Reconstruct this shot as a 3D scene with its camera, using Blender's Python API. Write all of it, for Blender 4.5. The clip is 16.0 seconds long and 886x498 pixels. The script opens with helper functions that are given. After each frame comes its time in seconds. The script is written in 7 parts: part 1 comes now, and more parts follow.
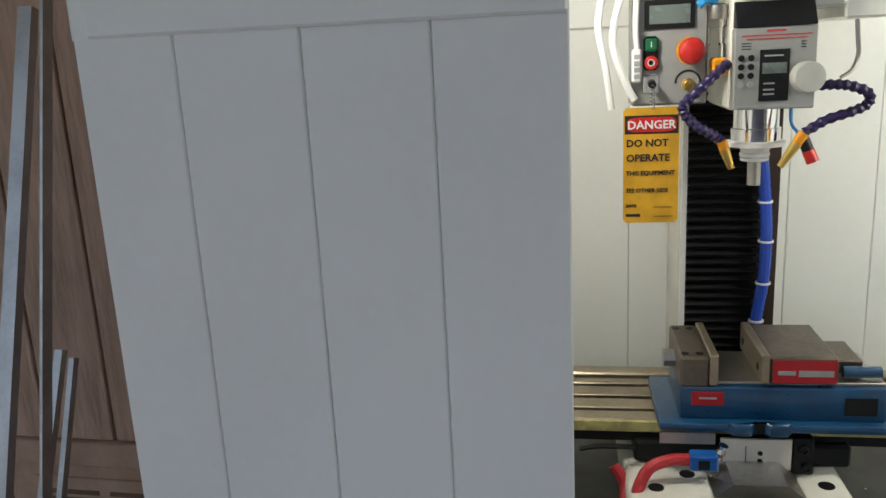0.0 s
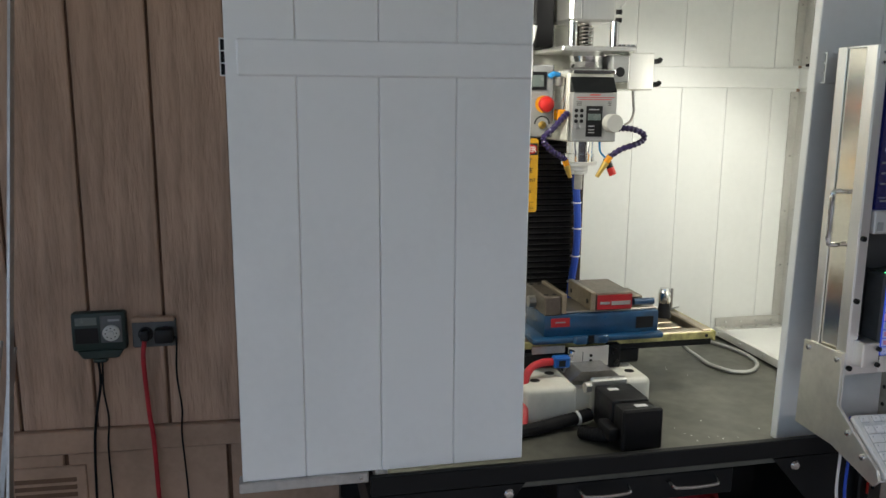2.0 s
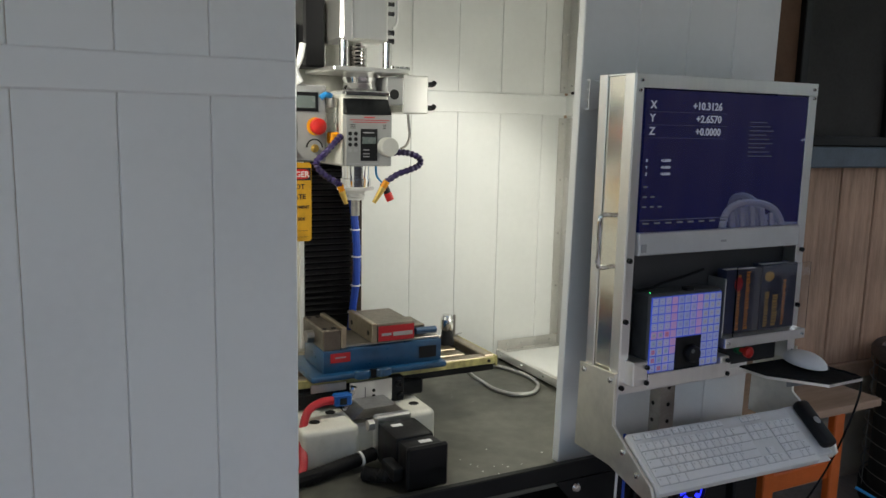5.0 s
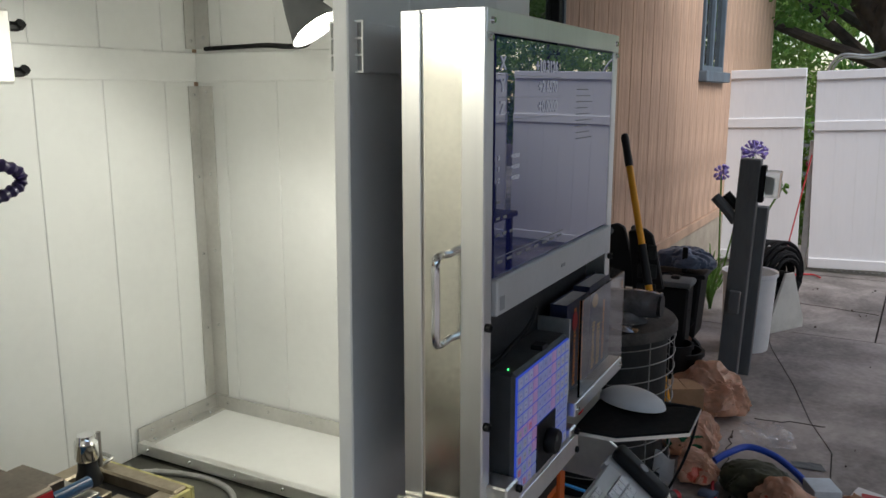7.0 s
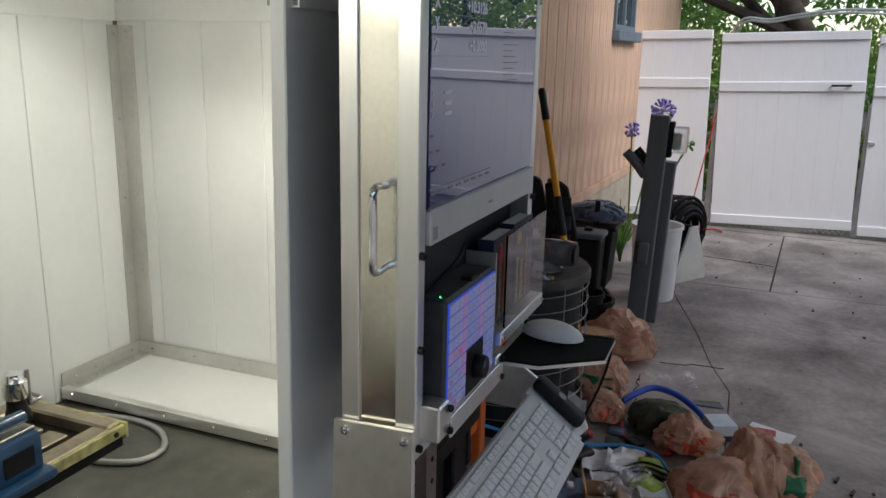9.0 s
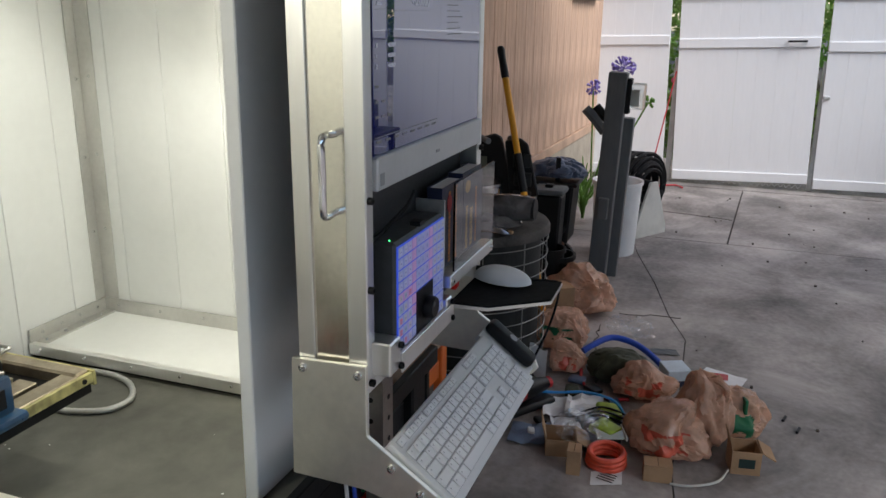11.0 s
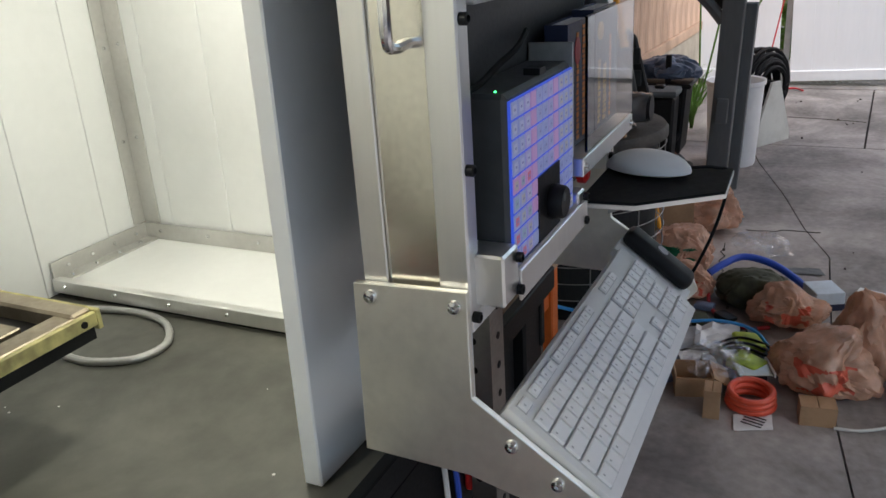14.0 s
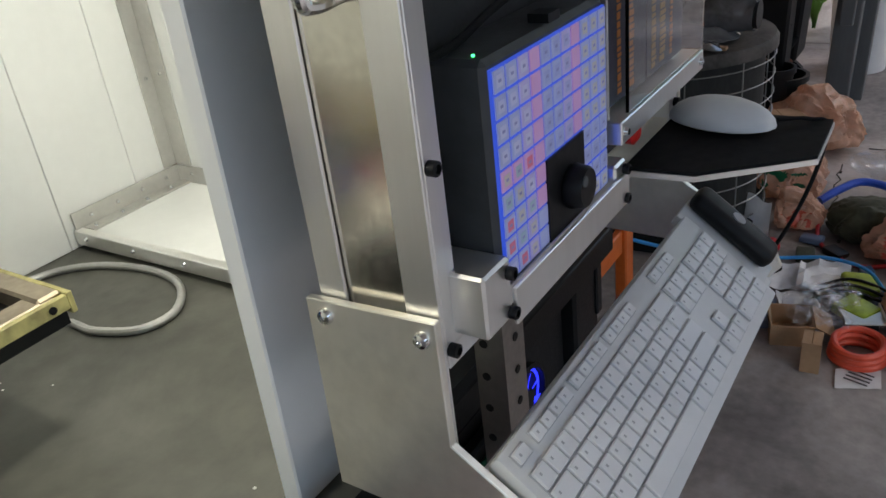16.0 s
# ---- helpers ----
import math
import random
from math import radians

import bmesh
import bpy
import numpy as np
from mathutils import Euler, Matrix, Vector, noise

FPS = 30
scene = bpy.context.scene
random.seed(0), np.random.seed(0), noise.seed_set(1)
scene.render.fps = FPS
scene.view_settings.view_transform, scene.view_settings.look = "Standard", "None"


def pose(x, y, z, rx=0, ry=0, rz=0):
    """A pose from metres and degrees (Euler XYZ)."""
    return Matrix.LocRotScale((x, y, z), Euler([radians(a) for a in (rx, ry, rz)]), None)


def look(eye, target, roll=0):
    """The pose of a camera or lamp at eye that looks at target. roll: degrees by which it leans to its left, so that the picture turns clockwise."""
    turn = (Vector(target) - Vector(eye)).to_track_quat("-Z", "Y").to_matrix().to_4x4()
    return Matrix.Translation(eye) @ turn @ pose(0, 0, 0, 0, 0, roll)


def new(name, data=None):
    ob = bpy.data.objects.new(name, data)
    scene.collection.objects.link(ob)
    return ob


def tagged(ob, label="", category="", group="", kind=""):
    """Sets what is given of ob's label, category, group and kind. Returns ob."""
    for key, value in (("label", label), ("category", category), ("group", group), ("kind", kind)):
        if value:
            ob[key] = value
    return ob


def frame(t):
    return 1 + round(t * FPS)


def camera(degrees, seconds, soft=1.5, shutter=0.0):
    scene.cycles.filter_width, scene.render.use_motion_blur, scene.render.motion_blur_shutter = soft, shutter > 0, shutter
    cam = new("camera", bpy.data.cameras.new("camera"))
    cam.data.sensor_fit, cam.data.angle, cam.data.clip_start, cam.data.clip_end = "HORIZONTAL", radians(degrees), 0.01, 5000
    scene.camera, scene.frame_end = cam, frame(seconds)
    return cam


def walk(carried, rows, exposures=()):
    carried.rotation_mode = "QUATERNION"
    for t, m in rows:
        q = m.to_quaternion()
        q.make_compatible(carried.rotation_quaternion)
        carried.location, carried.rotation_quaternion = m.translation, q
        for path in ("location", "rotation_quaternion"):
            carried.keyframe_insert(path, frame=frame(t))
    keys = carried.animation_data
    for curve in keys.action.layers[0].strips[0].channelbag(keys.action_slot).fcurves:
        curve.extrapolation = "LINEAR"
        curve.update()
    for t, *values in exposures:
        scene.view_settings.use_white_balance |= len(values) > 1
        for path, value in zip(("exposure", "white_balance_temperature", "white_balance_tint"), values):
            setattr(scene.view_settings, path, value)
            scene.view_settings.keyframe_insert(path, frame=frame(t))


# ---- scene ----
cam = camera(58.2, 16.0)
PATH = [
    (0, (0.213, 0.118, 1.338), (-0.108, 2.035, 0.863), -2.9),
    (0.5, (-0.035, -0.038, 1.332), (0.151, 1.906, 0.899), -2.3),
    (1, (-0.117, -0.199, 1.339), (0.118, 1.748, 0.949), 0.6),
    (1.5, (-0.176, -0.343, 1.345), (0.136, 1.598, 0.977), 0.6),
    (2, (-0.219, -0.419, 1.339), (0.194, 1.502, 0.965), 0.4),
    (2.5, (-0.175, -0.516, 1.345), (0.234, 1.406, 0.972), 1.5),
    (3, (-0.148, -0.527, 1.352), (0.262, 1.395, 0.98), 1.0),
    (3.2, (-0.142, -0.534, 1.348), (0.27, 1.388, 0.976), 0.8),
    (5.3, (-0.154, -0.212, 1.335), (0.969, 1.417, 1.042), 0.7),
    (5.5, (-0.153, -0.11, 1.341), (1.135, 1.387, 1.024), 0.5),
    (6, (-0.047, 0.138, 1.328), (1.54, 1.303, 0.981), 0.3),
    (6.5, (0.026, 0.337, 1.336), (1.701, 1.365, 0.964), -0.3),
    (7, (0.042, 0.421, 1.347), (1.774, 1.345, 0.964), -0.0),
    (7.5, (0.053, 0.433, 1.341), (1.807, 1.311, 0.946), 0.1),
    (8, (0.037, 0.424, 1.328), (1.814, 1.224, 0.874), 0.5),
    (8.5, (0.011, 0.419, 1.324), (1.802, 1.171, 0.847), 1.1),
    (9, (-0.009, 0.421, 1.325), (1.794, 1.142, 0.844), 1.3),
    (9.5, (-0.03, 0.407, 1.316), (1.765, 1.088, 0.756), 1.1),
    (10, (-0.063, 0.384, 1.311), (1.735, 1.034, 0.725), 0.6),
    (10.2, (-0.078, 0.374, 1.319), (1.726, 1.015, 0.742), 0.9),
    (12.3, (0.028, 0.37, 1.294), (1.83, 1.047, 0.75), -0.4),
    (12.5, (0.047, 0.336, 1.275), (1.796, 1.121, 0.705), -1.3),
    (12.8, (0.110, 0.287, 1.257), (1.744, 1.209, 0.565), -1.6),
    (13, (0.142, 0.262, 1.254), (1.752, 1.226, 0.563), -2.5),
    (13.5, (0.201, 0.377, 1.210), (1.811, 1.335, 0.510), -3.1),
    (14, (0.245, 0.524, 1.155), (1.917, 1.350, 0.433), -3.7),
    (14.5, (0.285, 0.602, 1.127), (1.992, 1.313, 0.366), -4.2),
    (15, (0.303, 0.600, 1.126), (1.983, 1.287, 0.285), -4.8),
    (15.5, (0.310, 0.594, 1.132), (1.988, 1.274, 0.283), -5.0),
    (16, (0.440, 0.520, 1.156), (1.891, 1.544, 0.236), -7.1),
]
walk(cam, [(t, look(eye, target, roll)) for t, eye, target, roll in PATH], exposures=[(0.0, 1.02), (1.0, 1.06), (2.0, 1.1), (3.2, 1.05), (5.3, 0.85), (6.0, 0.85), (6.5, 0.68), (8.5, 0.75), (9.5, 0.85), (10.0, 1.08), (12.5, 0.95), (13.0, 1.4), (13.5, 1.42), (14.0, 1.22), (16.0, 1.25)])

# ---- world, sun, lamps, exposure ----
world = bpy.data.worlds.new("sky")
scene.world = world
world.use_nodes = True
wn = world.node_tree.nodes
sky = wn.new("ShaderNodeTexSky")
sky.sky_type = "NISHITA"
sky.sun_disc = False
sky.sun_elevation, sky.sun_rotation = radians(38), radians(150)
sky.air_density, sky.dust_density = 1.0, 1.3
world.node_tree.links.new(sky.outputs[0], wn["Background"].inputs[0])
wn["Background"].inputs[1].default_value = 0.15
sun = new("sun", bpy.data.lights.new("sun", "SUN"))
sun.data.energy, sun.data.angle, sun.data.color = 1.95, radians(35), (1.0, 0.97, 0.93)
sun.matrix_world = look((0.5, -8, 9), (5, 0, 0))


# ---- materials ----
def mat(name, color, rough=0.5, metal=0.0, var=0.08, scale=8.0, bump=0.0, fine=90.0, stretch=(1, 1, 1), spec=0.5, stain=None, coat=0.0, deep=0.004):
    m = bpy.data.materials.new(name)
    m.use_nodes = True
    nt = m.node_tree
    n, l = nt.nodes, nt.links
    p = n["Principled BSDF"]
    tc = n.new("ShaderNodeTexCoord")
    mp = n.new("ShaderNodeMapping")
    mp.inputs["Scale"].default_value = stretch
    l.new(tc.outputs["Object"], mp.inputs[0])
    big = n.new("ShaderNodeTexNoise")
    big.inputs["Scale"].default_value, big.inputs["Detail"].default_value = scale, 5
    small = n.new("ShaderNodeTexNoise")
    small.inputs["Scale"].default_value, small.inputs["Detail"].default_value = fine, 3
    l.new(mp.outputs[0], big.inputs[0])
    l.new(mp.outputs[0], small.inputs[0])
    mix = n.new("ShaderNodeMix")
    mix.data_type = "RGBA"
    c2 = stain or tuple(c * (1 - 3.2 * var) for c in color)
    mix.inputs[6].default_value = (*[min(1, c * (1 + var)) for c in color], 1)
    mix.inputs[7].default_value = (*[max(0, c) for c in c2], 1)
    ramp = n.new("ShaderNodeMapRange")
    ramp.inputs[1].default_value, ramp.inputs[2].default_value = 0.42, 0.78
    add = n.new("ShaderNodeMath")
    add.operation = "MULTIPLY_ADD"
    add.inputs[1].default_value = 0.25
    l.new(small.outputs[0], add.inputs[0])
    l.new(big.outputs[0], add.inputs[2])
    l.new(add.outputs[0], ramp.inputs[0])
    ramp.inputs[1].default_value, ramp.inputs[2].default_value = 0.5, 0.95
    l.new(ramp.outputs[0], mix.inputs[0])
    l.new(mix.outputs[2], p.inputs["Base Color"])
    rr = n.new("ShaderNodeMapRange")
    rr.inputs[3].default_value, rr.inputs[4].default_value = max(0.02, rough - 0.08), min(1, rough + 0.1)
    l.new(small.outputs[0], rr.inputs[0])
    l.new(rr.outputs[0], p.inputs["Roughness"])
    p.inputs["Metallic"].default_value = metal
    p.inputs["Specular IOR Level"].default_value = spec
    p.inputs["Coat Weight"].default_value = coat
    if bump:
        b = n.new("ShaderNodeBump")
        b.inputs["Strength"].default_value, b.inputs["Distance"].default_value = bump, deep
        l.new(add.outputs[0], b.inputs["Height"])
        l.new(b.outputs[0], p.inputs["Normal"])
    return m


def polished(m, rough=0.015, ior=None):
    """Give a material one even, low roughness."""
    p = m.node_tree.nodes["Principled BSDF"]
    for link in list(p.inputs["Roughness"].links):
        m.node_tree.links.remove(link)
    p.inputs["Roughness"].default_value = rough
    if ior:
        p.inputs["IOR"].default_value = ior
    return m


def glow(name, color, strength, rough=0.3):
    m = mat(name, color, rough, var=0.03)
    p = m.node_tree.nodes["Principled BSDF"]
    p.inputs["Emission Color"].default_value = (*color, 1)
    p.inputs["Emission Strength"].default_value = strength
    return m


def backlit(name, color, light, strength, rough=0.35):
    """A translucent face with its own colour and the light that comes through it."""
    m = mat(name, color, rough, var=0.04)
    p = m.node_tree.nodes["Principled BSDF"]
    p.inputs["Emission Color"].default_value = (*light, 1)
    p.inputs["Emission Strength"].default_value = strength
    return m


def per_piece(m, amount=0.1):
    """Vary the base colour a little from piece to piece."""
    nt = m.node_tree
    p = nt.nodes["Principled BSDF"]
    src = p.inputs["Base Color"].links[0].from_socket
    info = nt.nodes.new("ShaderNodeObjectInfo")
    mr = nt.nodes.new("ShaderNodeMapRange")
    mr.inputs[3].default_value, mr.inputs[4].default_value = 1 - amount, 1 + amount
    hsv = nt.nodes.new("ShaderNodeHueSaturation")
    nt.links.new(info.outputs["Random"], mr.inputs[0])
    nt.links.new(mr.outputs[0], hsv.inputs["Value"])
    nt.links.new(src, hsv.inputs["Color"])
    nt.links.new(hsv.outputs[0], p.inputs["Base Color"])
    return m


def leafy(*a, **k):
    """A leaf that lets part of the light through."""
    m = mat(*a, **k)
    nt = m.node_tree
    p = nt.nodes["Principled BSDF"]
    tr = nt.nodes.new("ShaderNodeBsdfTranslucent")
    mx = nt.nodes.new("ShaderNodeMixShader")
    mx.inputs[0].default_value = 0.45
    nt.links.new(p.inputs["Base Color"].links[0].from_socket, tr.inputs[0])
    nt.links.new(p.outputs[0], mx.inputs[1])
    nt.links.new(tr.outputs[0], mx.inputs[2])
    nt.links.new(mx.outputs[0], nt.nodes["Material Output"].inputs[0])
    return m


WHITE_PVC = mat("white_pvc", (0.84, 0.85, 0.83), 0.38, var=0.025, scale=3, fine=60, bump=0.03)
GATE_PVC = mat("gate_pvc", (0.80, 0.80, 0.82), 0.4, var=0.03, scale=2, fine=40, stretch=(1, 1, 0.2))
SIDING = per_piece(mat("brown_siding", (0.475, 0.318, 0.226), 0.78, var=0.14, scale=22, fine=120, stretch=(1, 1, 0.14), bump=1.0, deep=0.014), 0.05)
SIDING_TRIM = mat("siding_trim", (0.44, 0.295, 0.205), 0.75, var=0.1, scale=6, fine=60, bump=0.3)
GROOVE = mat("siding_groove", (0.15, 0.085, 0.05), 0.85, var=0.1)
STUCCO = mat("foundation", (0.36, 0.315, 0.25), 0.9, var=0.1, scale=6, bump=0.4)
CONCRETE = mat("concrete", (0.35, 0.317, 0.298), 0.75, var=0.10, scale=2.2, fine=38, bump=0.3, stain=(0.075, 0.064, 0.06))
def weathered(m, scale, low, high):
    """Broad cloudy patches of dirt and dust over a base colour."""
    nt = m.node_tree
    p = nt.nodes["Principled BSDF"]
    src = p.inputs["Base Color"].links[0].from_socket
    tc = nt.nodes.new("ShaderNodeTexCoord")
    nz = nt.nodes.new("ShaderNodeTexNoise")
    nz.inputs["Scale"].default_value, nz.inputs["Detail"].default_value, nz.inputs["Roughness"].default_value, nz.inputs["Distortion"].default_value = scale, 9, 0.68, 0.6
    mr = nt.nodes.new("ShaderNodeMapRange")
    mr.inputs[1].default_value, mr.inputs[2].default_value, mr.inputs[3].default_value, mr.inputs[4].default_value = 0.36, 0.64, low, high
    hsv = nt.nodes.new("ShaderNodeHueSaturation")
    nt.links.new(tc.outputs["Object"], nz.inputs[0])
    nt.links.new(nz.outputs[0], mr.inputs[0])
    nt.links.new(mr.outputs[0], hsv.inputs["Value"])
    nt.links.new(src, hsv.inputs["Color"])
    nt.links.new(hsv.outputs[0], p.inputs["Base Color"])
    return m


weathered(CONCRETE, 1.7, 0.52, 1.15)
JOINT = mat("joint_dirt", (0.06, 0.05, 0.044), 0.95, var=0.1)
ALU = mat("brushed_aluminium", (0.90, 0.895, 0.87), 0.32, 0.9, var=0.04, scale=6, fine=140, stretch=(1, 1, 0.06))
ALU_H = mat("aluminium_plate", (0.93, 0.90, 0.81), 0.36, 0.8, var=0.06, scale=14, fine=90, bump=0.05)
MIRROR_SHEET = mat("polished_sheet", (0.90, 0.87, 0.78), 0.17, 1.0, var=0.06, scale=5, fine=150, stretch=(0.05, 1, 1))
ALU_DULL = mat("dull_aluminium", (0.55, 0.55, 0.54), 0.5, 1.0, var=0.09, scale=8, fine=120)
ALU_ANGLE = mat("mill_finish_aluminium", (0.64, 0.63, 0.60), 0.42, 0.7, var=0.06, scale=7, fine=110)
SILVER = mat("silver_plastic", (0.60, 0.60, 0.60), 0.38, 0.25, var=0.03)
CHARCOAL = mat("charcoal_panel", (0.032, 0.032, 0.034), 0.42, var=0.12, scale=9, bump=0.05, fine=200)
CHROME = mat("chrome", (0.75, 0.75, 0.75), 0.12, 1.0, var=0.02)
STEEL = mat("ground_steel", (0.42, 0.40, 0.37), 0.38, 1.0, var=0.12, scale=12, fine=150)
TABLE_STEEL = mat("oiled_table", (0.38, 0.32, 0.235), 0.35, 0.85, var=0.15, scale=9, fine=120)
JAW = mat("jaw_steel", (0.165, 0.138, 0.112), 0.4, 0.8, var=0.15, scale=15, fine=160)
DARK = mat("black_plastic", (0.008, 0.008, 0.009), 0.45, var=0.1, spec=0.3)
RUBBER = mat("black_rubber", (0.008, 0.008, 0.009), 0.7, var=0.12, scale=20, spec=0.2)
BENCH = mat("black_powder_coat", (0.008, 0.009, 0.010), 0.45, spec=0.25, var=0.12, scale=10, bump=0.08, fine=250)
DECK = mat("grey_deck", (0.115, 0.115, 0.095), 0.42, var=0.14, scale=3.5, fine=35, bump=0.04, stain=(0.05, 0.05, 0.042))
weathered(DECK, 2.6, 0.6, 1.15)
PUTTY = mat("machine_grey_paint", (0.55, 0.55, 0.51), 0.35, var=0.06, scale=10, coat=0.2)
FACE = mat("control_face", (0.30, 0.305, 0.30), 0.4, var=0.03)
CAST_WHITE = mat("white_casting", (0.68, 0.67, 0.60), 0.35, var=0.06, scale=12, bump=0.05)
BLUE = mat("blue_enamel", (0.006, 0.054, 0.135), 0.3, var=0.12, scale=20, coat=0.3)
RED = mat("red_plastic", (0.55, 0.02, 0.015), 0.35, var=0.06)
RED_LABEL = mat("red_label", (0.42, 0.012, 0.018), 0.35, var=0.05)
RED_RUB = mat("red_hose", (0.45, 0.02, 0.03), 0.45, var=0.1, scale=30)
GREEN = mat("green_plastic", (0.01, 0.12, 0.05), 0.4, var=0.06)
GREEN_DARK = mat("dark_green_case", (0.012, 0.03, 0.026), 0.45, var=0.08)
YELLOW = mat("tag_yellow", (0.62, 0.33, 0.012), 0.55, var=0.1, scale=25)
YELLOW_P = mat("yellow_handle", (0.75, 0.33, 0.01), 0.4, var=0.08)
YELLOW_EDGE = mat("worn_yellow", (0.44, 0.40, 0.16), 0.5, var=0.25, scale=40, stain=(0.16, 0.13, 0.06))
BRASS = mat("brass", (0.72, 0.50, 0.14), 0.3, 1.0, var=0.06)
AMBER = mat("amber_resin", (0.85, 0.33, 0.01), 0.25, var=0.05)
PURPLE = mat("purple_coolant_hose", (0.022, 0.012, 0.075), 0.35, var=0.1, scale=60)
BLUE_TUBE = mat("blue_tube", (0.018, 0.075, 0.48), 0.4, var=0.06)
SKY_TUBE = mat("light_blue_tube", (0.03, 0.28, 0.65), 0.4, var=0.06)
WHITE = mat("white_plastic", (0.80, 0.80, 0.79), 0.4, var=0.03)
KEYCAP = per_piece(mat("keycap", (0.88, 0.88, 0.88), 0.45, var=0.02), 0.02)
KEY_SHADE = mat("keyboard_shadow", (0.56, 0.56, 0.57), 0.55, var=0.03)
IVORY = mat("ivory_side", (0.72, 0.69, 0.58), 0.4, var=0.05)
PAPER = mat("paper", (0.72, 0.72, 0.72), 0.8, var=0.06)
INK = mat("black_ink", (0.012, 0.012, 0.012), 0.6, var=0.02)
GREY_INK = mat("grey_ink", (0.35, 0.35, 0.36), 0.6, var=0.02)
RED_INK = mat("red_ink", (0.45, 0.05, 0.05), 0.6, var=0.02)
GREY_POST = mat("grey_painted_wood", (0.11, 0.117, 0.12), 0.6, var=0.12, scale=7, bump=0.15, stretch=(1, 1, 0.2))
BLUE_TRIM = mat("blue_grey_trim", (0.10, 0.135, 0.17), 0.6, var=0.1, scale=9)
BAG = leafy("brown_bag_film", (0.70, 0.45, 0.32), 0.26, var=0.12, scale=22, bump=0.9, fine=70)
BAG_RED = mat("red_print", (0.62, 0.12, 0.07), 0.4, var=0.1)
CARD = mat("cardboard", (0.36, 0.22, 0.12), 0.85, var=0.08, scale=10)
LEAF = leafy("leaf", (0.12, 0.24, 0.045), 0.5, var=0.3, scale=0.8, stain=(0.05, 0.12, 0.02))
LEAF_PALE = leafy("pale_leaf", (0.24, 0.36, 0.09), 0.5, var=0.3, scale=0.8, stain=(0.10, 0.19, 0.035))
BARK = mat("bark", (0.06, 0.045, 0.035), 0.9, var=0.2, scale=12, bump=0.6)
PURPLE_PETAL = mat("purple_petal", (0.22, 0.17, 0.50), 0.6, var=0.1)
PINK_PETAL = mat("pink_petal", (0.75, 0.12, 0.25), 0.6, var=0.1)
ORANGE = mat("orange_plastic", (0.62, 0.13, 0.02), 0.45, var=0.07)
OLIVE = mat("olive_cloth", (0.045, 0.047, 0.024), 0.7, var=0.2, scale=20, bump=0.3)
LIME = mat("lime_package", (0.32, 0.42, 0.03), 0.4, var=0.15, scale=30)
BLUEGREY_BAG = mat("blue_grey_bag", (0.10, 0.13, 0.20), 0.35, var=0.15, scale=14, bump=0.4)
NAVY_BOOK = mat("navy_book_cover", (0.012, 0.018, 0.05), 0.4, var=0.08)
ORANGE_INK = mat("orange_ink", (0.62, 0.22, 0.04), 0.5, var=0.05)
GOLD_INK = mat("gold_ink", (0.50, 0.30, 0.08), 0.45, var=0.1, scale=60)
DISPLAY = mat("dark_display", (0.02, 0.025, 0.025), 0.12, var=0.03)
LCD = mat("lcd", (0.15, 0.18, 0.17), 0.25, var=0.04)
SHADE_ROOF = mat("shade_roof_boards", (0.66, 0.64, 0.62), 0.8, var=0.05, scale=4)
SCREEN_BLACK = mat("insect_screen", (0.02, 0.018, 0.016), 0.7, var=0.1)
LAMP_GLOW = glow("lamp_bulb", (1.0, 0.93, 0.78), 60)
KEY_BLUE = backlit("blue_backlight", (0.05, 0.08, 0.30), (0.05, 0.13, 1.0), 0.20)
KEY_FACES = [backlit("key_pale", (0.42, 0.44, 0.50), (0.20, 0.26, 0.85), 0.085), backlit("key_pink", (0.52, 0.38, 0.48), (0.62, 0.22, 0.72), 0.085), backlit("key_lilac", (0.45, 0.42, 0.52), (0.36, 0.30, 0.85), 0.085)]
KEY_INKS = [backlit("key_ink_pale", (0.52, 0.52, 0.58), (0.40, 0.42, 0.80), 0.08), backlit("key_ink_yellow", (0.50, 0.47, 0.36), (0.42, 0.40, 0.55), 0.08), backlit("key_ink_red", (0.50, 0.16, 0.20), (0.70, 0.15, 0.30), 0.10),
            backlit("key_ink_green", (0.34, 0.44, 0.42), (0.25, 0.38, 0.55), 0.08), backlit("key_ink_grey", (0.36, 0.38, 0.50), (0.26, 0.30, 0.75), 0.08)]
PAD_BODY = mat("keypad_housing", (0.055, 0.058, 0.06), 0.5, var=0.1, scale=30)
LEGEND = mat("keycap_legend", (0.52, 0.52, 0.53), 0.6, var=0.02)
KEY_INK = mat("key_ink", (0.30, 0.30, 0.45), 0.5, var=0.02)
SCREEN_TEXT = backlit("screen_text", (0.02, 0.02, 0.05), (0.75, 0.8, 0.95), 0.12)
SCREEN_DIM = backlit("screen_dim_text", (0.02, 0.02, 0.04), (0.40, 0.42, 0.40), 0.06)
FAN_BLUE = glow("fan_blue", (0.02, 0.03, 1.0), 0.9)
LED_GREEN = glow("green_led", (0.05, 0.9, 0.2), 2)


def glass(name, color=(1, 1, 1), rough=0.02, ior=1.45):
    m = bpy.data.materials.new(name)
    m.use_nodes = True
    p = m.node_tree.nodes["Principled BSDF"]
    p.inputs["Base Color"].default_value = (*color, 1)
    p.inputs["Roughness"].default_value = rough
    p.inputs["Transmission Weight"].default_value = 1.0
    p.inputs["IOR"].default_value = ior
    return m


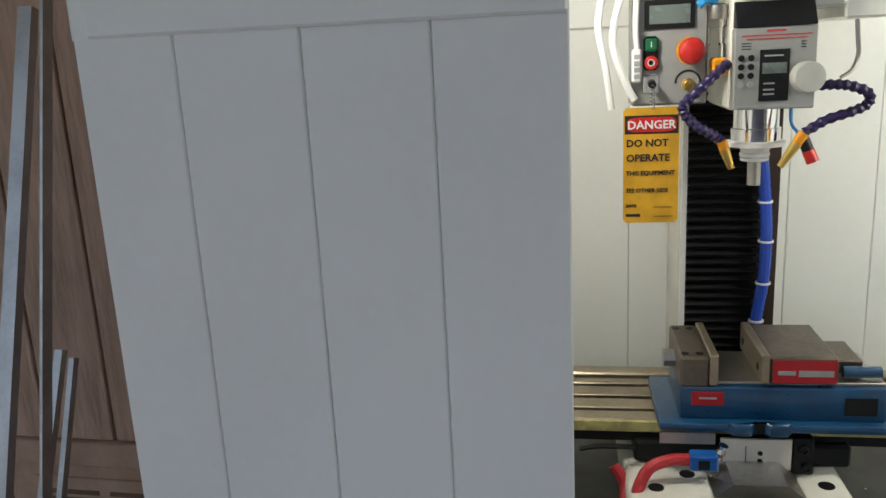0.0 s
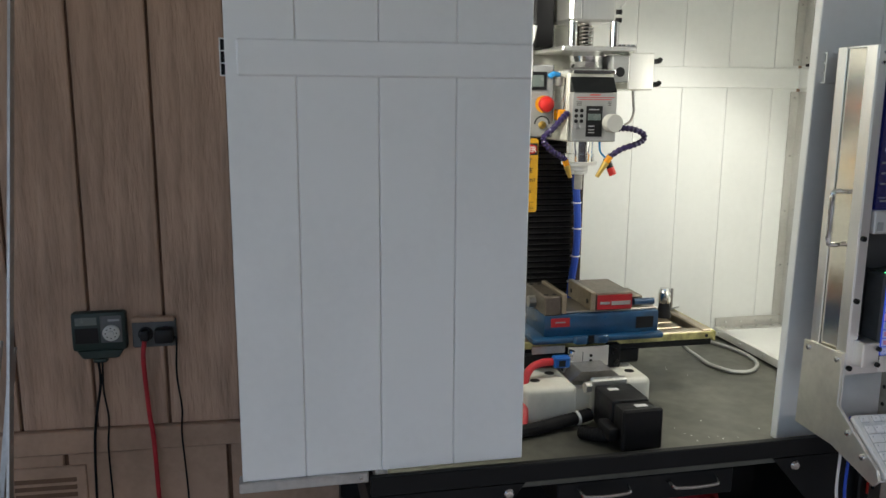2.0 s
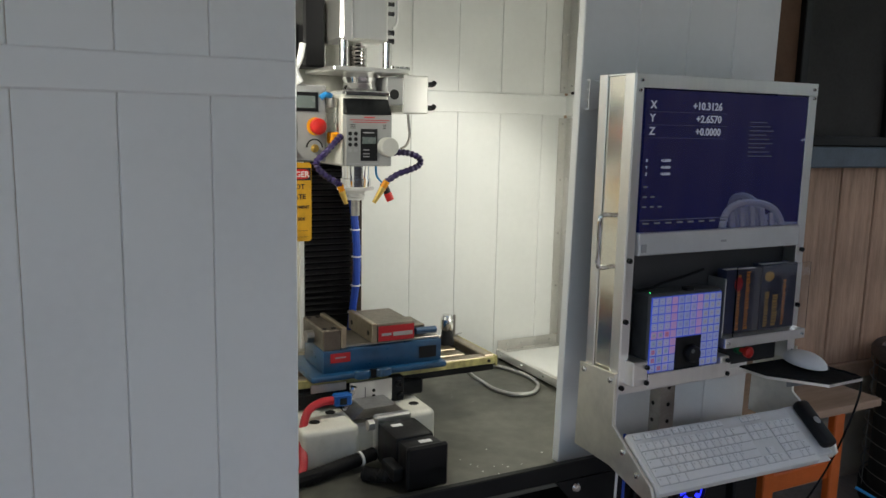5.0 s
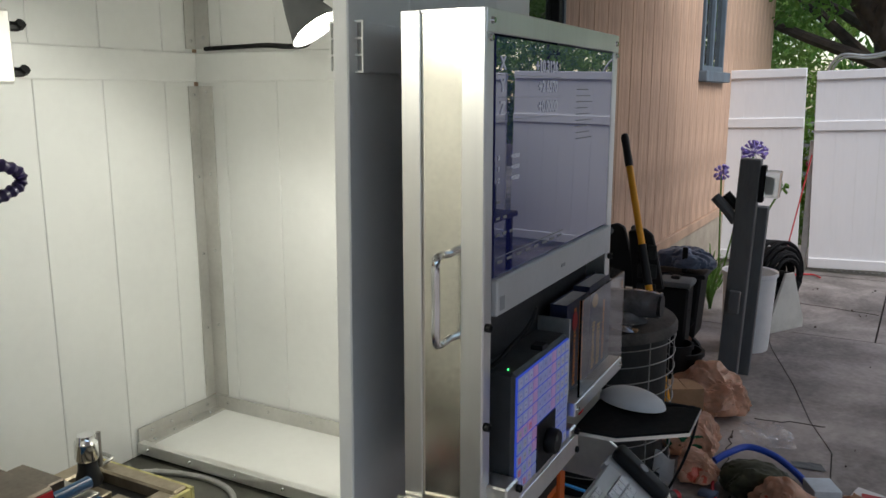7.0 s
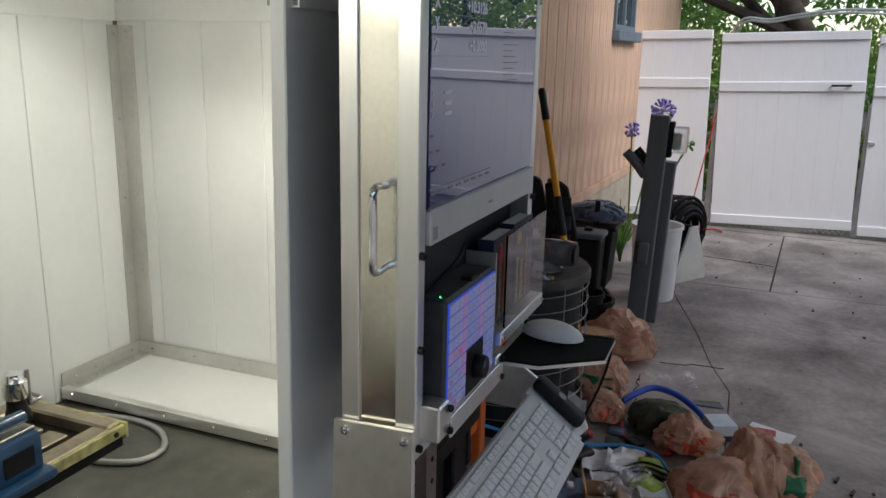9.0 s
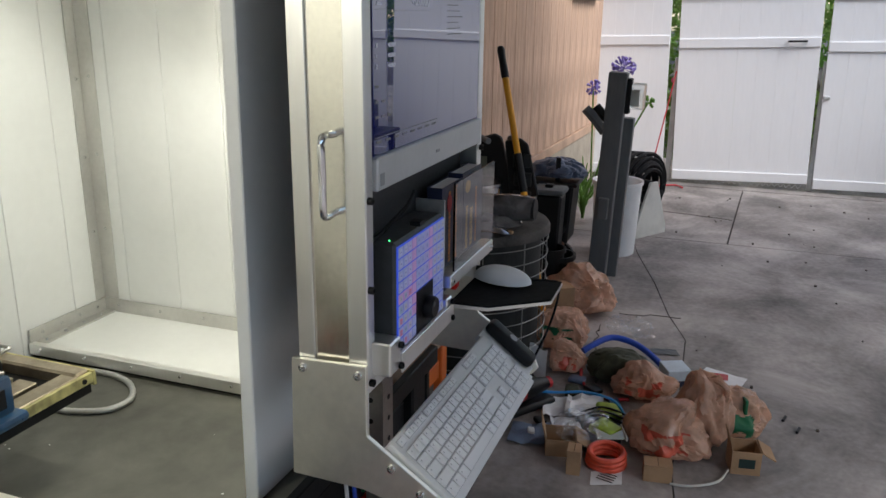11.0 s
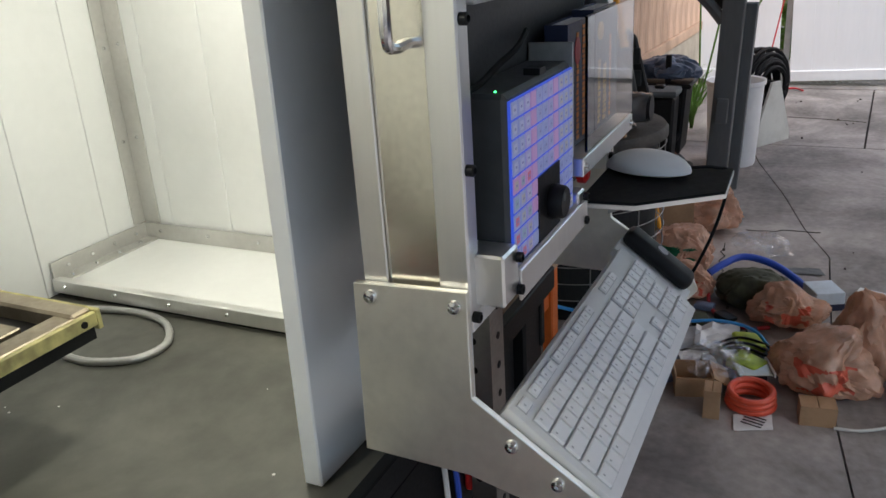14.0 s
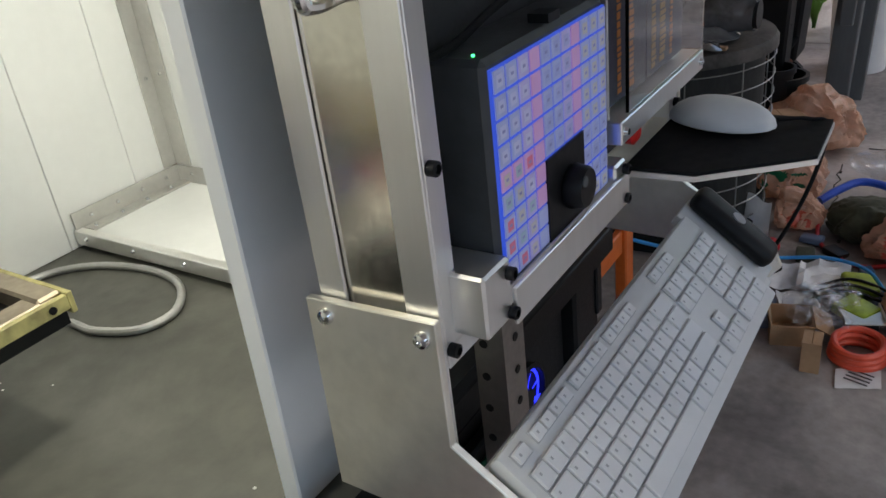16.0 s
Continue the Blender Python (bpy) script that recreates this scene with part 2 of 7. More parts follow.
ACRYLIC = glass("clear_acrylic")
CLEAR_FILM = bpy.data.materials.new("clear_film")
CLEAR_FILM.use_nodes = True
_n, _l = CLEAR_FILM.node_tree.nodes, CLEAR_FILM.node_tree.links
_t, _g, _m = _n.new("ShaderNodeBsdfTransparent"), _n.new("ShaderNodeBsdfGlossy"), _n.new("ShaderNodeMixShader")
_g.inputs["Roughness"].default_value, _m.inputs[0].default_value = 0.12, 0.13
_l.new(_t.outputs[0], _m.inputs[1]), _l.new(_g.outputs[0], _m.inputs[2]), _l.new(_m.outputs[0], _n["Material Output"].inputs[0])
SCREEN = polished(glow("monitor_screen", (0.006, 0.008, 0.06), 0.16, 0.03), 0.012, 4.2)
PANE = polished(mat("dark_window_pane", (0.03, 0.035, 0.035), 0.04, var=0.02), 0.02, 2.6)


# ---- building helpers ----
def B(bm, x0, x1, y0, y1, z0, z1, bev=0.0, seg=1):
    g = bmesh.ops.create_cube(bm, size=1.0)
    bmesh.ops.transform(bm, verts=g["verts"], matrix=Matrix.Translation(((x0 + x1) / 2, (y0 + y1) / 2, (z0 + z1) / 2)) @ Matrix.Diagonal((abs(x1 - x0), abs(y1 - y0), abs(z1 - z0), 1)))
    if bev:
        edges = list({e for v in g["verts"] for e in v.link_edges})
        bmesh.ops.bevel(bm, geom=edges, offset=bev, segments=seg, affect="EDGES", profile=0.5)
    return bm


def box(*a, **k):
    return B(bmesh.new(), *a, **k)


def C(bm, p0, p1, r, r2=None, seg=16, caps=True):
    p0, p1 = Vector(p0), Vector(p1)
    d = p1 - p0
    g = bmesh.ops.create_cone(bm, cap_ends=caps, segments=seg, radius1=r, radius2=r if r2 is None else r2, depth=d.length)
    bmesh.ops.transform(bm, verts=g["verts"], matrix=Matrix.Translation((p0 + p1) / 2) @ d.to_track_quat("Z", "Y").to_matrix().to_4x4())
    return bm


def cyl(*a, **k):
    return C(bmesh.new(), *a, **k)


def smooth_path(pts, n=8):
    pts = [Vector(p) for p in pts]
    q = [2 * pts[0] - pts[1]] + pts + [2 * pts[-1] - pts[-2]]
    out = []
    for i in range(1, len(q) - 2):
        a, b, c, d = q[i - 1:i + 3]
        for k in range(n):
            t = k / n
            out.append(0.5 * ((2 * b) + (c - a) * t + (2 * a - 5 * b + 4 * c - d) * t * t + (3 * b - a - 3 * c + d) * t ** 3))
    out.append(pts[-1])
    return out


def tube(bm, pts, r, seg=8, n=8, taper=None, bead=0.0):
    path = smooth_path(pts, n) if n > 1 else [Vector(p) for p in pts]
    rings = []
    up = Vector((0.31, 0.2, 0.93))
    for i, p in enumerate(path):
        d = (path[min(i + 1, len(path) - 1)] - path[max(i - 1, 0)]).normalized()
        side = d.cross(up)
        side = side.normalized() if side.length > 1e-4 else d.orthogonal().normalized()
        nrm = side.cross(d)
        f = i / max(1, len(path) - 1)
        rad = r * (1 + f * ((taper if taper is not None else 1) - 1)) * (1 + (bead if i % 2 else -bead))
        rings.append([bm.verts.new(p + rad * (math.cos(a) * side + math.sin(a) * nrm)) for a in (2 * math.pi * k / seg for k in range(seg))])
    for a, b in zip(rings, rings[1:]):
        for k in range(seg):
            bm.faces.new((a[k], a[(k + 1) % seg], b[(k + 1) % seg], b[k]))
    bm.faces.new(rings[0][::-1])
    bm.faces.new(rings[-1])
    return bm


def prism(pts, axis, a, b, bev=0.0):
    """A flat outline pushed along an axis from a to b; pts are the other two coordinates in order."""
    bm = bmesh.new()
    i = "xyz".index(axis)
    put = lambda p, v: Vector([*p[:i], v, *p[i:]])
    lo, hi = ([bm.verts.new(put(p, v)) for p in pts] for v in (a, b))
    bm.faces.new(lo)
    bm.faces.new(hi)
    for k in range(len(pts)):
        j = (k + 1) % len(pts)
        bm.faces.new((lo[k], lo[j], hi[j], hi[k]))
    bmesh.ops.recalc_face_normals(bm, faces=bm.faces)
    if bev:
        bmesh.ops.bevel(bm, geom=bm.edges[:], offset=bev, segments=1, affect="EDGES")
    return bm


def turned(profile, centre, seg=24, axis="z"):
    """A solid of revolution: profile is (radius, height) pairs."""
    bm = bmesh.new()
    rings = []
    for r, h in profile:
        rings.append([bm.verts.new((max(r, 1e-4) * math.cos(2 * math.pi * k / seg), max(r, 1e-4) * math.sin(2 * math.pi * k / seg), h)) for k in range(seg)])
    for a, b in zip(rings, rings[1:]):
        for k in range(seg):
            bm.faces.new((a[k], a[(k + 1) % seg], b[(k + 1) % seg], b[k]))
    bm.faces.new(rings[0][::-1])
    bm.faces.new(rings[-1])
    rot = {"z": Matrix.Identity(4), "y": Matrix.Rotation(radians(90), 4, "X"), "x": Matrix.Rotation(radians(90), 4, "Y")}[axis]
    bmesh.ops.transform(bm, verts=bm.verts, matrix=Matrix.Translation(centre) @ rot)
    return bm


def to_mesh(name, bm, material, smooth=True):
    me = bpy.data.meshes.new(name)
    bm.normal_update()
    bm.to_mesh(me)
    bm.free()
    me.materials.append(material)
    if smooth:
        me.shade_smooth()
        me.set_sharp_from_angle(angle=radians(35))
    return me


def thing(name, at, label, category="", group="", kind=""):
    ob = new(name)
    ob.empty_display_size = 0.05
    ob.location = at
    return tagged(ob, label, category, group, kind)


def adopt(ob, parent):
    ob.parent = parent
    ob.matrix_parent_inverse = Matrix.Translation(parent.location).inverted() if parent.data is None else Matrix.Identity(4)
    return ob


def part(name, bm, material, parent, label=""):
    ob = new(name, to_mesh(name, bm, material))
    adopt(ob, parent)
    return tagged(ob, label)


def single(name, bm, material, label, category="", group="", kind=""):
    ob = new(name, to_mesh(name, bm, material))
    return tagged(ob, label, category, group, kind)


def spun(bm, at, angle):
    bmesh.ops.transform(bm, verts=bm.verts, matrix=Matrix.Translation(at) @ Matrix.Rotation(radians(angle), 4, "Z") @ Matrix.Translation(-Vector(at)))
    return bm


def writing(name, words, size, m, material, parent, align="LEFT"):
    """Raised lettering in the built-in font; m maps the text's x-y plane into the world."""
    cu = bpy.data.curves.new(name, "FONT")
    cu.body, cu.size, cu.align_x, cu.extrude = words, size, align, 0.0003
    cu.resolution_u = 2
    cu.offset = size * 0.022
    tmp = bpy.data.objects.new(name, cu)
    scene.collection.objects.link(tmp)
    me = bpy.data.meshes.new_from_object(tmp)
    bpy.data.objects.remove(tmp)
    me.transform(m)
    me.materials.append(material)
    ob = new(name, me)
    adopt(ob, parent)
    return ob


def facing_front(x, y, z):
    """A plane at (x, y, z) that faces towards -y."""
    return pose(x, y, z, 90)


def screw_y(bm, x, y, z, r=0.004, d=0.003):
    return C(bm, (x, y, z), (x, y - d, z), r, r * 0.7, 10)


def screw_x(bm, x, y, z, r=0.004, d=0.003):
    return C(bm, (x, y, z), (x - d, y, z), r, r * 0.7, 10)

# ---- ground ----
ground = single("ground", box(-60, 80, -60, 60, -0.3, -0.014), JOINT, "dark soil under the concrete slabs", kind="structure")
paving = thing("pavement", (4, 0, 0), "grey concrete slabs with cracks and stains", kind="structure")
g, h = 0.005, 0.0025
SEAM = [(1.82, 0.377), (2.16, 0.42), (3.24, 0.445), (3.53, 0.54), (3.96, 0.64), (4.49, 0.79)]
for outline in ([(4.87 + g, 0.30 - g), (6.55 - g, 0.207 - g), (6.50 - g, -9), (4.90 + g, -9)],
                [(4.87 + g, 0.30 + g), (6.55 - g, 0.207 + g), (6.58 - g, 3), (4.87 + g, 3)],
                [(6.50 + g, -9), (14, -9), (14, 3), (6.58 + g, 3)],
                [(4.87 - g, 0.868 - g), (4.90 - g, -9), (-6, -9), (-6, 0.25 - h), *[(x, y - h) for x, y in SEAM]],
                [(4.87 - g, 0.868 + g), *[(x, y + h) for x, y in SEAM[::-1]], (-6, 0.25 + h), (-6, 3), (4.87 - g, 3)]):
    part("slab", prism(outline, "z", -0.05, 0), CONCRETE, paving)
crack = bmesh.new()
random.seed(4)
for x0, y0, x1, y1 in ((3.45, 0.75, 3.5, 0.47), (2.9, 0.78, 3.28, 0.82), (5.5, 0.28, 5.62, 0.9)):
    last = Vector((x0, y0, 0.0012))
    for k in range(1, 9):
        q = Vector((x0 + (x1 - x0) * k / 8 + random.uniform(-0.012, 0.012), y0 + (y1 - y0) * k / 8 + random.uniform(-0.012, 0.012), 0.0012))
        tube(crack, [last, q], 0.0022, 4, 1)
        last = q
part("crack", crack, JOINT, paving, "dark hairline cracks")

# ---- house wall: planks, band, foundation, windows ----
HOUSE = Matrix.Translation((-0.7, 1.72, 0)) @ Matrix.Rotation(radians(-2.3), 4, "Z")
house = tagged(new("wall_house"), "brown grooved plywood siding wall of the house", kind="structure")
house.matrix_world = HOUSE


def house_part(name, bm, material, label="", parent=None):
    ob = new(name, to_mesh(name, bm, material))
    ob.parent = parent or house
    return tagged(ob, label)


WINDOWS = ((2.90, 3.88, 1.29, 2.25), (6.36, 7.02, 1.50, 2.45))
U0, U1, PITCH = -2.6, 9.2, 0.186
backing = bmesh.new()
edges_u = [U0, WINDOWS[0][0], WINDOWS[0][1], WINDOWS[1][0], WINDOWS[1][1], U1]
for k in range(5):
    if k in (1, 3):
        w = WINDOWS[k // 2]
        B(backing, w[0], w[1], 0.012, 0.12, 0.0, w[2])
        B(backing, w[0], w[1], 0.012, 0.12, w[3], 3.0)
    else:
        B(backing, edges_u[k], edges_u[k + 1], 0.012, 0.12, 0.0, 3.0)
house_part("backing", backing, GROOVE, "dark grooves between the siding boards")
plank_meshes = {}
u = U0
while u < U1 - 0.05:
    spans = [(0.47, 3.0)]
    for w in WINDOWS:
        if u + PITCH > w[0] and u < w[1]:
            spans = [(0.47, w[2] - 0.01), (w[3] + 0.01, 3.0)]
    for z0, z1 in spans:
        key = (z0, z1)
        if key not in plank_meshes:
            plank_meshes[key] = to_mesh("plank", box(0.0038, PITCH - 0.0038, 0, 0.014, z0, z1, bev=0.0025), SIDING)
        ob = new("plank", plank_meshes[key])
        ob.parent = house
        ob.location = (u, 0, 0)
    u += PITCH
house_part("band", box(U0, U1, -0.016, 0.012, 0.405, 0.468, bev=0.003), SIDING_TRIM, "flat trim board under the siding")
for k in range(14):
    a = U0 + k * 0.42
    if a < 1.6:
        house_part("panel", box(a + 0.006, a + 0.414, -0.004, 0.010, 0.0, 0.402, bev=0.002), SIDING_TRIM)
house_part("foundation", box(1.8, U1, -0.004, 0.010, -0.05, 0.402), STUCCO, "tan rendered foundation strip")
vent = house_part("vent", box(-0.42, -0.03, -0.012, -0.002, 0.10, 0.37, bev=0.002), SIDING_TRIM, "louvred foundation vent painted brown")
for k in range(11):
    for a, b in ((-0.395, -0.24), (-0.21, -0.055)):
        house_part("slat", prism([(-0.016, 0.118 + k * 0.021), (-0.012, 0.118 + k * 0.021), (-0.006, 0.134 + k * 0.021), (-0.010, 0.134 + k * 0.021)], "x", a, b), GROOVE, parent=vent)
for i, (a, b, z0, z1) in enumerate(WINDOWS):
    win = tagged(new("window_%d" % (i + 1)), ("sliding window with a dark screen and blue-grey sill", "narrow house window with blue-grey wooden frame")[i], kind="structure")
    win.matrix_world = HOUSE
    fr = bmesh.new()
    t = 0.035
    fmat = DARK if i == 0 else BLUE_TRIM
    for q in ((a, a + t, z0, z1), (b - t, b, z0, z1), (a + t, b - t, z1 - t, z1), (a + t, b - t, z0, z0 + t)):
        B(fr, q[0], q[1], -0.012, 0.05, q[2], q[3], bev=0.003)
    mid = (a + b) / 2
    B(fr, mid - 0.02, mid + 0.02, -0.004, 0.04, z0 + t, z1 - t, bev=0.003)
    house_part("window_frame", fr, fmat, "dark bronze frame" if i == 0 else "blue-grey frame", win)
    house_part("window_sill", box(a - 0.05, b + 0.05, -0.055, 0.012, z0 - 0.075, z0 - 0.002, bev=0.006), BLUE_TRIM, "blue-grey painted sill", win)
    house_part("pane", box(a + t, mid - 0.02, 0.018, 0.024, z0 + t, z1 - t), SCREEN_BLACK if i == 0 else PANE, "", win)
    house_part("pane", box(mid + 0.02, b - t, 0.018, 0.024, z0 + t, z1 - t), PANE, "", win)
    if i == 0:
        house_part("jamb", box(b, b + 0.022, -0.02, 0.012, z0, z1, bev=0.003), BLUE_TRIM, "blue-grey side trim", win)

# ---- unseen roof, added and outlined to shade the work place ----
roof_outline = [(-4.0, 1.9), (-4.0, -2.95), (1.3, -2.95), (1.3, -3.4), (4.4, -3.4), (4.4, 1.9)]
tagged(single("ceiling_shade_roof", prism(roof_outline, "z", 2.62, 2.72), SHADE_ROOF, "roof added out of view to shade the work place"), kind="structure")

# ---- white fence and gate across the drive ----
FX = 6.70


def fence_panel(name, y0, y1, label, category, lean=0.0, bottom=0.045, top=1.53, handle=False):
    f = thing(name, (FX, (y0 + y1) / 2, 0), label, category, "white fence across the drive")
    n = max(1, round((y1 - y0) / 0.145))
    w = (y1 - y0) / n
    sh = to_mesh("board", box(0, 0.02, 0.0002, w - 0.0002, bottom + 0.05, top - 0.05, bev=0.0009), GATE_PVC)
    for k in range(n):
        ob = new("board", sh)
        ob.location = (FX, y0 + k * w, 0)
        adopt(ob, f)
    for nm, z0, z1, d in (("top_rail", top - 0.065, top, 0.018), ("middle_rail", 1.09, 1.163, 0.014), ("bottom_rail", bottom, bottom + 0.075, 0.016)):
        part(nm, box(FX - d, FX + 0.035, y0, y1, z0, z1, bev=0.004), GATE_PVC, f)
    if handle:
        h = bmesh.new()
        tube(h, [(FX - 0.014, y0 + 0.10, 1.135), (FX - 0.045, y0 + 0.115, 1.135), (FX - 0.045, y0 + 0.21, 1.135), (FX - 0.014, y0 + 0.225, 1.135)], 0.008, 8)
        part("handle", h, DARK, f, "black pull handle")
    if lean:
        f.rotation_euler = (radians(lean), 0, 0)
    return f


fence_panel("fence_panel", 0.845, 1.425, "white vinyl fence panel with a middle rail beside the house", "fence", lean=-1.6)
gate = fence_panel("gate", -0.26, 0.765, "white vinyl gate with a black handle, slightly sagging", "gate", lean=-2.0, handle=True)
fence_panel("fence_panel", -1.75, -0.30, "white vinyl fence panel beside the gate", "fence", lean=-1.2)
fence_panel("fence_panel", -3.10, -1.80, "white vinyl fence panel at the drive", "fence")
for y in (0.805, -0.285):
    gp = thing("gate_post", (FX + 0.05, y, 0), "grey steel gate post", "post", "gate posts")
    part("post", box(FX + 0.03, FX + 0.075, y - 0.022, y + 0.022, 0, 1.0, bev=0.004), ALU_DULL, gp)
latch = single("gate_latch", box(FX - 0.02, FX + 0.01, -0.335, -0.285, 0.72, 0.745, bev=0.004), ALU_DULL, "small grey gate latch", "latch")
zig = bmesh.new()
for k in range(22):
    y = -0.22 + k * 0.043
    tube(zig, [(FX - 0.004, y, 0.052), (FX - 0.004, y + 0.0215, 0.022), (FX - 0.004, y + 0.043, 0.052)], 0.003, 5, 1)
single("gate_fringe", zig, ALU_DULL, "zigzag wire fringe under the gate", "wire")

# ---- machine bench ----
bench = thing("machine_bench", (0.6, 1.25, 0), "black powder-coated machine bench with grey deck", "bench")
part("deck", box(-0.05, 1.30, 0.885, 1.66, 0.630, 0.650, bev=0.001), DECK, bench, "grey worn deck sheet")
part("front_lip", box(-0.068, 1.32, 0.868, 0.884, 0.648, 0.684, bev=0.002), BENCH, bench, "black front lip")
for gus in ([(-0.068, 0.647), (0.216, 0.647), (0.09, 0.49), (-0.068, 0.49)], [(0.724, 0.647), (0.975, 0.647), (0.975, 0.36)]):
    part("gusset", prism(gus, "y", 0.869, 0.875, 0.001), BENCH, bench, "black corner gusset")
part("side_rail", box(-0.068, -0.052, 0.885, 1.66, 0.55, 0.629, bev=0.002), BENCH, bench)
part("side_rail", box(1.304, 1.32, 0.885, 1.66, 0.55, 0.629, bev=0.002), BENCH, bench)
for x in (-0.066, 1.24):
    for y in (0.889, 1.58):
        part("leg", box(x, x + 0.075, y, y + 0.075, 0.0, 0.629, bev=0.004), BENCH, bench)
part("back_panel", box(-0.05, 1.30, 1.62, 1.64, 0.05, 0.629), BENCH, bench)
part("lower_shelf", box(-0.05, 1.30, 0.91, 1.60, 0.10, 0.125, bev=0.002), BENCH, bench)
for x in (0.184, 0.772):
    part("bolt", turned([(0.010, 0), (0.010, 0.003), (0.007, 0.007), (0.0, 0.008)], (x, 0.869, 0.630), 14, "y"), CHROME, bench, "chrome dome bolt")
drawer = part("drawer", box(0.285, 0.65, 0.886, 1.45, 0.575, 0.629, bev=0.003), BENCH, bench, "black drawer with two bow handles")
for x in (0.325, 0.508):
    h = tube(bmesh.new(), [(x, 0.886, 0.615), (x + 0.004, 0.868, 0.611), (x + 0.012, 0.864, 0.609), (x + 0.05, 0.862, 0.608), (x + 0.09, 0.864, 0.609), (x + 0.098, 0.868, 0.611), (x + 0.102, 0.886, 0.615)], 0.0035, 8)
    part("handle", h, CHROME, drawer, "satin steel bow handle")
# plain red block with a dark cap, stands in for red clamps
rag = single("red_clamp_block", box(-0.02, 0.10, 0.93, 1.05, 0.126, 0.56, bev=0.02, seg=2), RED, "red block standing in for red clamps on the lower shelf", "container")
part("cap", cyl((0.04, 0.99, 0.56), (0.04, 0.99, 0.585), 0.022), DARK, rag)
rc = thing("red_cable_coil", (0.53, 0.97, 0.48), "coiled red cables below the drawer", "cable")
for k in range(7):
    r = 0.10 + 0.006 * k
    part("turn", tube(bmesh.new(), [(0.53 + r * math.cos(a), 0.97 + 0.5 * r * math.sin(a), 0.48 + 0.008 * k) for a in (i * math.pi / 6 for i in range(13))], 0.006, 6, 3), RED_RUB, rc)

# ---- enclosure of white boards ----
def board_wall(name, axis, a, b, face, depth, z0, z1, cuts, label, rails=((1.37, 1.427),), sides=(1,)):
    """Boards side by side along an axis, with horizontal rails; face is the plane that shows, depth goes away from it."""
    w = thing(name, (0, 0, z0), label, kind="structure")
    marks = [a, *cuts, b]
    gap = 0.0004
    for p, q in zip(marks, marks[1:]):
        args = (p + gap, q - gap, min(face, face + depth), max(face, face + depth))
        bx = box(*args, z0, z1, bev=0.0014) if axis == "x" else box(args[2], args[3], args[0], args[1], z0, z1, bev=0.0014)
        part("board", bx, WHITE_PVC, w)
    for r0, r1 in rails:
        for s in sides:
            t = 0.009 * (1 if depth > 0 else -1)
            f0, f1 = (face - t, face + depth * 0.3) if s > 0 else (face + depth * 0.7, face + depth + t)
            bx = box(a, b, min(f0, f1), max(f0, f1), r0, r1, bev=0.0025) if axis == "x" else box(min(f0, f1), max(f0, f1), a, b, r0, r1, bev=0.0025)
            part("rail", bx, WHITE_PVC, w)
    return w


TOP = 1.95
back = board_wall("wall_back", "x", -0.05, 1.25, 1.632, 0.02, 0.650, TOP, [0.04, 0.18, 0.319, 0.457, 0.603, 0.752, 0.893, 1.030, 1.172], "white vinyl board back wall of the enclosure")
right = board_wall("wall_right", "y", 0.99, 1.632, 1.258, 0.02, 0.650, TOP, [1.16, 1.295, 1.429, 1.563], "white vinyl board side wall of the enclosure")
left = board_wall("wall_left", "y", 0.925, 1.63, -0.03, -0.02, 0.650, TOP, [1.06, 1.2, 1.34, 1.48], "white vinyl board side wall of the enclosure")
# lid added out of view so that the upper enclosure gets no daylight
lid = tagged(single("ceiling_added", box(-0.055, 1.28, 0.98, 1.66, TOP, TOP + 0.02), WHITE_PVC, "white lid added over the enclosure, out of view, blocks daylight"), kind="structure")

# the two hanging front panels
panel_l = thing("sliding_panel", (-0.03, 0.895, 0.68), "white vinyl board panel hanging before the enclosure", "panel", "front panels")
marks = [-0.286, -0.178, -0.046, 0.083, 0.213]
for k, (p, q) in enumerate(zip(marks, marks[1:])):
    z0 = 0.690 if k < 2 else 0.689
    part("board", box(p + 0.0004, q - 0.0004, 0.886, 0.905, z0, TOP, bev=0.0018), WHITE_PVC, panel_l)
part("rail", box(-0.268, 0.2115, 0.879, 0.889, 1.370, 1.427, bev=0.003), WHITE_PVC, panel_l)
part("bottom_strip", box(-0.292, -0.070, 0.880, 0.912, 0.671, 0.690, bev=0.002), ALU_DULL, panel_l, "aluminium edge strip")
part("screw", screw_y(bmesh.new(), -0.084, 0.880, 0.681), CHROME, panel_l)


def hollow_end(parent, x, y0, y1, z0, z1, s):
    """The open end of a hollow three-chamber rail."""
    bm = bmesh.new()
    t = 0.0022
    B(bm, x, x + s, y0, y0 + t, z0, z1)
    B(bm, x, x + s, y1 - t, y1, z0, z1)
    for k in range(4):
        z = z0 + (z1 - z0 - t) * k / 3
        B(bm, x, x + s, y0 + t, y1 - t, z, z + t)
    part("rail_end", bm, WHITE_PVC, parent, "open hollow rail end")
    # grey block in the open chambers stands for the shade inside them
    part("chamber_shade", box(x + s * 0.4, x + s * 0.9, y0 + t, y1 - t, z0 + t, z1 - t), FACE, parent)


end_l = bmesh.new()
B(end_l, -0.294, -0.2925, 0.898, 0.93, 1.370, 1.428), B(end_l, -0.2835, -0.282, 0.898, 0.93, 1.370, 1.428)
for k in range(4):
    B(end_l, -0.2925, -0.2835, 0.898, 0.93, 1.370 + k * 0.0188, 1.3716 + k * 0.0188)
part("rail_end", end_l, WHITE_PVC, panel_l, "open hollow rail end")
# black block gives the hollow chambers their inner shade
part("chamber_shade", box(-0.2925, -0.2835, 0.91, 0.928, 1.3716, 1.4264), DARK, panel_l)
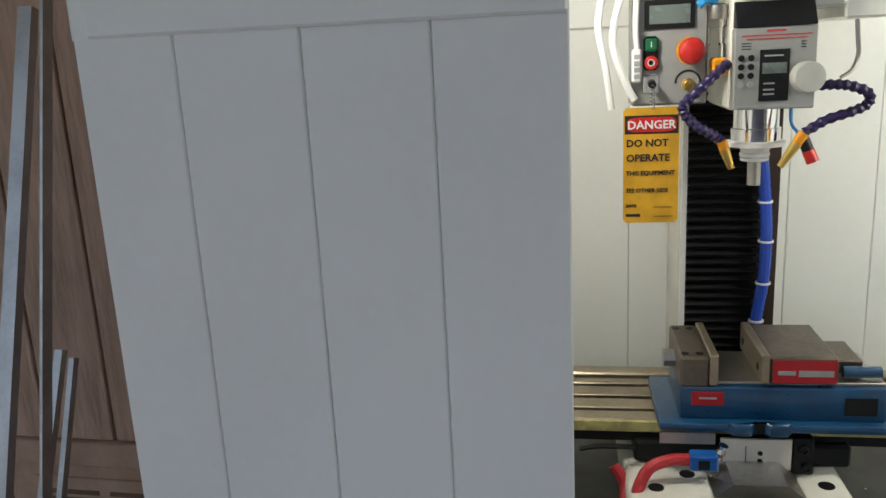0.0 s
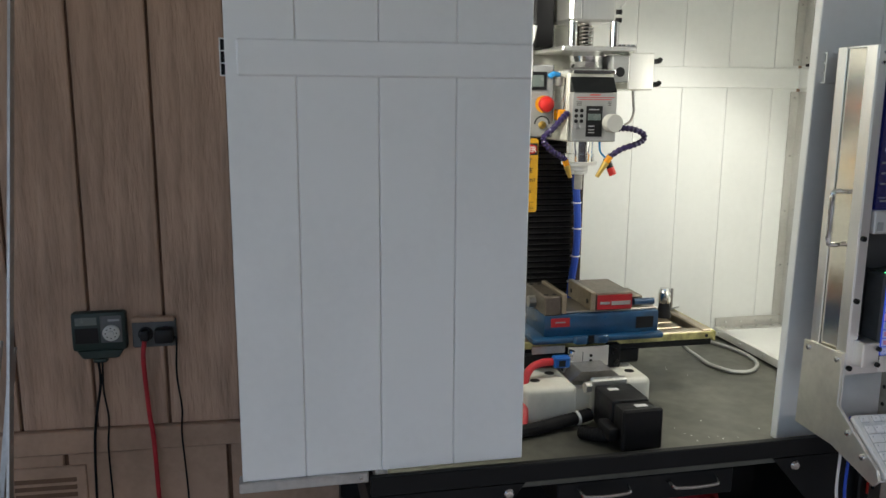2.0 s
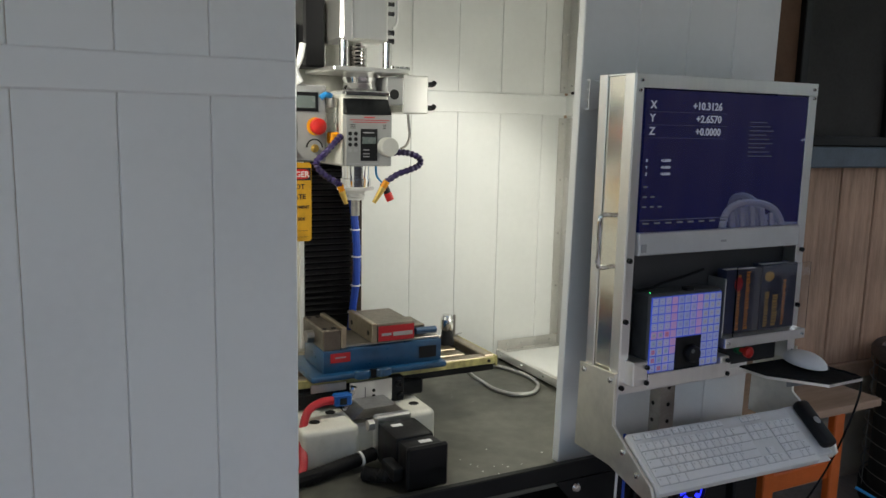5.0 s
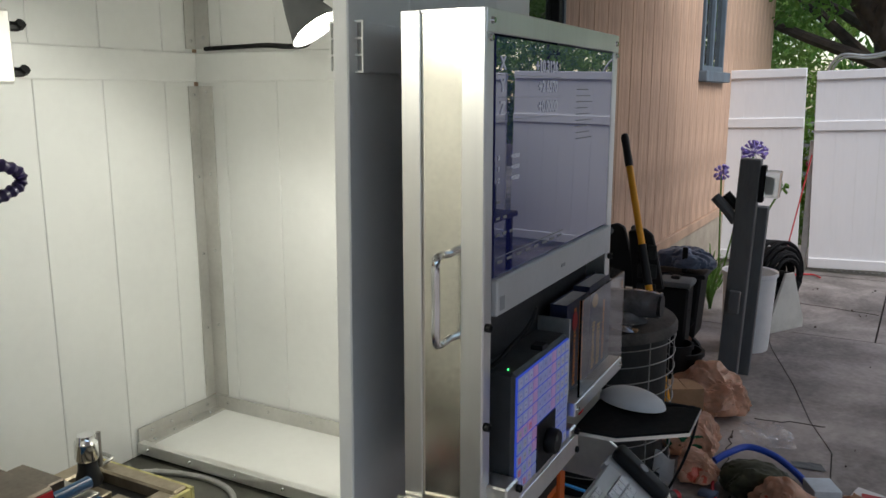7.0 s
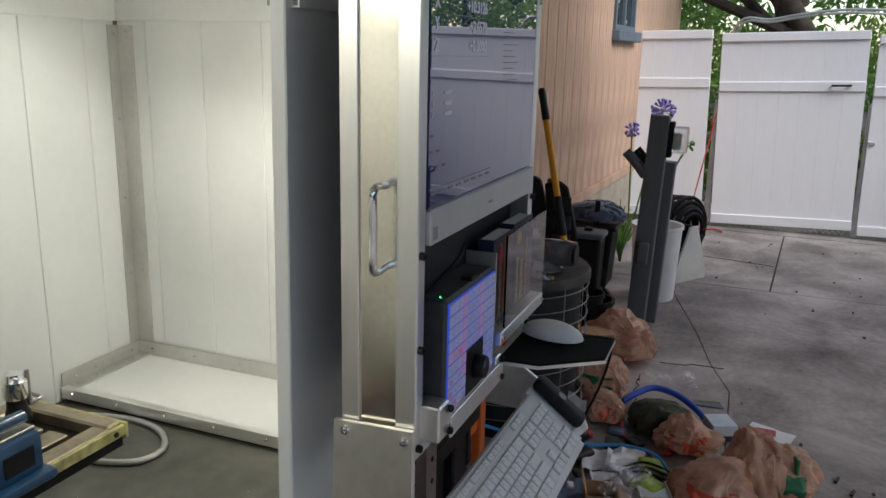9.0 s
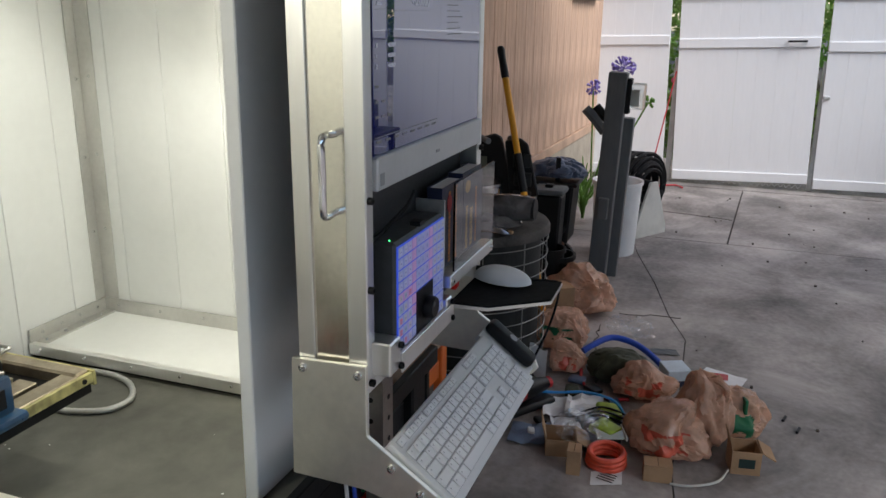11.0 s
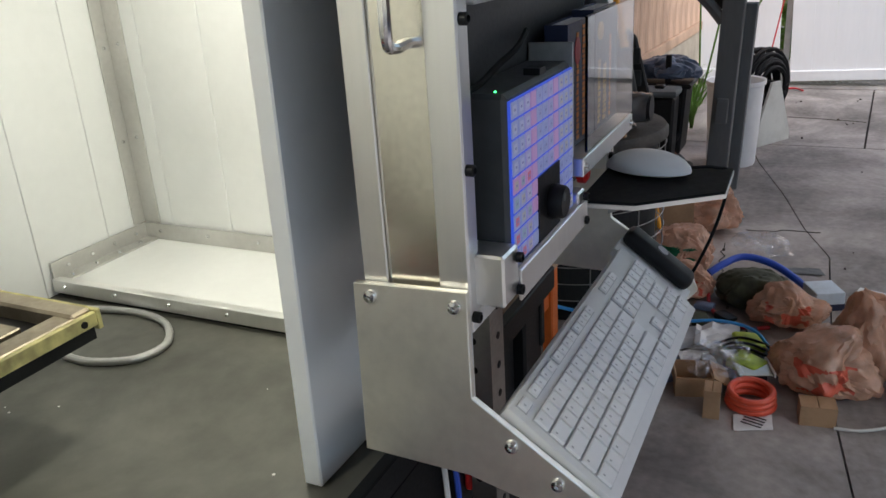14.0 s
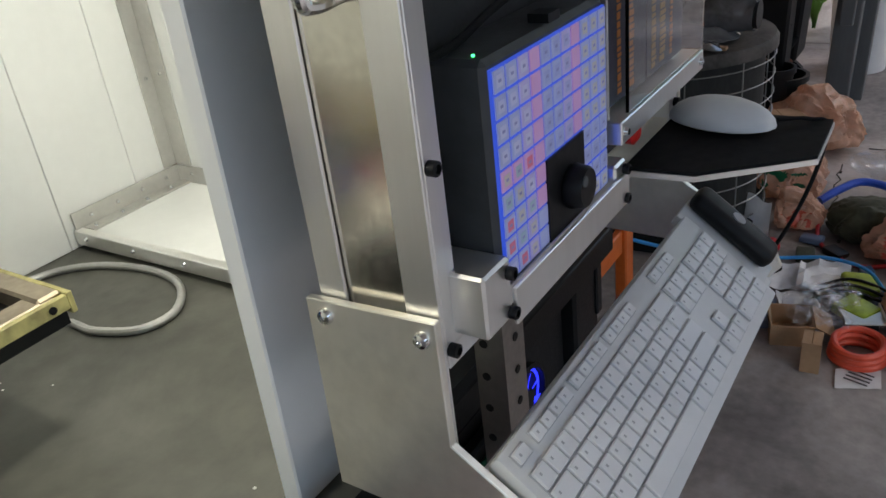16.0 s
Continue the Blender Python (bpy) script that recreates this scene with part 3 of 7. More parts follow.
part("rear_rail", box(-0.281, 0.21, 0.906, 0.922, 1.372, 1.427), WHITE_PVC, panel_l)

panel_r = thing("sliding_panel", (1.04, 0.965, 0.684), "white vinyl board panel standing behind the control console", "panel", "front panels")
marks = [0.776, 0.91, 1.04, 1.17, 1.302]
for p, q in zip(marks, marks[1:]):
    part("board", box(p + 0.0004, q - 0.0004, 0.952, 0.973, 0.6515, TOP, bev=0.0018), WHITE_PVC, panel_r)
part("rail", box(0.802, 1.30, 0.945, 0.955, 1.370, 1.427, bev=0.002), WHITE_PVC, panel_r)
part("rear_rail", box(0.802, 1.24, 0.974, 0.984, 1.370, 1.427, bev=0.002), WHITE_PVC, panel_r)
hollow_end(panel_r, 0.790, 0.941, 0.9545, 1.370, 1.427, 0.012)
hollow_end(panel_r, 0.790, 0.9735, 0.987, 1.370, 1.427, 0.012)
panel_r.location += Vector((0.0, -0.014, -0.004))
panel_r.rotation_euler = (0, radians(1.0), 0)

# aluminium corner angles, screws and the raised white platform
angle = thing("corner_angle", (1.24, 1.62, 0.7), "dull aluminium corner angle with screws", "bracket")
for z0, z1 in ((0.708, 1.362), (1.434, TOP)):
    part("back_leaf", box(1.230, 1.255, 1.628, 1.631, z0, z1), ALU_ANGLE, angle)
    part("side_leaf", box(1.2545, 1.2575, 1.592, 1.6275, z0, z1), ALU_ANGLE, angle)
for z in (0.86, 1.02, 1.18, 1.345, 1.45, 1.6):
    part("screw", screw_y(bmesh.new(), 1.242, 1.628, z, 0.0035), CHROME, angle)
    part("screw", screw_x(bmesh.new(), 1.2545, 1.606, z + 0.006, 0.0035), CHROME, angle)
plat = thing("platform", (1.14, 1.3, 0.65), "raised white platform with aluminium edging on the deck", "platform")
part("top", box(1.056, 1.254, 0.995, 1.625, 0.665, 0.677, bev=0.001), WHITE_PVC, plat)
part("body", box(1.050, 1.254, 1.0, 1.625, 0.650, 0.665), DARK, plat)
part("front_edge", box(1.040, 1.056, 0.99, 1.6285, 0.658, 0.6805, bev=0.001), ALU, plat, "aluminium edging")
part("back_flange", box(1.044, 1.253, 1.6255, 1.6285, 0.678, 0.707), ALU_ANGLE, plat)
part("back_foot", box(1.057, 1.253, 1.600, 1.6255, 0.6772, 0.6802), ALU_ANGLE, plat)
part("side_flange", box(1.2515, 1.2545, 0.995, 1.6255, 0.6775, 0.707), ALU_ANGLE, plat)
for k in range(6):
    part("screw", screw_x(bmesh.new(), 1.040, 1.05 + k * 0.11, 0.671, 0.0035), CHROME, plat)
    part("screw", screw_x(bmesh.new(), 1.2515, 1.04 + k * 0.11, 0.694, 0.0035), CHROME, plat)
for k in range(4):
    part("screw", screw_y(bmesh.new(), 1.075 + k * 0.05, 1.6255, 0.694, 0.0035), CHROME, plat)
    part("screw", C(bmesh.new(), (1.07 + k * 0.05, 1.612, 0.680), (1.07 + k * 0.05, 1.612, 0.683), 0.004, 0.003, 10), CHROME, plat)

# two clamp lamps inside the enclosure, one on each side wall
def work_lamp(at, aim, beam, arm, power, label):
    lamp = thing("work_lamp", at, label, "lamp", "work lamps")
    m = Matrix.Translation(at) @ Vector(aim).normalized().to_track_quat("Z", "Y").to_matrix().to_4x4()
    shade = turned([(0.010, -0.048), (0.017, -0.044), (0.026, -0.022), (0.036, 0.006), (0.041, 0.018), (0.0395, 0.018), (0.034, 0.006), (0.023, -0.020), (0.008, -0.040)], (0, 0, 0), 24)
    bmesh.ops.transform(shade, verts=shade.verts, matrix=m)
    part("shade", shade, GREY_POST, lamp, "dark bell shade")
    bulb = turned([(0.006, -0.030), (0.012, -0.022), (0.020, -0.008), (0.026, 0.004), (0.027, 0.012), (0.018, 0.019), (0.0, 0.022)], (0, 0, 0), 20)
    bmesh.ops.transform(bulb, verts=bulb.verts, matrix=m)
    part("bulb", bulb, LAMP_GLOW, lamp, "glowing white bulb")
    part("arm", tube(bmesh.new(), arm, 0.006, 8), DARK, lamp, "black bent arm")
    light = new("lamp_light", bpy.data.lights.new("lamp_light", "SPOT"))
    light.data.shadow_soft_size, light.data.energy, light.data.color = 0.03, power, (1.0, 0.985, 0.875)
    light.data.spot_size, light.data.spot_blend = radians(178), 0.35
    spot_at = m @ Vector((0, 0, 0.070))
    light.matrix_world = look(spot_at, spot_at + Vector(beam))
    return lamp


work_lamp((1.0, 1.15, 1.452), (0.12, -0.55, -0.75), (-0.45, 0.12, -0.72), [(1.02, 1.155, 1.475), (1.08, 1.17, 1.50), (1.18, 1.19, 1.50), (1.257, 1.20, 1.495)], 2.9, "lit clamp work lamp with dark reflector shade")
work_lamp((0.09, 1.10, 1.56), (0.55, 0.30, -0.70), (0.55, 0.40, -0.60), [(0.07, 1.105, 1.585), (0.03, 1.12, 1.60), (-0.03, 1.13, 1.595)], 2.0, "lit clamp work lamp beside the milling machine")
cable = tube(bmesh.new(), [(1.252, 1.60, 1.434), (1.24, 1.50, 1.435), (1.20, 1.40, 1.433), (1.12, 1.28, 1.424), (1.05, 1.19, 1.425), (1.02, 1.157, 1.465)], 0.0045, 8)
single("lamp_cable", cable, RUBBER, "black cable of the work lamp", "cable")

# ---- control console ----
con = thing("control_console", (1.0, 0.81, 0.72), "aluminium machine control console with monitor and lit keypad", "console")
X0, X1, Y0, Y1, Z0, Z1 = 0.775, 1.240, 0.765, 0.862, 0.865, 1.431
part("front_angle", box(X0, X0 + 0.003, Y0, Y0 + 0.026, 0.76, Z1, bev=0.0008), ALU, con)
part("front_angle", box(X0 + 0.003, X0 + 0.022, Y0, Y0 + 0.003, Z0, Z1 - 0.024, bev=0.0008), ALU, con)
part("back_angle", box(X0, X0 + 0.003, Y1 - 0.023, Y1, 0.74, Z1, bev=0.0008), ALU, con)
part("side_panel", box(X0 + 0.004, X0 + 0.006, Y0 + 0.024, Y1 - 0.021, 0.884, Z1 - 0.004), MIRROR_SHEET, con, "polished inset side sheet")
part("front_angle", box(X1 - 0.022, X1, Y0, Y0 + 0.003, Z0, Z1 - 0.024, bev=0.0008), ALU, con)
part("far_side", box(X1 - 0.003, X1, Y0 + 0.003, Y1, Z0, Z1 - 0.003), ALU, con)
part("top_bar", box(X0 + 0.003, X1, Y0 - 0.001, Y0 + 0.003, Z1 - 0.024, Z1, bev=0.0008), ALU, con)
part("top_sheet", box(X0 + 0.003, X1, Y0 + 0.003, Y1, Z1 - 0.003, Z1), ALU, con)
part("bottom_bar", box(X0 + 0.003, X1, Y0 - 0.001, Y0 + 0.002, Z0 - 0.012, Z0 + 0.004, bev=0.0008), ALU, con)
part("back_sheet", box(X0 + 0.003, X1 - 0.003, Y1 - 0.003, Y1, Z0, Z1 - 0.004), BENCH, con)
part("black_panel", box(X0 + 0.022, X1 - 0.022, 0.795, 0.799, Z0, 1.115), CHARCOAL, con, "black recessed instrument panel")
for x, z in ((0.79, 1.419), (1.228, 1.419), (0.787, 1.402), (1.23, 1.402)):
    part("screw", screw_y(bmesh.new(), x, Y0 - 0.001, z, 0.004), CHROME, con)
for x, z in ((0.784, 1.102), (0.783, 0.99), (0.782, 0.866), (1.232, 1.10), (1.232, 0.985), (1.232, 0.885), (1.232, 0.866)):
    part("cap_screw", turned([(0.0048, 0), (0.0048, 0.006), (0.003, 0.0068), (0.003, 0.004)], (x, Y0, z), 12, "y"), DARK, con, "black socket screw")
outline = [(0.869, 0.890), (0.764, 0.894), (0.764, 0.797), (0.655, 0.722), (0.648, 0.705), (0.66, 0.69), (0.77, 0.718), (0.874, 0.721)]
part("side_plate", prism(outline, "x", 0.767, 0.7735, 0.0008), ALU_H, con, "worn aluminium side plate")
part("side_plate", prism(outline, "x", 1.243, 1.2495, 0.0008), ALU_H, con)
for y, z in ((0.853, 0.879), (0.775, 0.880), (0.730, 0.758), (0.690, 0.730)):
    sb = turned([(0.0062, 0), (0.0062, 0.0012), (0.005, 0.0035), (0.0022, 0.0045), (0.0018, 0.0028)], (0.767, y, z), 16, "x")
    bmesh.ops.transform(sb, verts=sb.verts, matrix=Matrix.Translation((0.767, 0, 0)) @ Matrix.Diagonal((-1, 1, 1, 1)) @ Matrix.Translation((-0.767, 0, 0)))
    bmesh.ops.reverse_faces(sb, faces=sb.faces)
    part("screw", sb, CHROME, con, "zinc pan-head screw")
hd = tube(bmesh.new(), [(0.779, 0.806, 1.180), (0.757, 0.806, 1.181), (0.748, 0.806, 1.174), (0.748, 0.806, 1.13), (0.748, 0.806, 1.092), (0.757, 0.806, 1.085), (0.779, 0.806, 1.086)], 0.0045, 10)
part("pull_handle", hd, CHROME, con, "bent steel pull handle")
# support strut behind the keyboard
strut = part("strut", box(0.925, 0.931, 0.812, 0.842, 0.45, 0.866), STEEL, con, "perforated steel strut")
part("strut_flange", box(0.931, 0.962, 0.812, 0.815, 0.45, 0.866), STEEL, con, "perforated steel strut")
for k in range(11):
    part("hole", cyl((0.946, 0.8123, 0.48 + k * 0.035), (0.946, 0.8113, 0.48 + k * 0.035), 0.0042, seg=10), DARK, strut)
    part("hole", cyl((0.9253, 0.832, 0.48 + k * 0.035), (0.9243, 0.832, 0.48 + k * 0.035), 0.0042, seg=10), DARK, strut)

single("power_cable", tube(bmesh.new(), [(0.852, 0.845, 0.735), (0.846, 0.836, 0.66), (0.838, 0.825, 0.58), (0.85, 0.81, 0.50), (0.87, 0.80, 0.40)], 0.003, 6), WHITE, "thin white cord hanging below the console", "cord")
single("network_cable", tube(bmesh.new(), [(0.866, 0.842, 0.735), (0.862, 0.832, 0.66), (0.852, 0.82, 0.58), (0.862, 0.806, 0.50), (0.885, 0.80, 0.40)], 0.0032, 6), BLUE_TUBE, "thin blue cord hanging below the console", "cord")

# monitor set in the console
mon = thing("monitor", (1.0, 0.77, 1.11), "flat monitor with dark blue readout and silver lower bezel", "monitor")
part("screen", box(0.803, 1.215, 0.7655, 0.785, 1.152, 1.4045), SCREEN, mon, "glossy dark blue screen")
part("bezel", box(0.800, 1.2175, 0.759, 0.785, 1.110, 1.151, bev=0.002), SILVER, mon, "silver lower bezel")
part("badge", box(1.0, 1.014, 0.7583, 0.759, 1.127, 1.131), GREY_INK, mon)
part("sticker", box(0.806, 0.818, 0.7583, 0.759, 1.116, 1.131), GREY_INK, mon, "small grey square sticker")
for k, (a, v) in enumerate((("X", "+10.3126"), ("Y", "+2.6570"), ("Z", "+0.0000"))):
    z = 1.372 - k * 0.023
    writing("axis_letter", a, 0.019, facing_front(0.814, 0.7650, z), SCREEN_TEXT, mon)
    writing("axis_value", v, 0.019, facing_front(0.985, 0.7650, z), SCREEN_TEXT, mon, "RIGHT")
    part("rule", box(0.81, 1.0, 0.7650, 0.7656, z - 0.0058, z - 0.0054), SCREEN_DIM, mon)
    writing("axis_letter", a, 0.007, facing_front(0.81, 0.7650, 1.278 - k * 0.012), SCREEN_TEXT, mon)
    writing("axis_value", "+0.0000", 0.007, facing_front(0.868, 0.7650, 1.278 - k * 0.012), SCREEN_TEXT, mon, "RIGHT")
for k in range(3):
    for j in range(k + 1):
        part("text_bar", box(0.808 + 0.018 * j, 0.817 + 0.018 * j, 0.7650, 0.7656, 1.232 - 0.018 * k, 1.235 - 0.018 * k), SCREEN_DIM, mon)
for k in range(8):
    part("softkey", box(0.806 + k * 0.027, 0.8315 + k * 0.027, 0.7650, 0.7656, 1.1725, 1.1735), SCREEN_DIM, mon)
    part("text_bar", box(0.811 + k * 0.027, 0.825 + k * 0.027, 0.7650, 0.7656, 1.166, 1.169), SCREEN_DIM, mon)
for k in range(9):
    part("text_bar", box(1.06, 1.105 + 0.01 * (k % 3), 0.7650, 0.7656, 1.352 - 0.008 * k, 1.3532 - 0.008 * k), SCREEN_DIM, mon)

# backlit keypad
pad = thing("keypad", (0.91, 0.77, 0.89), "backlit machine keypad glowing blue and pink with black jog wheel", "keypad")
part("body", box(0.824, 1.002, 0.748, 0.795, 0.889, 1.040, bev=0.004), PAD_BODY, pad, "dark grey housing")
part("backlight", box(0.828, 0.999, 0.7458, 0.748, 0.893, 1.034), KEY_BLUE, pad, "blue backlight sheet")
part("tab", box(0.915, 0.932, 0.75, 0.765, 1.040, 1.046), DARK, pad)
part("led", cyl((0.834, 0.76, 1.040), (0.834, 0.76, 1.0412), 0.0011, seg=8), LED_GREEN, pad)
random.seed(11)
kw, kh = 0.171 / 11, 0.141 / 9
cols = {}
for r in range(9):
    for c in range(11):
        if 4 <= c <= 7 and r >= 5:
            continue
        pick = 1 if c in (3, 7) and r < 7 or r == 4 and c < 3 else 2 if c in (2, 6) else 0
        ink = (0 if c < 3 else 4 if c < 7 else 1)
        if r >= 5 and c > 6 and r < 8:
            ink = 4
        if c < 3 and r >= 4:
            ink = (2, 3, 1, 0, 2, 1, 3)[(r * 3 + c) % 7]
        if pick not in cols:
            cols[pick] = to_mesh("key", box(0.0010, kw - 0.0010, -0.0012, 0, 0.0010, kh - 0.0010, bev=0.0004), KEY_FACES[pick])
        if (ink, 1) not in cols:
            cols[ink, 1] = to_mesh("legend", box(kw * 0.26, kw * 0.74, -0.0014, -0.0012, kh * 0.26, kh * 0.74), KEY_INKS[ink])
            cols[ink, 2] = to_mesh("symbol", box(kw * 0.38, kw * 0.60, -0.0016, -0.0014, kh * 0.44, kh * 0.56), KEY_INK)
        spot = (0.828 + c * kw, 0.7458, 1.034 - (r + 1) * kh)
        for nm, me_ in (("key", cols[pick]), ("legend", cols[ink, 1]), ("symbol", cols[ink, 2])):
            if c in (3, 7) and nm != "key":
                continue
            ob = new(nm, me_)
            ob.location = spot
            adopt(ob, pad)
part("jog_panel", box(0.890, 0.952, 0.7440, 0.7457, 0.893, 0.9545), DARK, pad, "black jog panel")
part("jog_wheel", turned([(0.016, 0), (0.017, 0.003), (0.016, 0.008), (0.0155, 0.012), (0.014, 0.014), (0.006, 0.0137), (0.0, 0.0135)], (0.926, 0.744, 0.922), 28, "y"), DARK, pad, "black jog wheel")
part("dimple", cyl((0.920, 0.7303, 0.929), (0.920, 0.7293, 0.929), 0.004, seg=12), GREY_POST, pad)
brk = thing("keypad_bracket", (0.91, 0.75, 0.87), "bent aluminium bracket holding the keypad", "bracket")
part("side", box(0.789, 0.823, 0.740, 0.790, 0.873, 0.918, bev=0.002), ALU, brk)
part("lip", box(0.823, 1.028, 0.7375, 0.7405, 0.866, 0.894, bev=0.0008), ALU, brk)
part("side", box(1.004, 1.028, 0.7405, 0.790, 0.866, 0.905, bev=0.002), ALU, brk)
for x, z in ((0.818, 0.908), (0.818, 0.879), (1.020, 0.898), (1.020, 0.872)):
    part("cap_screw", turned([(0.0045, 0), (0.0045, 0.005), (0.003, 0.0056), (0.003, 0.003)], (x, 0.7395, z), 12, "y"), DARK, brk, "black socket screw")
kc = tube(bmesh.new(), [(0.80, 0.79, 1.10), (0.806, 0.782, 1.07), (0.812, 0.78, 1.045), (0.84, 0.776, 1.045), (0.88, 0.775, 1.054), (0.93, 0.776, 1.062), (0.99, 0.788, 1.07)], 0.0028, 6)
single("keypad_cable", kc, RUBBER, "thin black cable behind the keypad", "cable")

# reference books behind a clear guard
for k, (a, b, z1) in enumerate(((1.020, 1.112, 1.071), (1.115, 1.214, 1.076))):
    bk = thing("book", ((a + b) / 2, 0.77, 0.94), ("navy paperback with a red seal and orange title in the rack", "navy paperback with gold lettering in the rack")[k], "book", "books in the console")
    part("cover", box(a, b, 0.7560, 0.7568, 0.944, z1), NAVY_BOOK, bk)
    part("back_cover", box(a, b, 0.7792, 0.780, 0.944, z1), NAVY_BOOK, bk)
    part("spine", box(a, a + 0.0008, 0.7568, 0.7792, 0.944, z1), NAVY_BOOK, bk)
    part("page_block", box(a + 0.001, b - 0.002, 0.7569, 0.7791, 0.946, z1 - 0.002), PAPER, bk)
    random.seed(40 + k)
    columns = ((0.030, 0.009, 0.105, ORANGE_INK), (0.052, 0.011, 0.112, ORANGE_INK)) if k == 0 else ((0.012, 0.012, 0.07, GOLD_INK), (0.034, 0.016, 0.06, GOLD_INK), (0.062, 0.008, 0.09, ORANGE_INK))
    for dx, w, length, ink in columns:
        z = 0.950
        while z < 0.950 + length:
            step = random.uniform(0.003, 0.006)
            part("lettering", box(a + dx, a + dx + w * random.uniform(0.7, 1.0), 0.7556, 0.7560, z, z + step), ink, bk)
            z += step + 0.0016
    if k == 0:
        part("seal", prism([(a + 0.032 + 0.010 * math.cos(i * math.pi / 10), 1.042 + 0.014 * math.sin(i * math.pi / 10)) for i in range(20)], "y", 0.7550, 0.7556), RED_LABEL, bk, "red oval seal")
    else:
        part("emblem", prism([(a + 0.020 + 0.013 * math.cos(i * math.pi / 8), 1.052 + 0.010 * math.sin(i * math.pi / 8)) for i in range(16)], "y", 0.7550, 0.7556), GOLD_INK, bk, "gold emblem")
rack = thing("book_rack", (1.12, 0.75, 0.93), "clear acrylic guard on an aluminium rail", "rack")
guard = part("guard", box(1.03, 1.234, 0.7385, 0.7415, 0.942, 1.078), ACRYLIC, rack, "clear acrylic sheet")
guard.visible_shadow = False
part("rail", box(1.010, 1.232, 0.737, 0.794, 0.921, 0.9405, bev=0.001), ALU, rack)
part("end_plate", box(1.010, 1.013, 0.748, 0.794, 0.941, 1.056, bev=0.0008), ALU_DULL, rack, "upright aluminium end plate")
for x in (1.018, 1.222):
    part("screw", screw_y(bmesh.new(), x, 0.737, 0.931), CHROME, rack)
sw = thing("power_switch", (1.105, 0.79, 0.895), "red mushroom push switch on the black panel", "switch")
part("collar", turned([(0.010, 0), (0.010, 0.010), (0.007, 0.011)], (1.105, 0.795, 0.897), 16, "y"), GREEN, sw)
part("button", turned([(0.005, 0), (0.005, 0.014), (0.011, 0.016), (0.0115, 0.024), (0.006, 0.028), (0, 0.028)], (1.105, 0.785, 0.897), 20, "y"), RED, sw)

# mouse shelf and mouse
shelf = thing("mouse_shelf", (1.17, 0.69, 0.86), "black mouse shelf with aluminium edge", "shelf")
out = [(1.080, 0.764), (1.084, 0.700), (1.152, 0.612), (1.250, 0.614), (1.252, 0.764)]
part("plate", prism(out, "z", 0.856, 0.8612), ALU, shelf, "aluminium plate edge")
part("mat", prism([(x * 0.985 + 1.17 * 0.015, y * 0.985 + 0.69 * 0.015) for x, y in out], "z", 0.8612, 0.8645), RUBBER, shelf, "black mouse mat")
part("gusset", prism([(0.764, 0.856), (0.63, 0.856), (0.764, 0.80)], "x", 1.225, 1.228), ALU_DULL, shelf)
mouse = thing("mouse", (1.205, 0.71, 0.8645), "pale grey computer mouse on the black shelf", "mouse")


def ellipsoid(centre, sx, sy, sz, lo=0.0, seg=24, ring=12):
    bm = bmesh.new()
    bmesh.ops.create_uvsphere(bm, u_segments=seg, v_segments=ring, radius=1)
    for v in bm.verts:
        if v.co.z < lo:
            v.co.z = lo
    bmesh.ops.transform(bm, verts=bm.verts, matrix=Matrix.Translation(centre) @ Matrix.Diagonal((sx, sy, sz, 1)))
    return bm


part("shell", spun(ellipsoid((1.205, 0.71, 0.8705), 0.031, 0.054, 0.024), (1.205, 0.71, 0), -12), WHITE, mouse)
part("base", spun(ellipsoid((1.205, 0.71, 0.871), 0.0305, 0.0535, -0.0065), (1.205, 0.71, 0), -12), IVORY, mouse)
single("mouse_cable", tube(bmesh.new(), [(1.215, 0.66, 0.872), (1.235, 0.635, 0.868), (1.256, 0.62, 0.85), (1.262, 0.64, 0.76), (1.28, 0.70, 0.62), (1.27, 0.78, 0.45)], 0.0022, 6), RUBBER, "thin black mouse cable", "cable")

for ob in (shelf, mouse, bpy.data.objects["mouse_cable"]):
    ob.location.z += 0.008

# keyboard on its sloping shelf
TILT = math.atan2(0.072, 0.095)
KM = Matrix.Translation((0.779, 0.737, 0.7885)) @ Matrix.Rotation(radians(1.5), 4, "Y") @ Matrix.Rotation(TILT, 4, "X")


def kb_part(name, bm, material, parent, label=""):
    bmesh.ops.transform(bm, verts=bm.verts, matrix=KM)
    return part(name, bm, material, parent, label)


ks = thing("keyboard_shelf", (1.0, 0.70, 0.74), "white plate shelf under the keyboard", "shelf")
kb_part("plate", box(0.0, 0.465, -0.118, 0.0, -0.026, -0.022, bev=0.001), WHITE, ks)
kb_part("board", box(0.417, 0.467, -0.108, 0.006, -0.0215, -0.010, bev=0.001), WHITE, ks, "white packing board")
key = thing("keyboard", (1.0, 0.69, 0.75), "white full-size keyboard on the sloping shelf", "keyboard")
kb_part("body", box(0, 0.415, -0.121, 0, -0.016, -0.001, bev=0.003, seg=2), WHITE, key, "white keyboard body")
kb_part("underside", box(0.003, 0.412, -0.119, -0.002, -0.0215, -0.0155, bev=0.002), IVORY, key, "ivory underside")
pit = 0.01755
key_shapes = {}


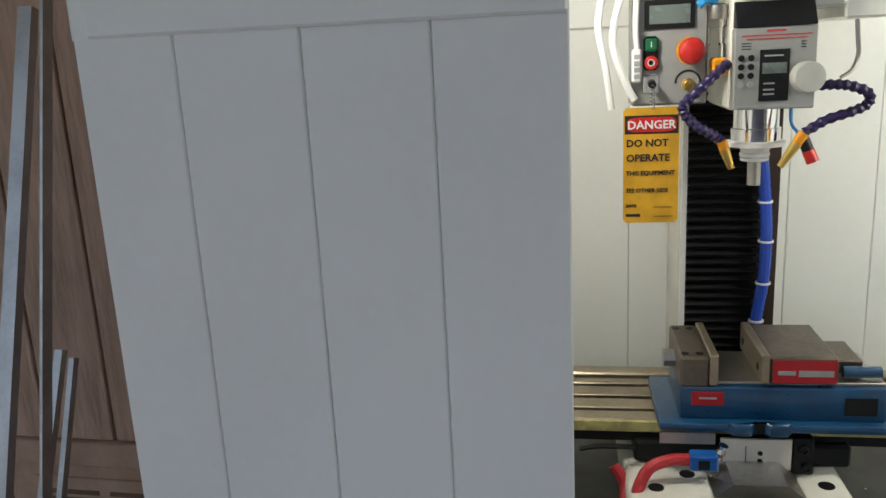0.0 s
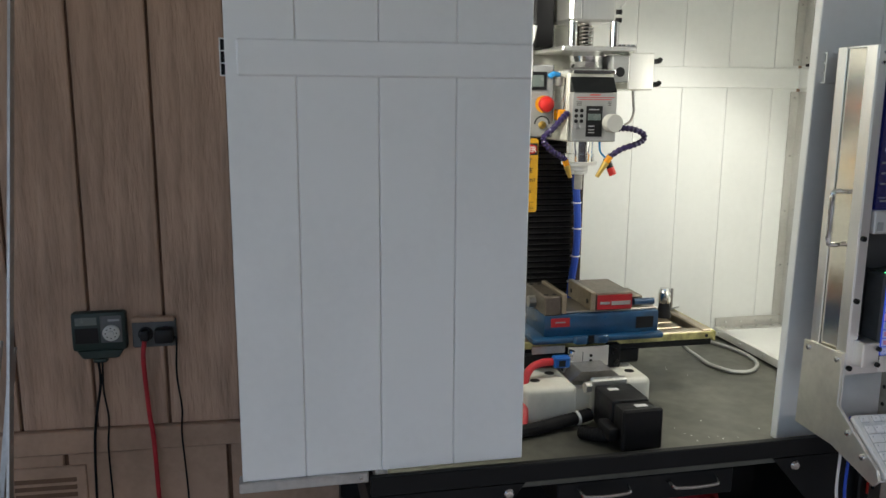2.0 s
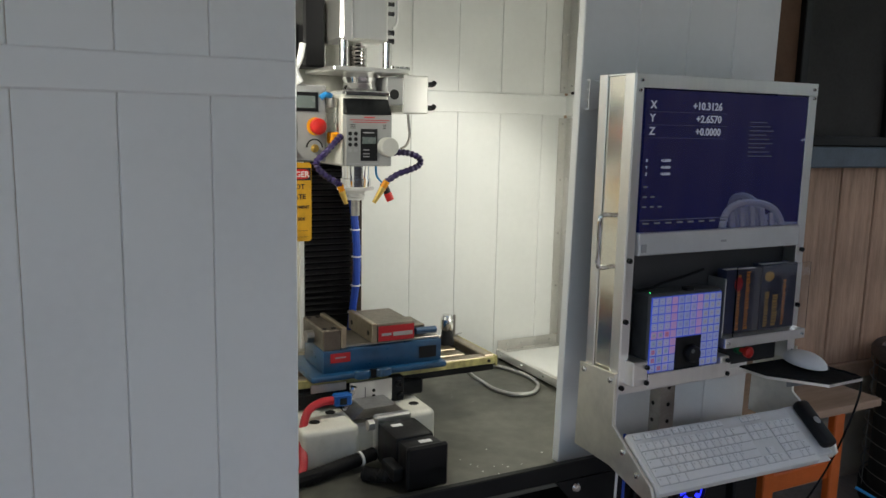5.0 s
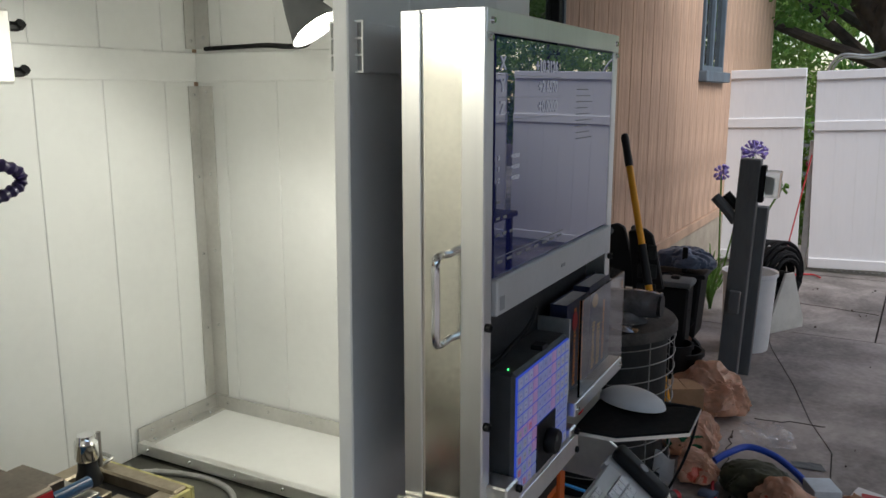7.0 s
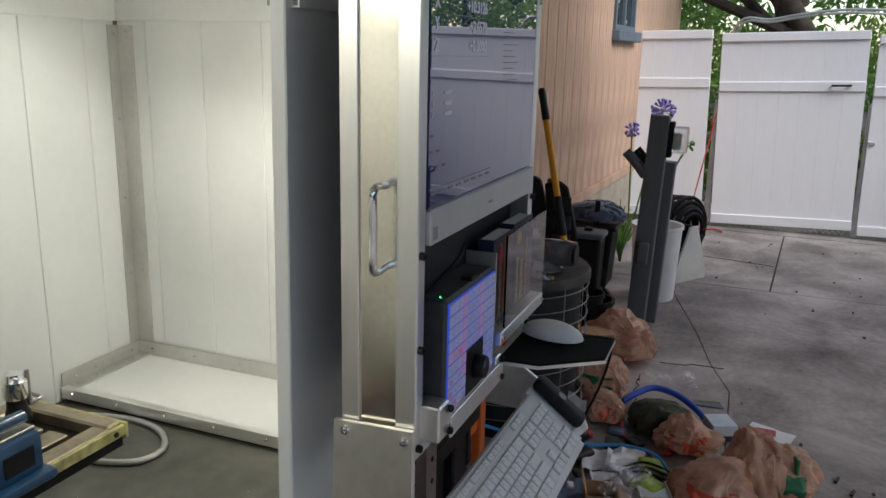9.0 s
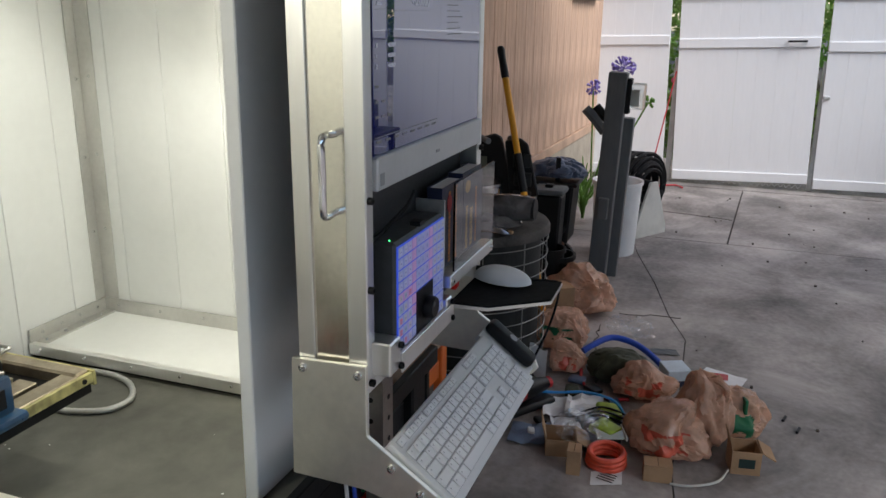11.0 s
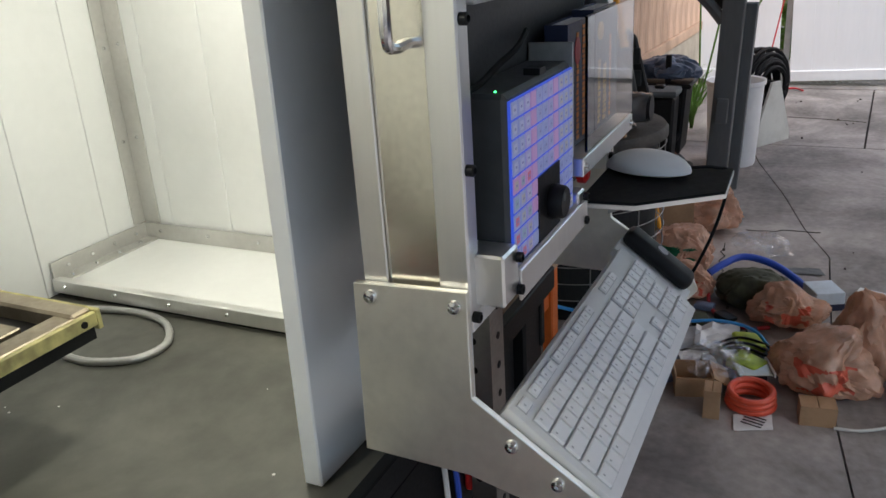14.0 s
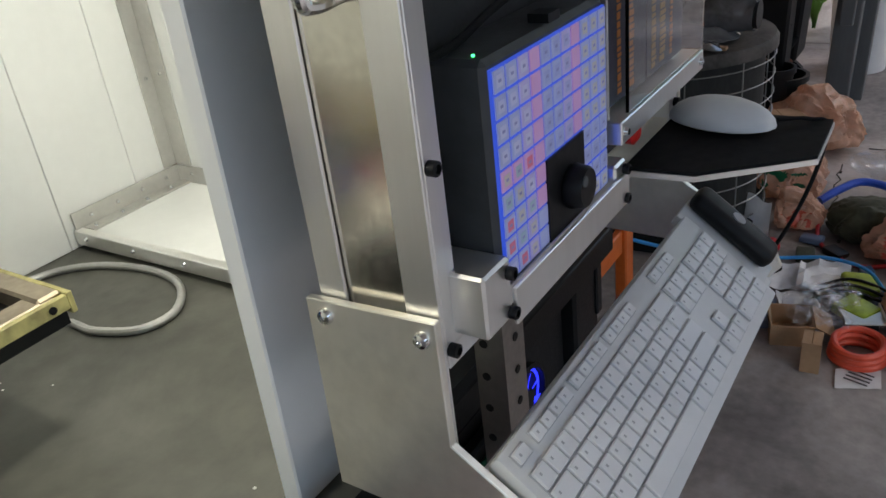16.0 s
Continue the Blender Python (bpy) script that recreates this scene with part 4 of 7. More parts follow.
def keycap(u0, v0, w, h=1.0):
    k = (round(w, 3), h)
    if k not in key_shapes:
        bm = bmesh.new()
        B(bm, 0.0012, w * pit - 0.0012, -h * pit + 0.0014, -0.0014, -0.0008, 0.0030, bev=0.0007)
        key_shapes[k] = to_mesh("key", bm, KEYCAP)
        # grey sheet around each cap: the shade beside the keys, put in as colour
        key_shapes[k, "s"] = to_mesh("key_gap", B(bmesh.new(), 0.0004, w * pit - 0.0002, -h * pit + 0.0004, -0.0004, -0.0008, 0.0003), KEY_SHADE)
        key_shapes[k, "l"] = to_mesh("legend", B(bmesh.new(), 0.0045, 0.0065, -0.0072, -0.0048, 0.0030, 0.0031), LEGEND)
    for suffix in (None, "s", "l"):
        if suffix == "l" and w > 3:
            continue
        ob = new("key" if suffix is None else "key_gap" if suffix == "s" else "legend", key_shapes[k if suffix is None else (k, suffix)])
        ob.parent = key
        ob.matrix_parent_inverse = Matrix.Translation(key.location).inverted()
        ob.matrix_basis = KM @ Matrix.Translation((0.008 + u0 * pit, -0.005 - v0 * pit * 0.98, 0))


rows = [(0, [1, 0.5, 0.85, 0.85, 0.85, 0.85, 0.4, 0.85, 0.85, 0.85, 0.85, 0.4, 0.85, 0.85, 0.85, 0.85], 0.7),
        (1.05, [1] * 13 + [2], 1), (2.05, [1.5] + [1] * 12 + [1.5], 1), (3.05, [1.75] + [1] * 11 + [2.25], 1), (4.05, [2.25] + [1] * 10 + [2.75], 1),
        (5.05, [1.25, 1.25, 1.25, 6.25, 1.25, 1.25, 1.25, 1.25], 1)]
for v, ws, h in rows:
    uu = 0.0
    for i, w in enumerate(ws):
        gapkey = v == 0 and i in (1, 6, 11)
        if not gapkey:
            keycap(uu, v, w, h)
        uu += w
for v, cells in ((0, (0, 1, 2)), (1.05, (0, 1, 2)), (2.05, (0, 1, 2)), (4.05, (1,)), (5.05, (0, 1, 2))):
    for c in cells:
        keycap(15.35 + c, v, 1, 0.7 if v == 0 else 1)
for v in (1.05, 2.05, 3.05, 4.05):
    for c in (0, 1, 2, 3):
        if c == 3 and v in (3.05,):
            continue
        keycap(18.7 + c, v, 1)
keycap(18.7, 5.05, 2), keycap(20.7, 5.05, 1), keycap(21.7, 5.05, 1)
hub = thing("card_reader", (1.25, 0.70, 0.77), "black oval reader lying on the shelf end", "reader")
kb_part("body", B(bmesh.new(), 0.440, 0.476, -0.100, 0.006, -0.0095, 0.013, bev=0.009, seg=3), DARK, hub)
kb_part("button", cyl((0.458, -0.045, 0.013), (0.458, -0.045, 0.0138), 0.008, seg=16), GREY_INK, hub)

# computer case with blue fan and switch box under the console
pc = thing("computer_case", (1.08, 0.97, 0.45), "black computer case with a blue lit fan on the bench shelf", "computer")
part("body", box(0.985, 1.235, 0.905, 1.30, 0.126, 0.60, bev=0.004), BENCH, pc)
part("fan_frame", turned([(0.046, 0), (0.046, 0.008), (0.041, 0.010), (0.041, 0.002)], (1.114, 0.905, 0.539), 28, "y"), DARK, pc)
part("fan_ring", turned([(0.039, 0), (0.039, 0.003), (0.035, 0.003), (0.035, 0.001)], (1.114, 0.905, 0.539), 28, "y"), FAN_BLUE, pc, "blue lit fan ring")
fan = bmesh.new()
for k in range(7):
    a = 2 * math.pi * k / 7
    vs = [fan.verts.new((1.114 + r * math.cos(a + d), 0.902 - y, 0.539 + r * math.sin(a + d))) for r, d, y in ((0.011, 0, 0), (0.033, 0.15, 0.002), (0.033, 0.55, 0.006), (0.011, 0.5, 0.004))]
    fan.faces.new(vs)
part("fan_hub", cyl((1.114, 0.903, 0.539), (1.114, 0.896, 0.539), 0.014, seg=16), DARK, pc, "black fan hub")
part("fan_blades", fan, FAN_BLUE, pc, "blue lit fan blades")
sb = thing("switch_box", (0.945, 0.86, 0.55), "black switch box with green and red buttons", "switch")
part("body", box(0.912, 0.985, 0.853, 0.868, 0.545, 0.63, bev=0.003), DARK, sb)
part("green_button", box(0.928, 0.966, 0.847, 0.853, 0.594, 0.614, bev=0.002), GREEN, sb)
part("red_button", box(0.926, 0.970, 0.843, 0.853, 0.562, 0.588, bev=0.003), RED, sb)

# ---- milling machine ----
mill = thing("milling_machine", (0.46, 1.35, 0.65), "small grey milling machine with black bellows and white base", "machine")
DK = 0.650
# base and saddle
bs = bmesh.new()
B(bs, 0.285, 0.405, 1.10, 1.56, DK, 0.735, bev=0.012, seg=3)
B(bs, 0.515, 0.585, 1.12, 1.56, DK, 0.735, bev=0.012, seg=3)
B(bs, 0.395, 0.525, 1.14, 1.60, DK, 0.720, bev=0.006)
part("base", bs, CAST_WHITE, mill, "white painted cast base")
for x, y in ((0.325, 1.15), (0.372, 1.19), (0.555, 1.17)):
    part("base_hole", cyl((x, y, 0.7345), (x, y, 0.7358), 0.011, seg=16), DARK, mill)
wy = prism([(0.40, 0.735), (0.425, 0.755), (0.495, 0.755), (0.52, 0.735)], "y", 1.13, 1.55)
part("way", wy, STEEL, mill, "ground steel dovetail way")
part("saddle", box(0.30, 0.60, 1.215, 1.42, 0.738, 0.772, bev=0.004), BENCH, mill, "dark saddle")
part("wiper_plate", box(0.418, 0.515, 1.196, 1.200, 0.742, 0.790, bev=0.001), ALU, mill, "flat aluminium cover plate")
for z in (0.756, 0.768):
    part("plate_hole", cyl((0.472, 1.1965, z), (0.472, 1.1945, z), 0.0035, seg=12), DARK, mill)
part("scale_mark", box(0.452, 0.4532, 1.1952, 1.196, 0.752, 0.778), INK, mill)
part("scale_bar", box(0.335, 0.412, 1.203, 1.207, 0.776, 0.793), ALU_DULL, mill, "engraved scale")
part("gib_block", box(0.516, 0.545, 1.198, 1.22, 0.735, 0.79, bev=0.002), BENCH, mill)
for x, z in ((0.53, 0.775), (0.535, 0.748)):
    part("cap_screw", turned([(0.007, 0), (0.007, 0.007), (0.004, 0.0075), (0.004, 0.004)], (x, 1.198, z), 14, "y"), DARK, mill)
part("lock_lever", tube(bmesh.new(), [(0.405, 1.19, 0.735), (0.408, 1.18, 0.752), (0.413, 1.176, 0.772), (0.418, 1.174, 0.79)], 0.006, 8, 3, bead=0.2), CHROME, mill, "chrome lock lever")
# table
tb = bmesh.new()
B(tb, 0.10, 0.785, 1.232, 1.262, 0.772, 0.7985, bev=0.002)
for y0, y1 in ((1.272, 1.306), (1.318, 1.352), (1.364, 1.386)):
    B(tb, 0.10, 0.735, y0, y1, 0.782, 0.7985, bev=0.0015)
part("table", tb, TABLE_STEEL, mill, "oiled steel table with three slots")
part("table_core", box(0.10, 0.783, 1.236, 1.42, 0.768, 0.784), DARK, mill, "dark slot bottoms")
rim = bmesh.new()
B(rim, 0.10, 0.791, 1.398, 1.43, 0.772, 0.802, bev=0.003)
B(rim, 0.767, 0.793, 1.233, 1.43, 0.772, 0.802, bev=0.003)
part("table_rim", rim, TABLE_STEEL, mill, "raised coolant trough rim")
part("front_edge", box(0.10, 0.793, 1.226, 1.2325, 0.781, 0.7975, bev=0.001), YELLOW_EDGE, mill, "worn yellow painted edge")
part("front_slot", box(0.10, 0.789, 1.2285, 1.233, 0.766, 0.780), BENCH, mill)
part("table_end", box(0.793, 0.7995, 1.226, 1.43, 0.775, 0.799, bev=0.001), YELLOW_EDGE, mill, "worn yellow painted edge")
part("end_screw", cyl((0.775, 1.2262, 0.789), (0.775, 1.2242, 0.789), 0.004, seg=12), DARK, mill)
# Y axis motor
part("motor_mount", box(0.432, 0.512, 1.085, 1.105, 0.662, 0.752, bev=0.004), ALU, mill, "aluminium motor mount")
part("mount_nut", cyl((0.428, 1.09, 0.735), (0.416, 1.09, 0.735), 0.012, seg=6), ALU_DULL, mill)
ym = bmesh.new()
B(ym, 0.434, 0.516, 0.99, 1.083, 0.660, 0.742, bev=0.006, seg=2)
B(ym, 0.436, 0.514, 0.945, 0.99, 0.662, 0.740, bev=0.008, seg=2)
B(ym, 0.4325, 0.5175, 0.931, 0.944, 0.6585, 0.7435, bev=0.004)
part("drive_motor", ym, DARK, mill, "black stepper motor")
part("motor_label", box(0.452, 0.474, 1.045, 1.058, 0.7420, 0.7426), PAPER, mill)
part("motor_label", box(0.470, 0.495, 0.955, 0.968, 0.7400, 0.7406), PAPER, mill)
part("motor_plug", box(0.412, 0.436, 0.95, 1.01, 0.672, 0.70, bev=0.006, seg=2), DARK, mill)
# column with bellows
part("column", box(0.388, 0.548, 1.475, 1.615, 0.70, 1.78, bev=0.01, seg=2), CAST_WHITE, mill, "cast column")
part("column_edge", box(0.520, 0.546, 1.462, 1.475, 0.72, 1.72), mat("brown_way", (0.07, 0.045, 0.035), 0.4, 0.5, var=0.1), mill, "dark brown column way")
fold = prism([(1.470, 0), (1.452, 0.004), (1.441, 0.0072), (1.452, 0.0105), (1.470, 0.0145)], "x", 0.400, 0.517)
fold = to_mesh("fold", fold, mat("bellows_rubber", (0.018, 0.018, 0.019), 0.5, var=0.15, scale=30, spec=0.4))
bellows = part("bellows", box(0.402, 0.515, 1.462, 1.474, 0.80, 1.26), RUBBER, mill, "black pleated way bellows")
for k in range(32):
    ob = new("fold", fold)
    ob.location.z = 0.80 + k * 0.0145
    ob.parent = bellows
part("bellows_sheet", box(0.392, 0.400, 1.455, 1.47, 0.80, 1.27), WHITE, mill)
# head
part("head_body", box(0.427, 0.533, 1.275, 1.46, 1.243, 1.395, bev=0.004), CAST_WHITE, mill, "white head casting")
part("face_plate", prism([(1.252, 1.245), (1.252, 1.352), (1.275, 1.352), (1.275, 1.245)], "x", 0.4285, 0.5315, 0.0012), FACE, mill, "grey front panel")
part("head_cover", prism([(1.250, 1.3525), (1.272, 1.386), (1.40, 1.392), (1.40, 1.3525)], "x", 0.430, 0.531, 0.001), BENCH, mill, "dark sloping head cover")
part("cover_rim", box(0.430, 0.531, 1.262, 1.45, 1.3925, 1.402, bev=0.002), CHROME, mill)
part("display_panel", box(0.4605, 0.498, 1.2505, 1.252, 1.256, 1.323), DARK, mill, "black readout panel")
part("display", box(0.464, 0.4945, 1.2498, 1.2505, 1.292, 1.306), LCD, mill)
for z in (1.314, 1.278, 1.270, 1.264):
    part("text_bar", box(0.466, 0.480 if z < 1.3 else 0.49, 1.2498, 1.2505, z, z + 0.0022), GREY_INK, mill)
part("speed_knob", turned([(0.020, 0), (0.0205, 0.006), (0.020, 0.022), (0.0185, 0.025), (0.0, 0.0255)], (0.5185, 1.252, 1.286), 32, "y"), PUTTY, mill, "grey speed knob")
for r in range(4):
    for c in range(2):
        part("push_key", cyl((0.437 + c * 0.0125, 1.252, 1.313 - r * 0.0115), (0.437 + c * 0.0125, 1.2505, 1.313 - r * 0.0115), 0.0042, seg=14), DARK if r < 3 else GREY_INK, mill)
part("text_bar", box(0.468, 0.492, 1.2514, 1.252, 1.3455, 1.3485), RED_INK, mill)
for k in range(2):
    part("text_bar", box(0.437 + 0.006 * k, 0.525 - 0.006 * k, 1.2514, 1.252, 1.3405 - 0.0045 * k, 1.3422 - 0.0045 * k), RED_INK, mill)
for k in range(3):
    part("text_bar", box(0.437, 0.449, 1.2514, 1.252, 1.331 - 0.0035 * k, 1.3323 - 0.0035 * k), INK, mill)
    part("text_bar", box(0.511, 0.518, 1.2514, 1.252, 1.331 - 0.0035 * k, 1.3323 - 0.0035 * k), INK, mill)
for a, b in ((0.434, 0.462), (0.470, 0.50)):
    part("text_bar", box(a, b, 1.2514, 1.252, 1.2485, 1.2510), GREY_INK, mill)
CX, CY = 0.472, 1.312
part("spindle", turned([(0.034, 1.198), (0.034, 1.215), (0.031, 1.216), (0.031, 1.243)], (CX, CY, 0), 32), CHROME, mill, "chrome spindle quill")
part("splash_ring", turned([(0.030, 1.1885), (0.040, 1.190), (0.041, 1.1965), (0.034, 1.198)], (CX, CY, 0), 32), WHITE, mill, "white splash ring")
part("nose", turned([(0.017, 1.168), (0.0195, 1.169), (0.0195, 1.173), (0.0175, 1.1735), (0.0205, 1.175), (0.0205, 1.180), (0.019, 1.181), (0.021, 1.1885)], (CX, CY, 0), 28), WHITE, mill)
part("tool_shank", cyl((CX, CY, 1.168), (CX, CY, 1.133), 0.0095), STEEL, mill)
# drive above the head
part("deck_plate", box(0.408, 0.580, 1.27, 1.47, 1.442, 1.452, bev=0.002), ALU, mill, "aluminium motor plate")
part("pulley", turned([(0.036, 1.402), (0.040, 1.408), (0.036, 1.420), (0.040, 1.432), (0.036, 1.442)], (0.49, 1.335, 0), 28), CHROME, mill, "chrome drive pulley")
for x, y in ((0.435, 1.285), (0.533, 1.285), (0.435, 1.43), (0.533, 1.43)):
    part("pillar", cyl((x, y, 1.452), (x, y, 1.505), 0.010, seg=16), CHROME, mill, "chrome standoff pillar")
part("coil_spring", tube(bmesh.new(), [(0.484 + 0.014 * math.cos(k * 0.9), 1.33 + 0.014 * math.sin(k * 0.9), 1.452 + 0.0011 * k) for k in range(48)], 0.0022, 6, 2), STEEL, mill, "steel coil spring")
part("drawbar", cyl((0.484, 1.33, 1.452), (0.484, 1.33, 1.52), 0.006), DARK, mill)
part("air_cylinder", box(0.428, 0.536, 1.283, 1.40, 1.505, 1.86, bev=0.006), ALU, mill, "square aluminium air cylinder")
part("cylinder_groove", box(0.452, 0.456, 1.2818, 1.284, 1.51, 1.85), ALU_DULL, mill)
for z, r in ((1.512, 0.006), (1.53, 0.006), (1.57, 0.005), (1.59, 0.005)):
    part("air_fitting", turned([(r, 0), (r * 1.3, 0.006), (r, 0.008), (r * 0.8, 0.016), (r, 0.022)], (0.536, 1.31, z), 12, "x"), DARK, mill, "black push-in air fitting")
part("air_loop", tube(bmesh.new(), [(0.556, 1.31, 1.54), (0.566, 1.31, 1.555), (0.566, 1.31, 1.60), (0.556, 1.31, 1.61)], 0.003, 6), WHITE, mill)
part("gearbox", box(0.534, 0.576, 1.29, 1.42, 1.375, 1.435, bev=0.003), FACE, mill, "grey side box")
part("gearbox_hole", turned([(0.011, 0), (0.011, 0.001)], (0.553, 1.29, 1.398), 16, "y"), DARK, mill)
part("side_box", box(0.578, 0.641, 1.30, 1.44, 1.358, 1.442, bev=0.003), ALU, mill, "bright aluminium actuator box")
for z in (1.372, 1.424):
    part("elbow_fitting", tube(bmesh.new(), [(0.640, 1.312, z), (0.656, 1.312, z), (0.658, 1.306, z + 0.004)], 0.006, 8, 3), DARK, mill, "black elbow fitting")
for k in range(4):
    part("valve_stem", turned([(0.006, 1.442), (0.006, 1.452), (0.0075, 1.453), (0.0075, 1.460), (0.004, 1.461)], (0.562 + k * 0.011, 1.32, 0), 12), CHROME, mill)
part("side_wire", tube(bmesh.new(), [(0.60, 1.32, 1.357), (0.602, 1.318, 1.33), (0.603, 1.316, 1.31), (0.595, 1.312, 1.29), (0.58, 1.31, 1.28)], 0.003, 6), STEEL, mill)
part("rear_motor", box(0.372, 0.42, 1.36, 1.45, 1.452, 1.60, bev=0.005), DARK, mill, "black box behind the cylinder")
part("rear_box", box(0.335, 0.372, 1.40, 1.45, 1.43, 1.545, bev=0.003), DARK, mill)
# oil cup and fittings left of the head
part("oil_sight", turned([(0.012, 1.315), (0.012, 1.332), (0.010, 1.334), (0.010, 1.355), (0.012, 1.357), (0.012, 1.366)], (0.4135, 1.30, 0), 18), ACRYLIC, mill, "clear filter bowl")
part("oil_cap", turned([(0.012, 1.366), (0.013, 1.368), (0.013, 1.385), (0.008, 1.387)], (0.4135, 1.30, 0), 18), STEEL, mill)
part("amber_block", box(0.405, 0.425, 1.28, 1.31, 1.290, 1.315, bev=0.003), AMBER, mill, "amber manifold block")
part("blue_fitting", tube(bmesh.new(), [(0.386, 1.29, 1.385), (0.396, 1.29, 1.392), (0.41, 1.295, 1.39)], 0.006, 8, 3), SKY_TUBE, mill, "blue air fitting")
# coolant hoses
for name, pts, nz in (("left", [(0.424, 1.27, 1.308), (0.405, 1.258, 1.293), (0.384, 1.25, 1.274), (0.364, 1.248, 1.256), (0.365, 1.248, 1.243), (0.382, 1.249, 1.226), (0.402, 1.25, 1.214), (0.415, 1.252, 1.205)], (0.430, 1.256, 1.166)),
                      ("right", [(0.530, 1.27, 1.272), (0.552, 1.256, 1.274), (0.574, 1.25, 1.272), (0.597, 1.25, 1.262), (0.598, 1.25, 1.248), (0.578, 1.25, 1.238), (0.548, 1.252, 1.228), (0.522, 1.254, 1.212)], (0.494, 1.258, 1.166))):
    hose = part("coolant_hose", tube(bmesh.new(), pts, 0.0066, 10, 5, bead=0.16), PURPLE, mill, "purple segmented coolant hose")
    a, b = Vector(pts[-1]), Vector(nz)
    d = (b - a)
    part("nozzle_collar", cyl(a, a + d * 0.35, 0.0075, 0.0065), AMBER, hose, "amber collar")
    part("nozzle", cyl(a + d * 0.3, b, 0.0075, 0.0045, seg=12), BRASS, hose, "brass nozzle")
part("air_line", tube(bmesh.new(), [(0.515, 1.30, 1.243), (0.516, 1.295, 1.22), (0.525, 1.28, 1.205)], 0.0025, 6), SKY_TUBE, mill)
part("laser_pointer", cyl((0.527, 1.285, 1.206), (0.541, 1.28, 1.172), 0.008), DARK, mill, "black and red pointer")
part("pointer_tip", cyl((0.536, 1.282, 1.184), (0.5425, 1.2795, 1.168), 0.0086), RED, mill)
part("spiral_hose", tube(bmesh.new(), [(0.506, 1.44, 1.20), (0.514, 1.43, 1.12), (0.521, 1.43, 1.04), (0.520, 1.43, 0.96), (0.512, 1.432, 0.89), (0.507, 1.435, 0.82)], 0.0092, 10, 14, bead=0.05), BLUE_TUBE, mill, "blue spiral hose")
for z, x in ((1.17, 0.5085), (1.085, 0.517), (1.02, 0.521), (0.95, 0.5195), (0.885, 0.5115)):
    part("cable_tie", cyl((x, 1.431, z - 0.0015), (x, 1.431, z + 0.0015), 0.0122), WHITE, mill)
# operator box
ob_ = thing("operator_box", (0.35, 1.32, 1.25), "grey operator box with emergency stop and start buttons", "control box")
part("body", box(0.298, 0.402, 1.302, 1.36, 1.252, 1.412, bev=0.003), FACE, ob_)
part("meter_frame", box(0.3155, 0.3835, 1.2995, 1.302, 1.357, 1.3965), DARK, ob_)
part("meter", box(0.322, 0.377, 1.2985, 1.2995, 1.364, 1.389), LCD, ob_, "grey display")
part("button_plate", box(0.3145, 0.335, 1.299, 1.302, 1.302, 1.348, bev=0.004), DARK, ob_)
part("start_button", box(0.316, 0.3335, 1.296, 1.299, 1.3275, 1.346, bev=0.0025), GREEN, ob_)
part("stop_button", turned([(0.0095, 0), (0.0095, 0.004), (0.007, 0.005), (0, 0.005)], (0.3248, 1.299, 1.312), 18, "y"), RED, ob_)
part("stop_mark", turned([(0.005, 0), (0.005, 0.0005), (0.0035, 0.0005), (0.0035, 0)], (0.3248, 1.294, 1.312), 18, "y"), PAPER, ob_)
part("start_mark", box(0.3243, 0.3255, 1.2955, 1.296, 1.333, 1.341), PAPER, ob_)
part("stop_collar", turned([(0.019, 0), (0.019, 0.0015)], (0.378, 1.302, 1.326), 26, "y"), YELLOW_P, ob_)
part("emergency_stop", turned([(0.010, 0), (0.010, 0.012), (0.0165, 0.014), (0.018, 0.020), (0.016, 0.027), (0.008, 0.031), (0, 0.0315)], (0.378, 1.302, 1.326), 28, "y"), RED, ob_, "red mushroom emergency stop")
part("key_plate", box(0.315, 0.3355, 1.2995, 1.302, 1.270, 1.294, bev=0.001), ALU, ob_)
part("key_switch", cyl((0.326, 1.2995, 1.284), (0.326, 1.285, 1.282), 0.0055), DARK, ob_)
part("dial_scale", prism([(0.376 + r * math.cos(a), 1.282 + r * math.sin(a)) for r, rng in ((0.0185, range(0, 13)), (0.0155, range(12, -1, -1))) for a in (math.pi * (0.0 + i / 12) for i in rng)], "y", 1.3012, 1.3022), INK, ob_)
part("dial", turned([(0.0085, 0), (0.0085, 0.004), (0.006, 0.005), (0.0055, 0.014), (0, 0.0145)], (0.376, 1.302, 1.280), 18, "y"), BRASS, ob_)
part("rear_arm", box(0.34, 0.36, 1.36, 1.48, 1.30, 1.33), BENCH, ob_)
# warning tag
tag = thing("warning_tag", (0.323, 1.285, 1.10), "yellow danger tag hanging from the key switch", "tag")
TG = [(0.2865, 1.246), (0.2865, 1.090), (0.2905, 1.085), (0.3595, 1.085), (0.364, 1.090), (0.364, 1.246), (0.360, 1.251), (0.290, 1.251)]
part("card", prism(TG, "y", 1.2862, 1.2872), YELLOW, tag)
part("header", box(0.2885, 0.3625, 1.2856, 1.2862, 1.214, 1.240), INK, tag)
part("oval", prism([(0.3255 + 0.034 * math.copysign(abs(math.cos(a)) ** 0.35, math.cos(a)), 1.227 + 0.0105 * math.copysign(abs(math.sin(a)) ** 0.6, math.sin(a))) for a in (2 * math.pi * i / 32 for i in range(32))], "y", 1.2851, 1.2856), RED, tag, "red oval")
writing("lettering", "DANGER", 0.0165, facing_front(0.3255, 1.2848, 1.2212), PAPER, tag, "CENTER")
for words, z, s in (("DO NOT", 1.196, 0.0145), ("OPERATE", 1.175, 0.0145), ("THIS EQUIPMENT", 1.155, 0.0088), ("SEE OTHER SIDE", 1.130, 0.0082), ("DATE", 1.108, 0.006)):
    writing("lettering", words, s, facing_front(0.2905, 1.2856, z), INK, tag)
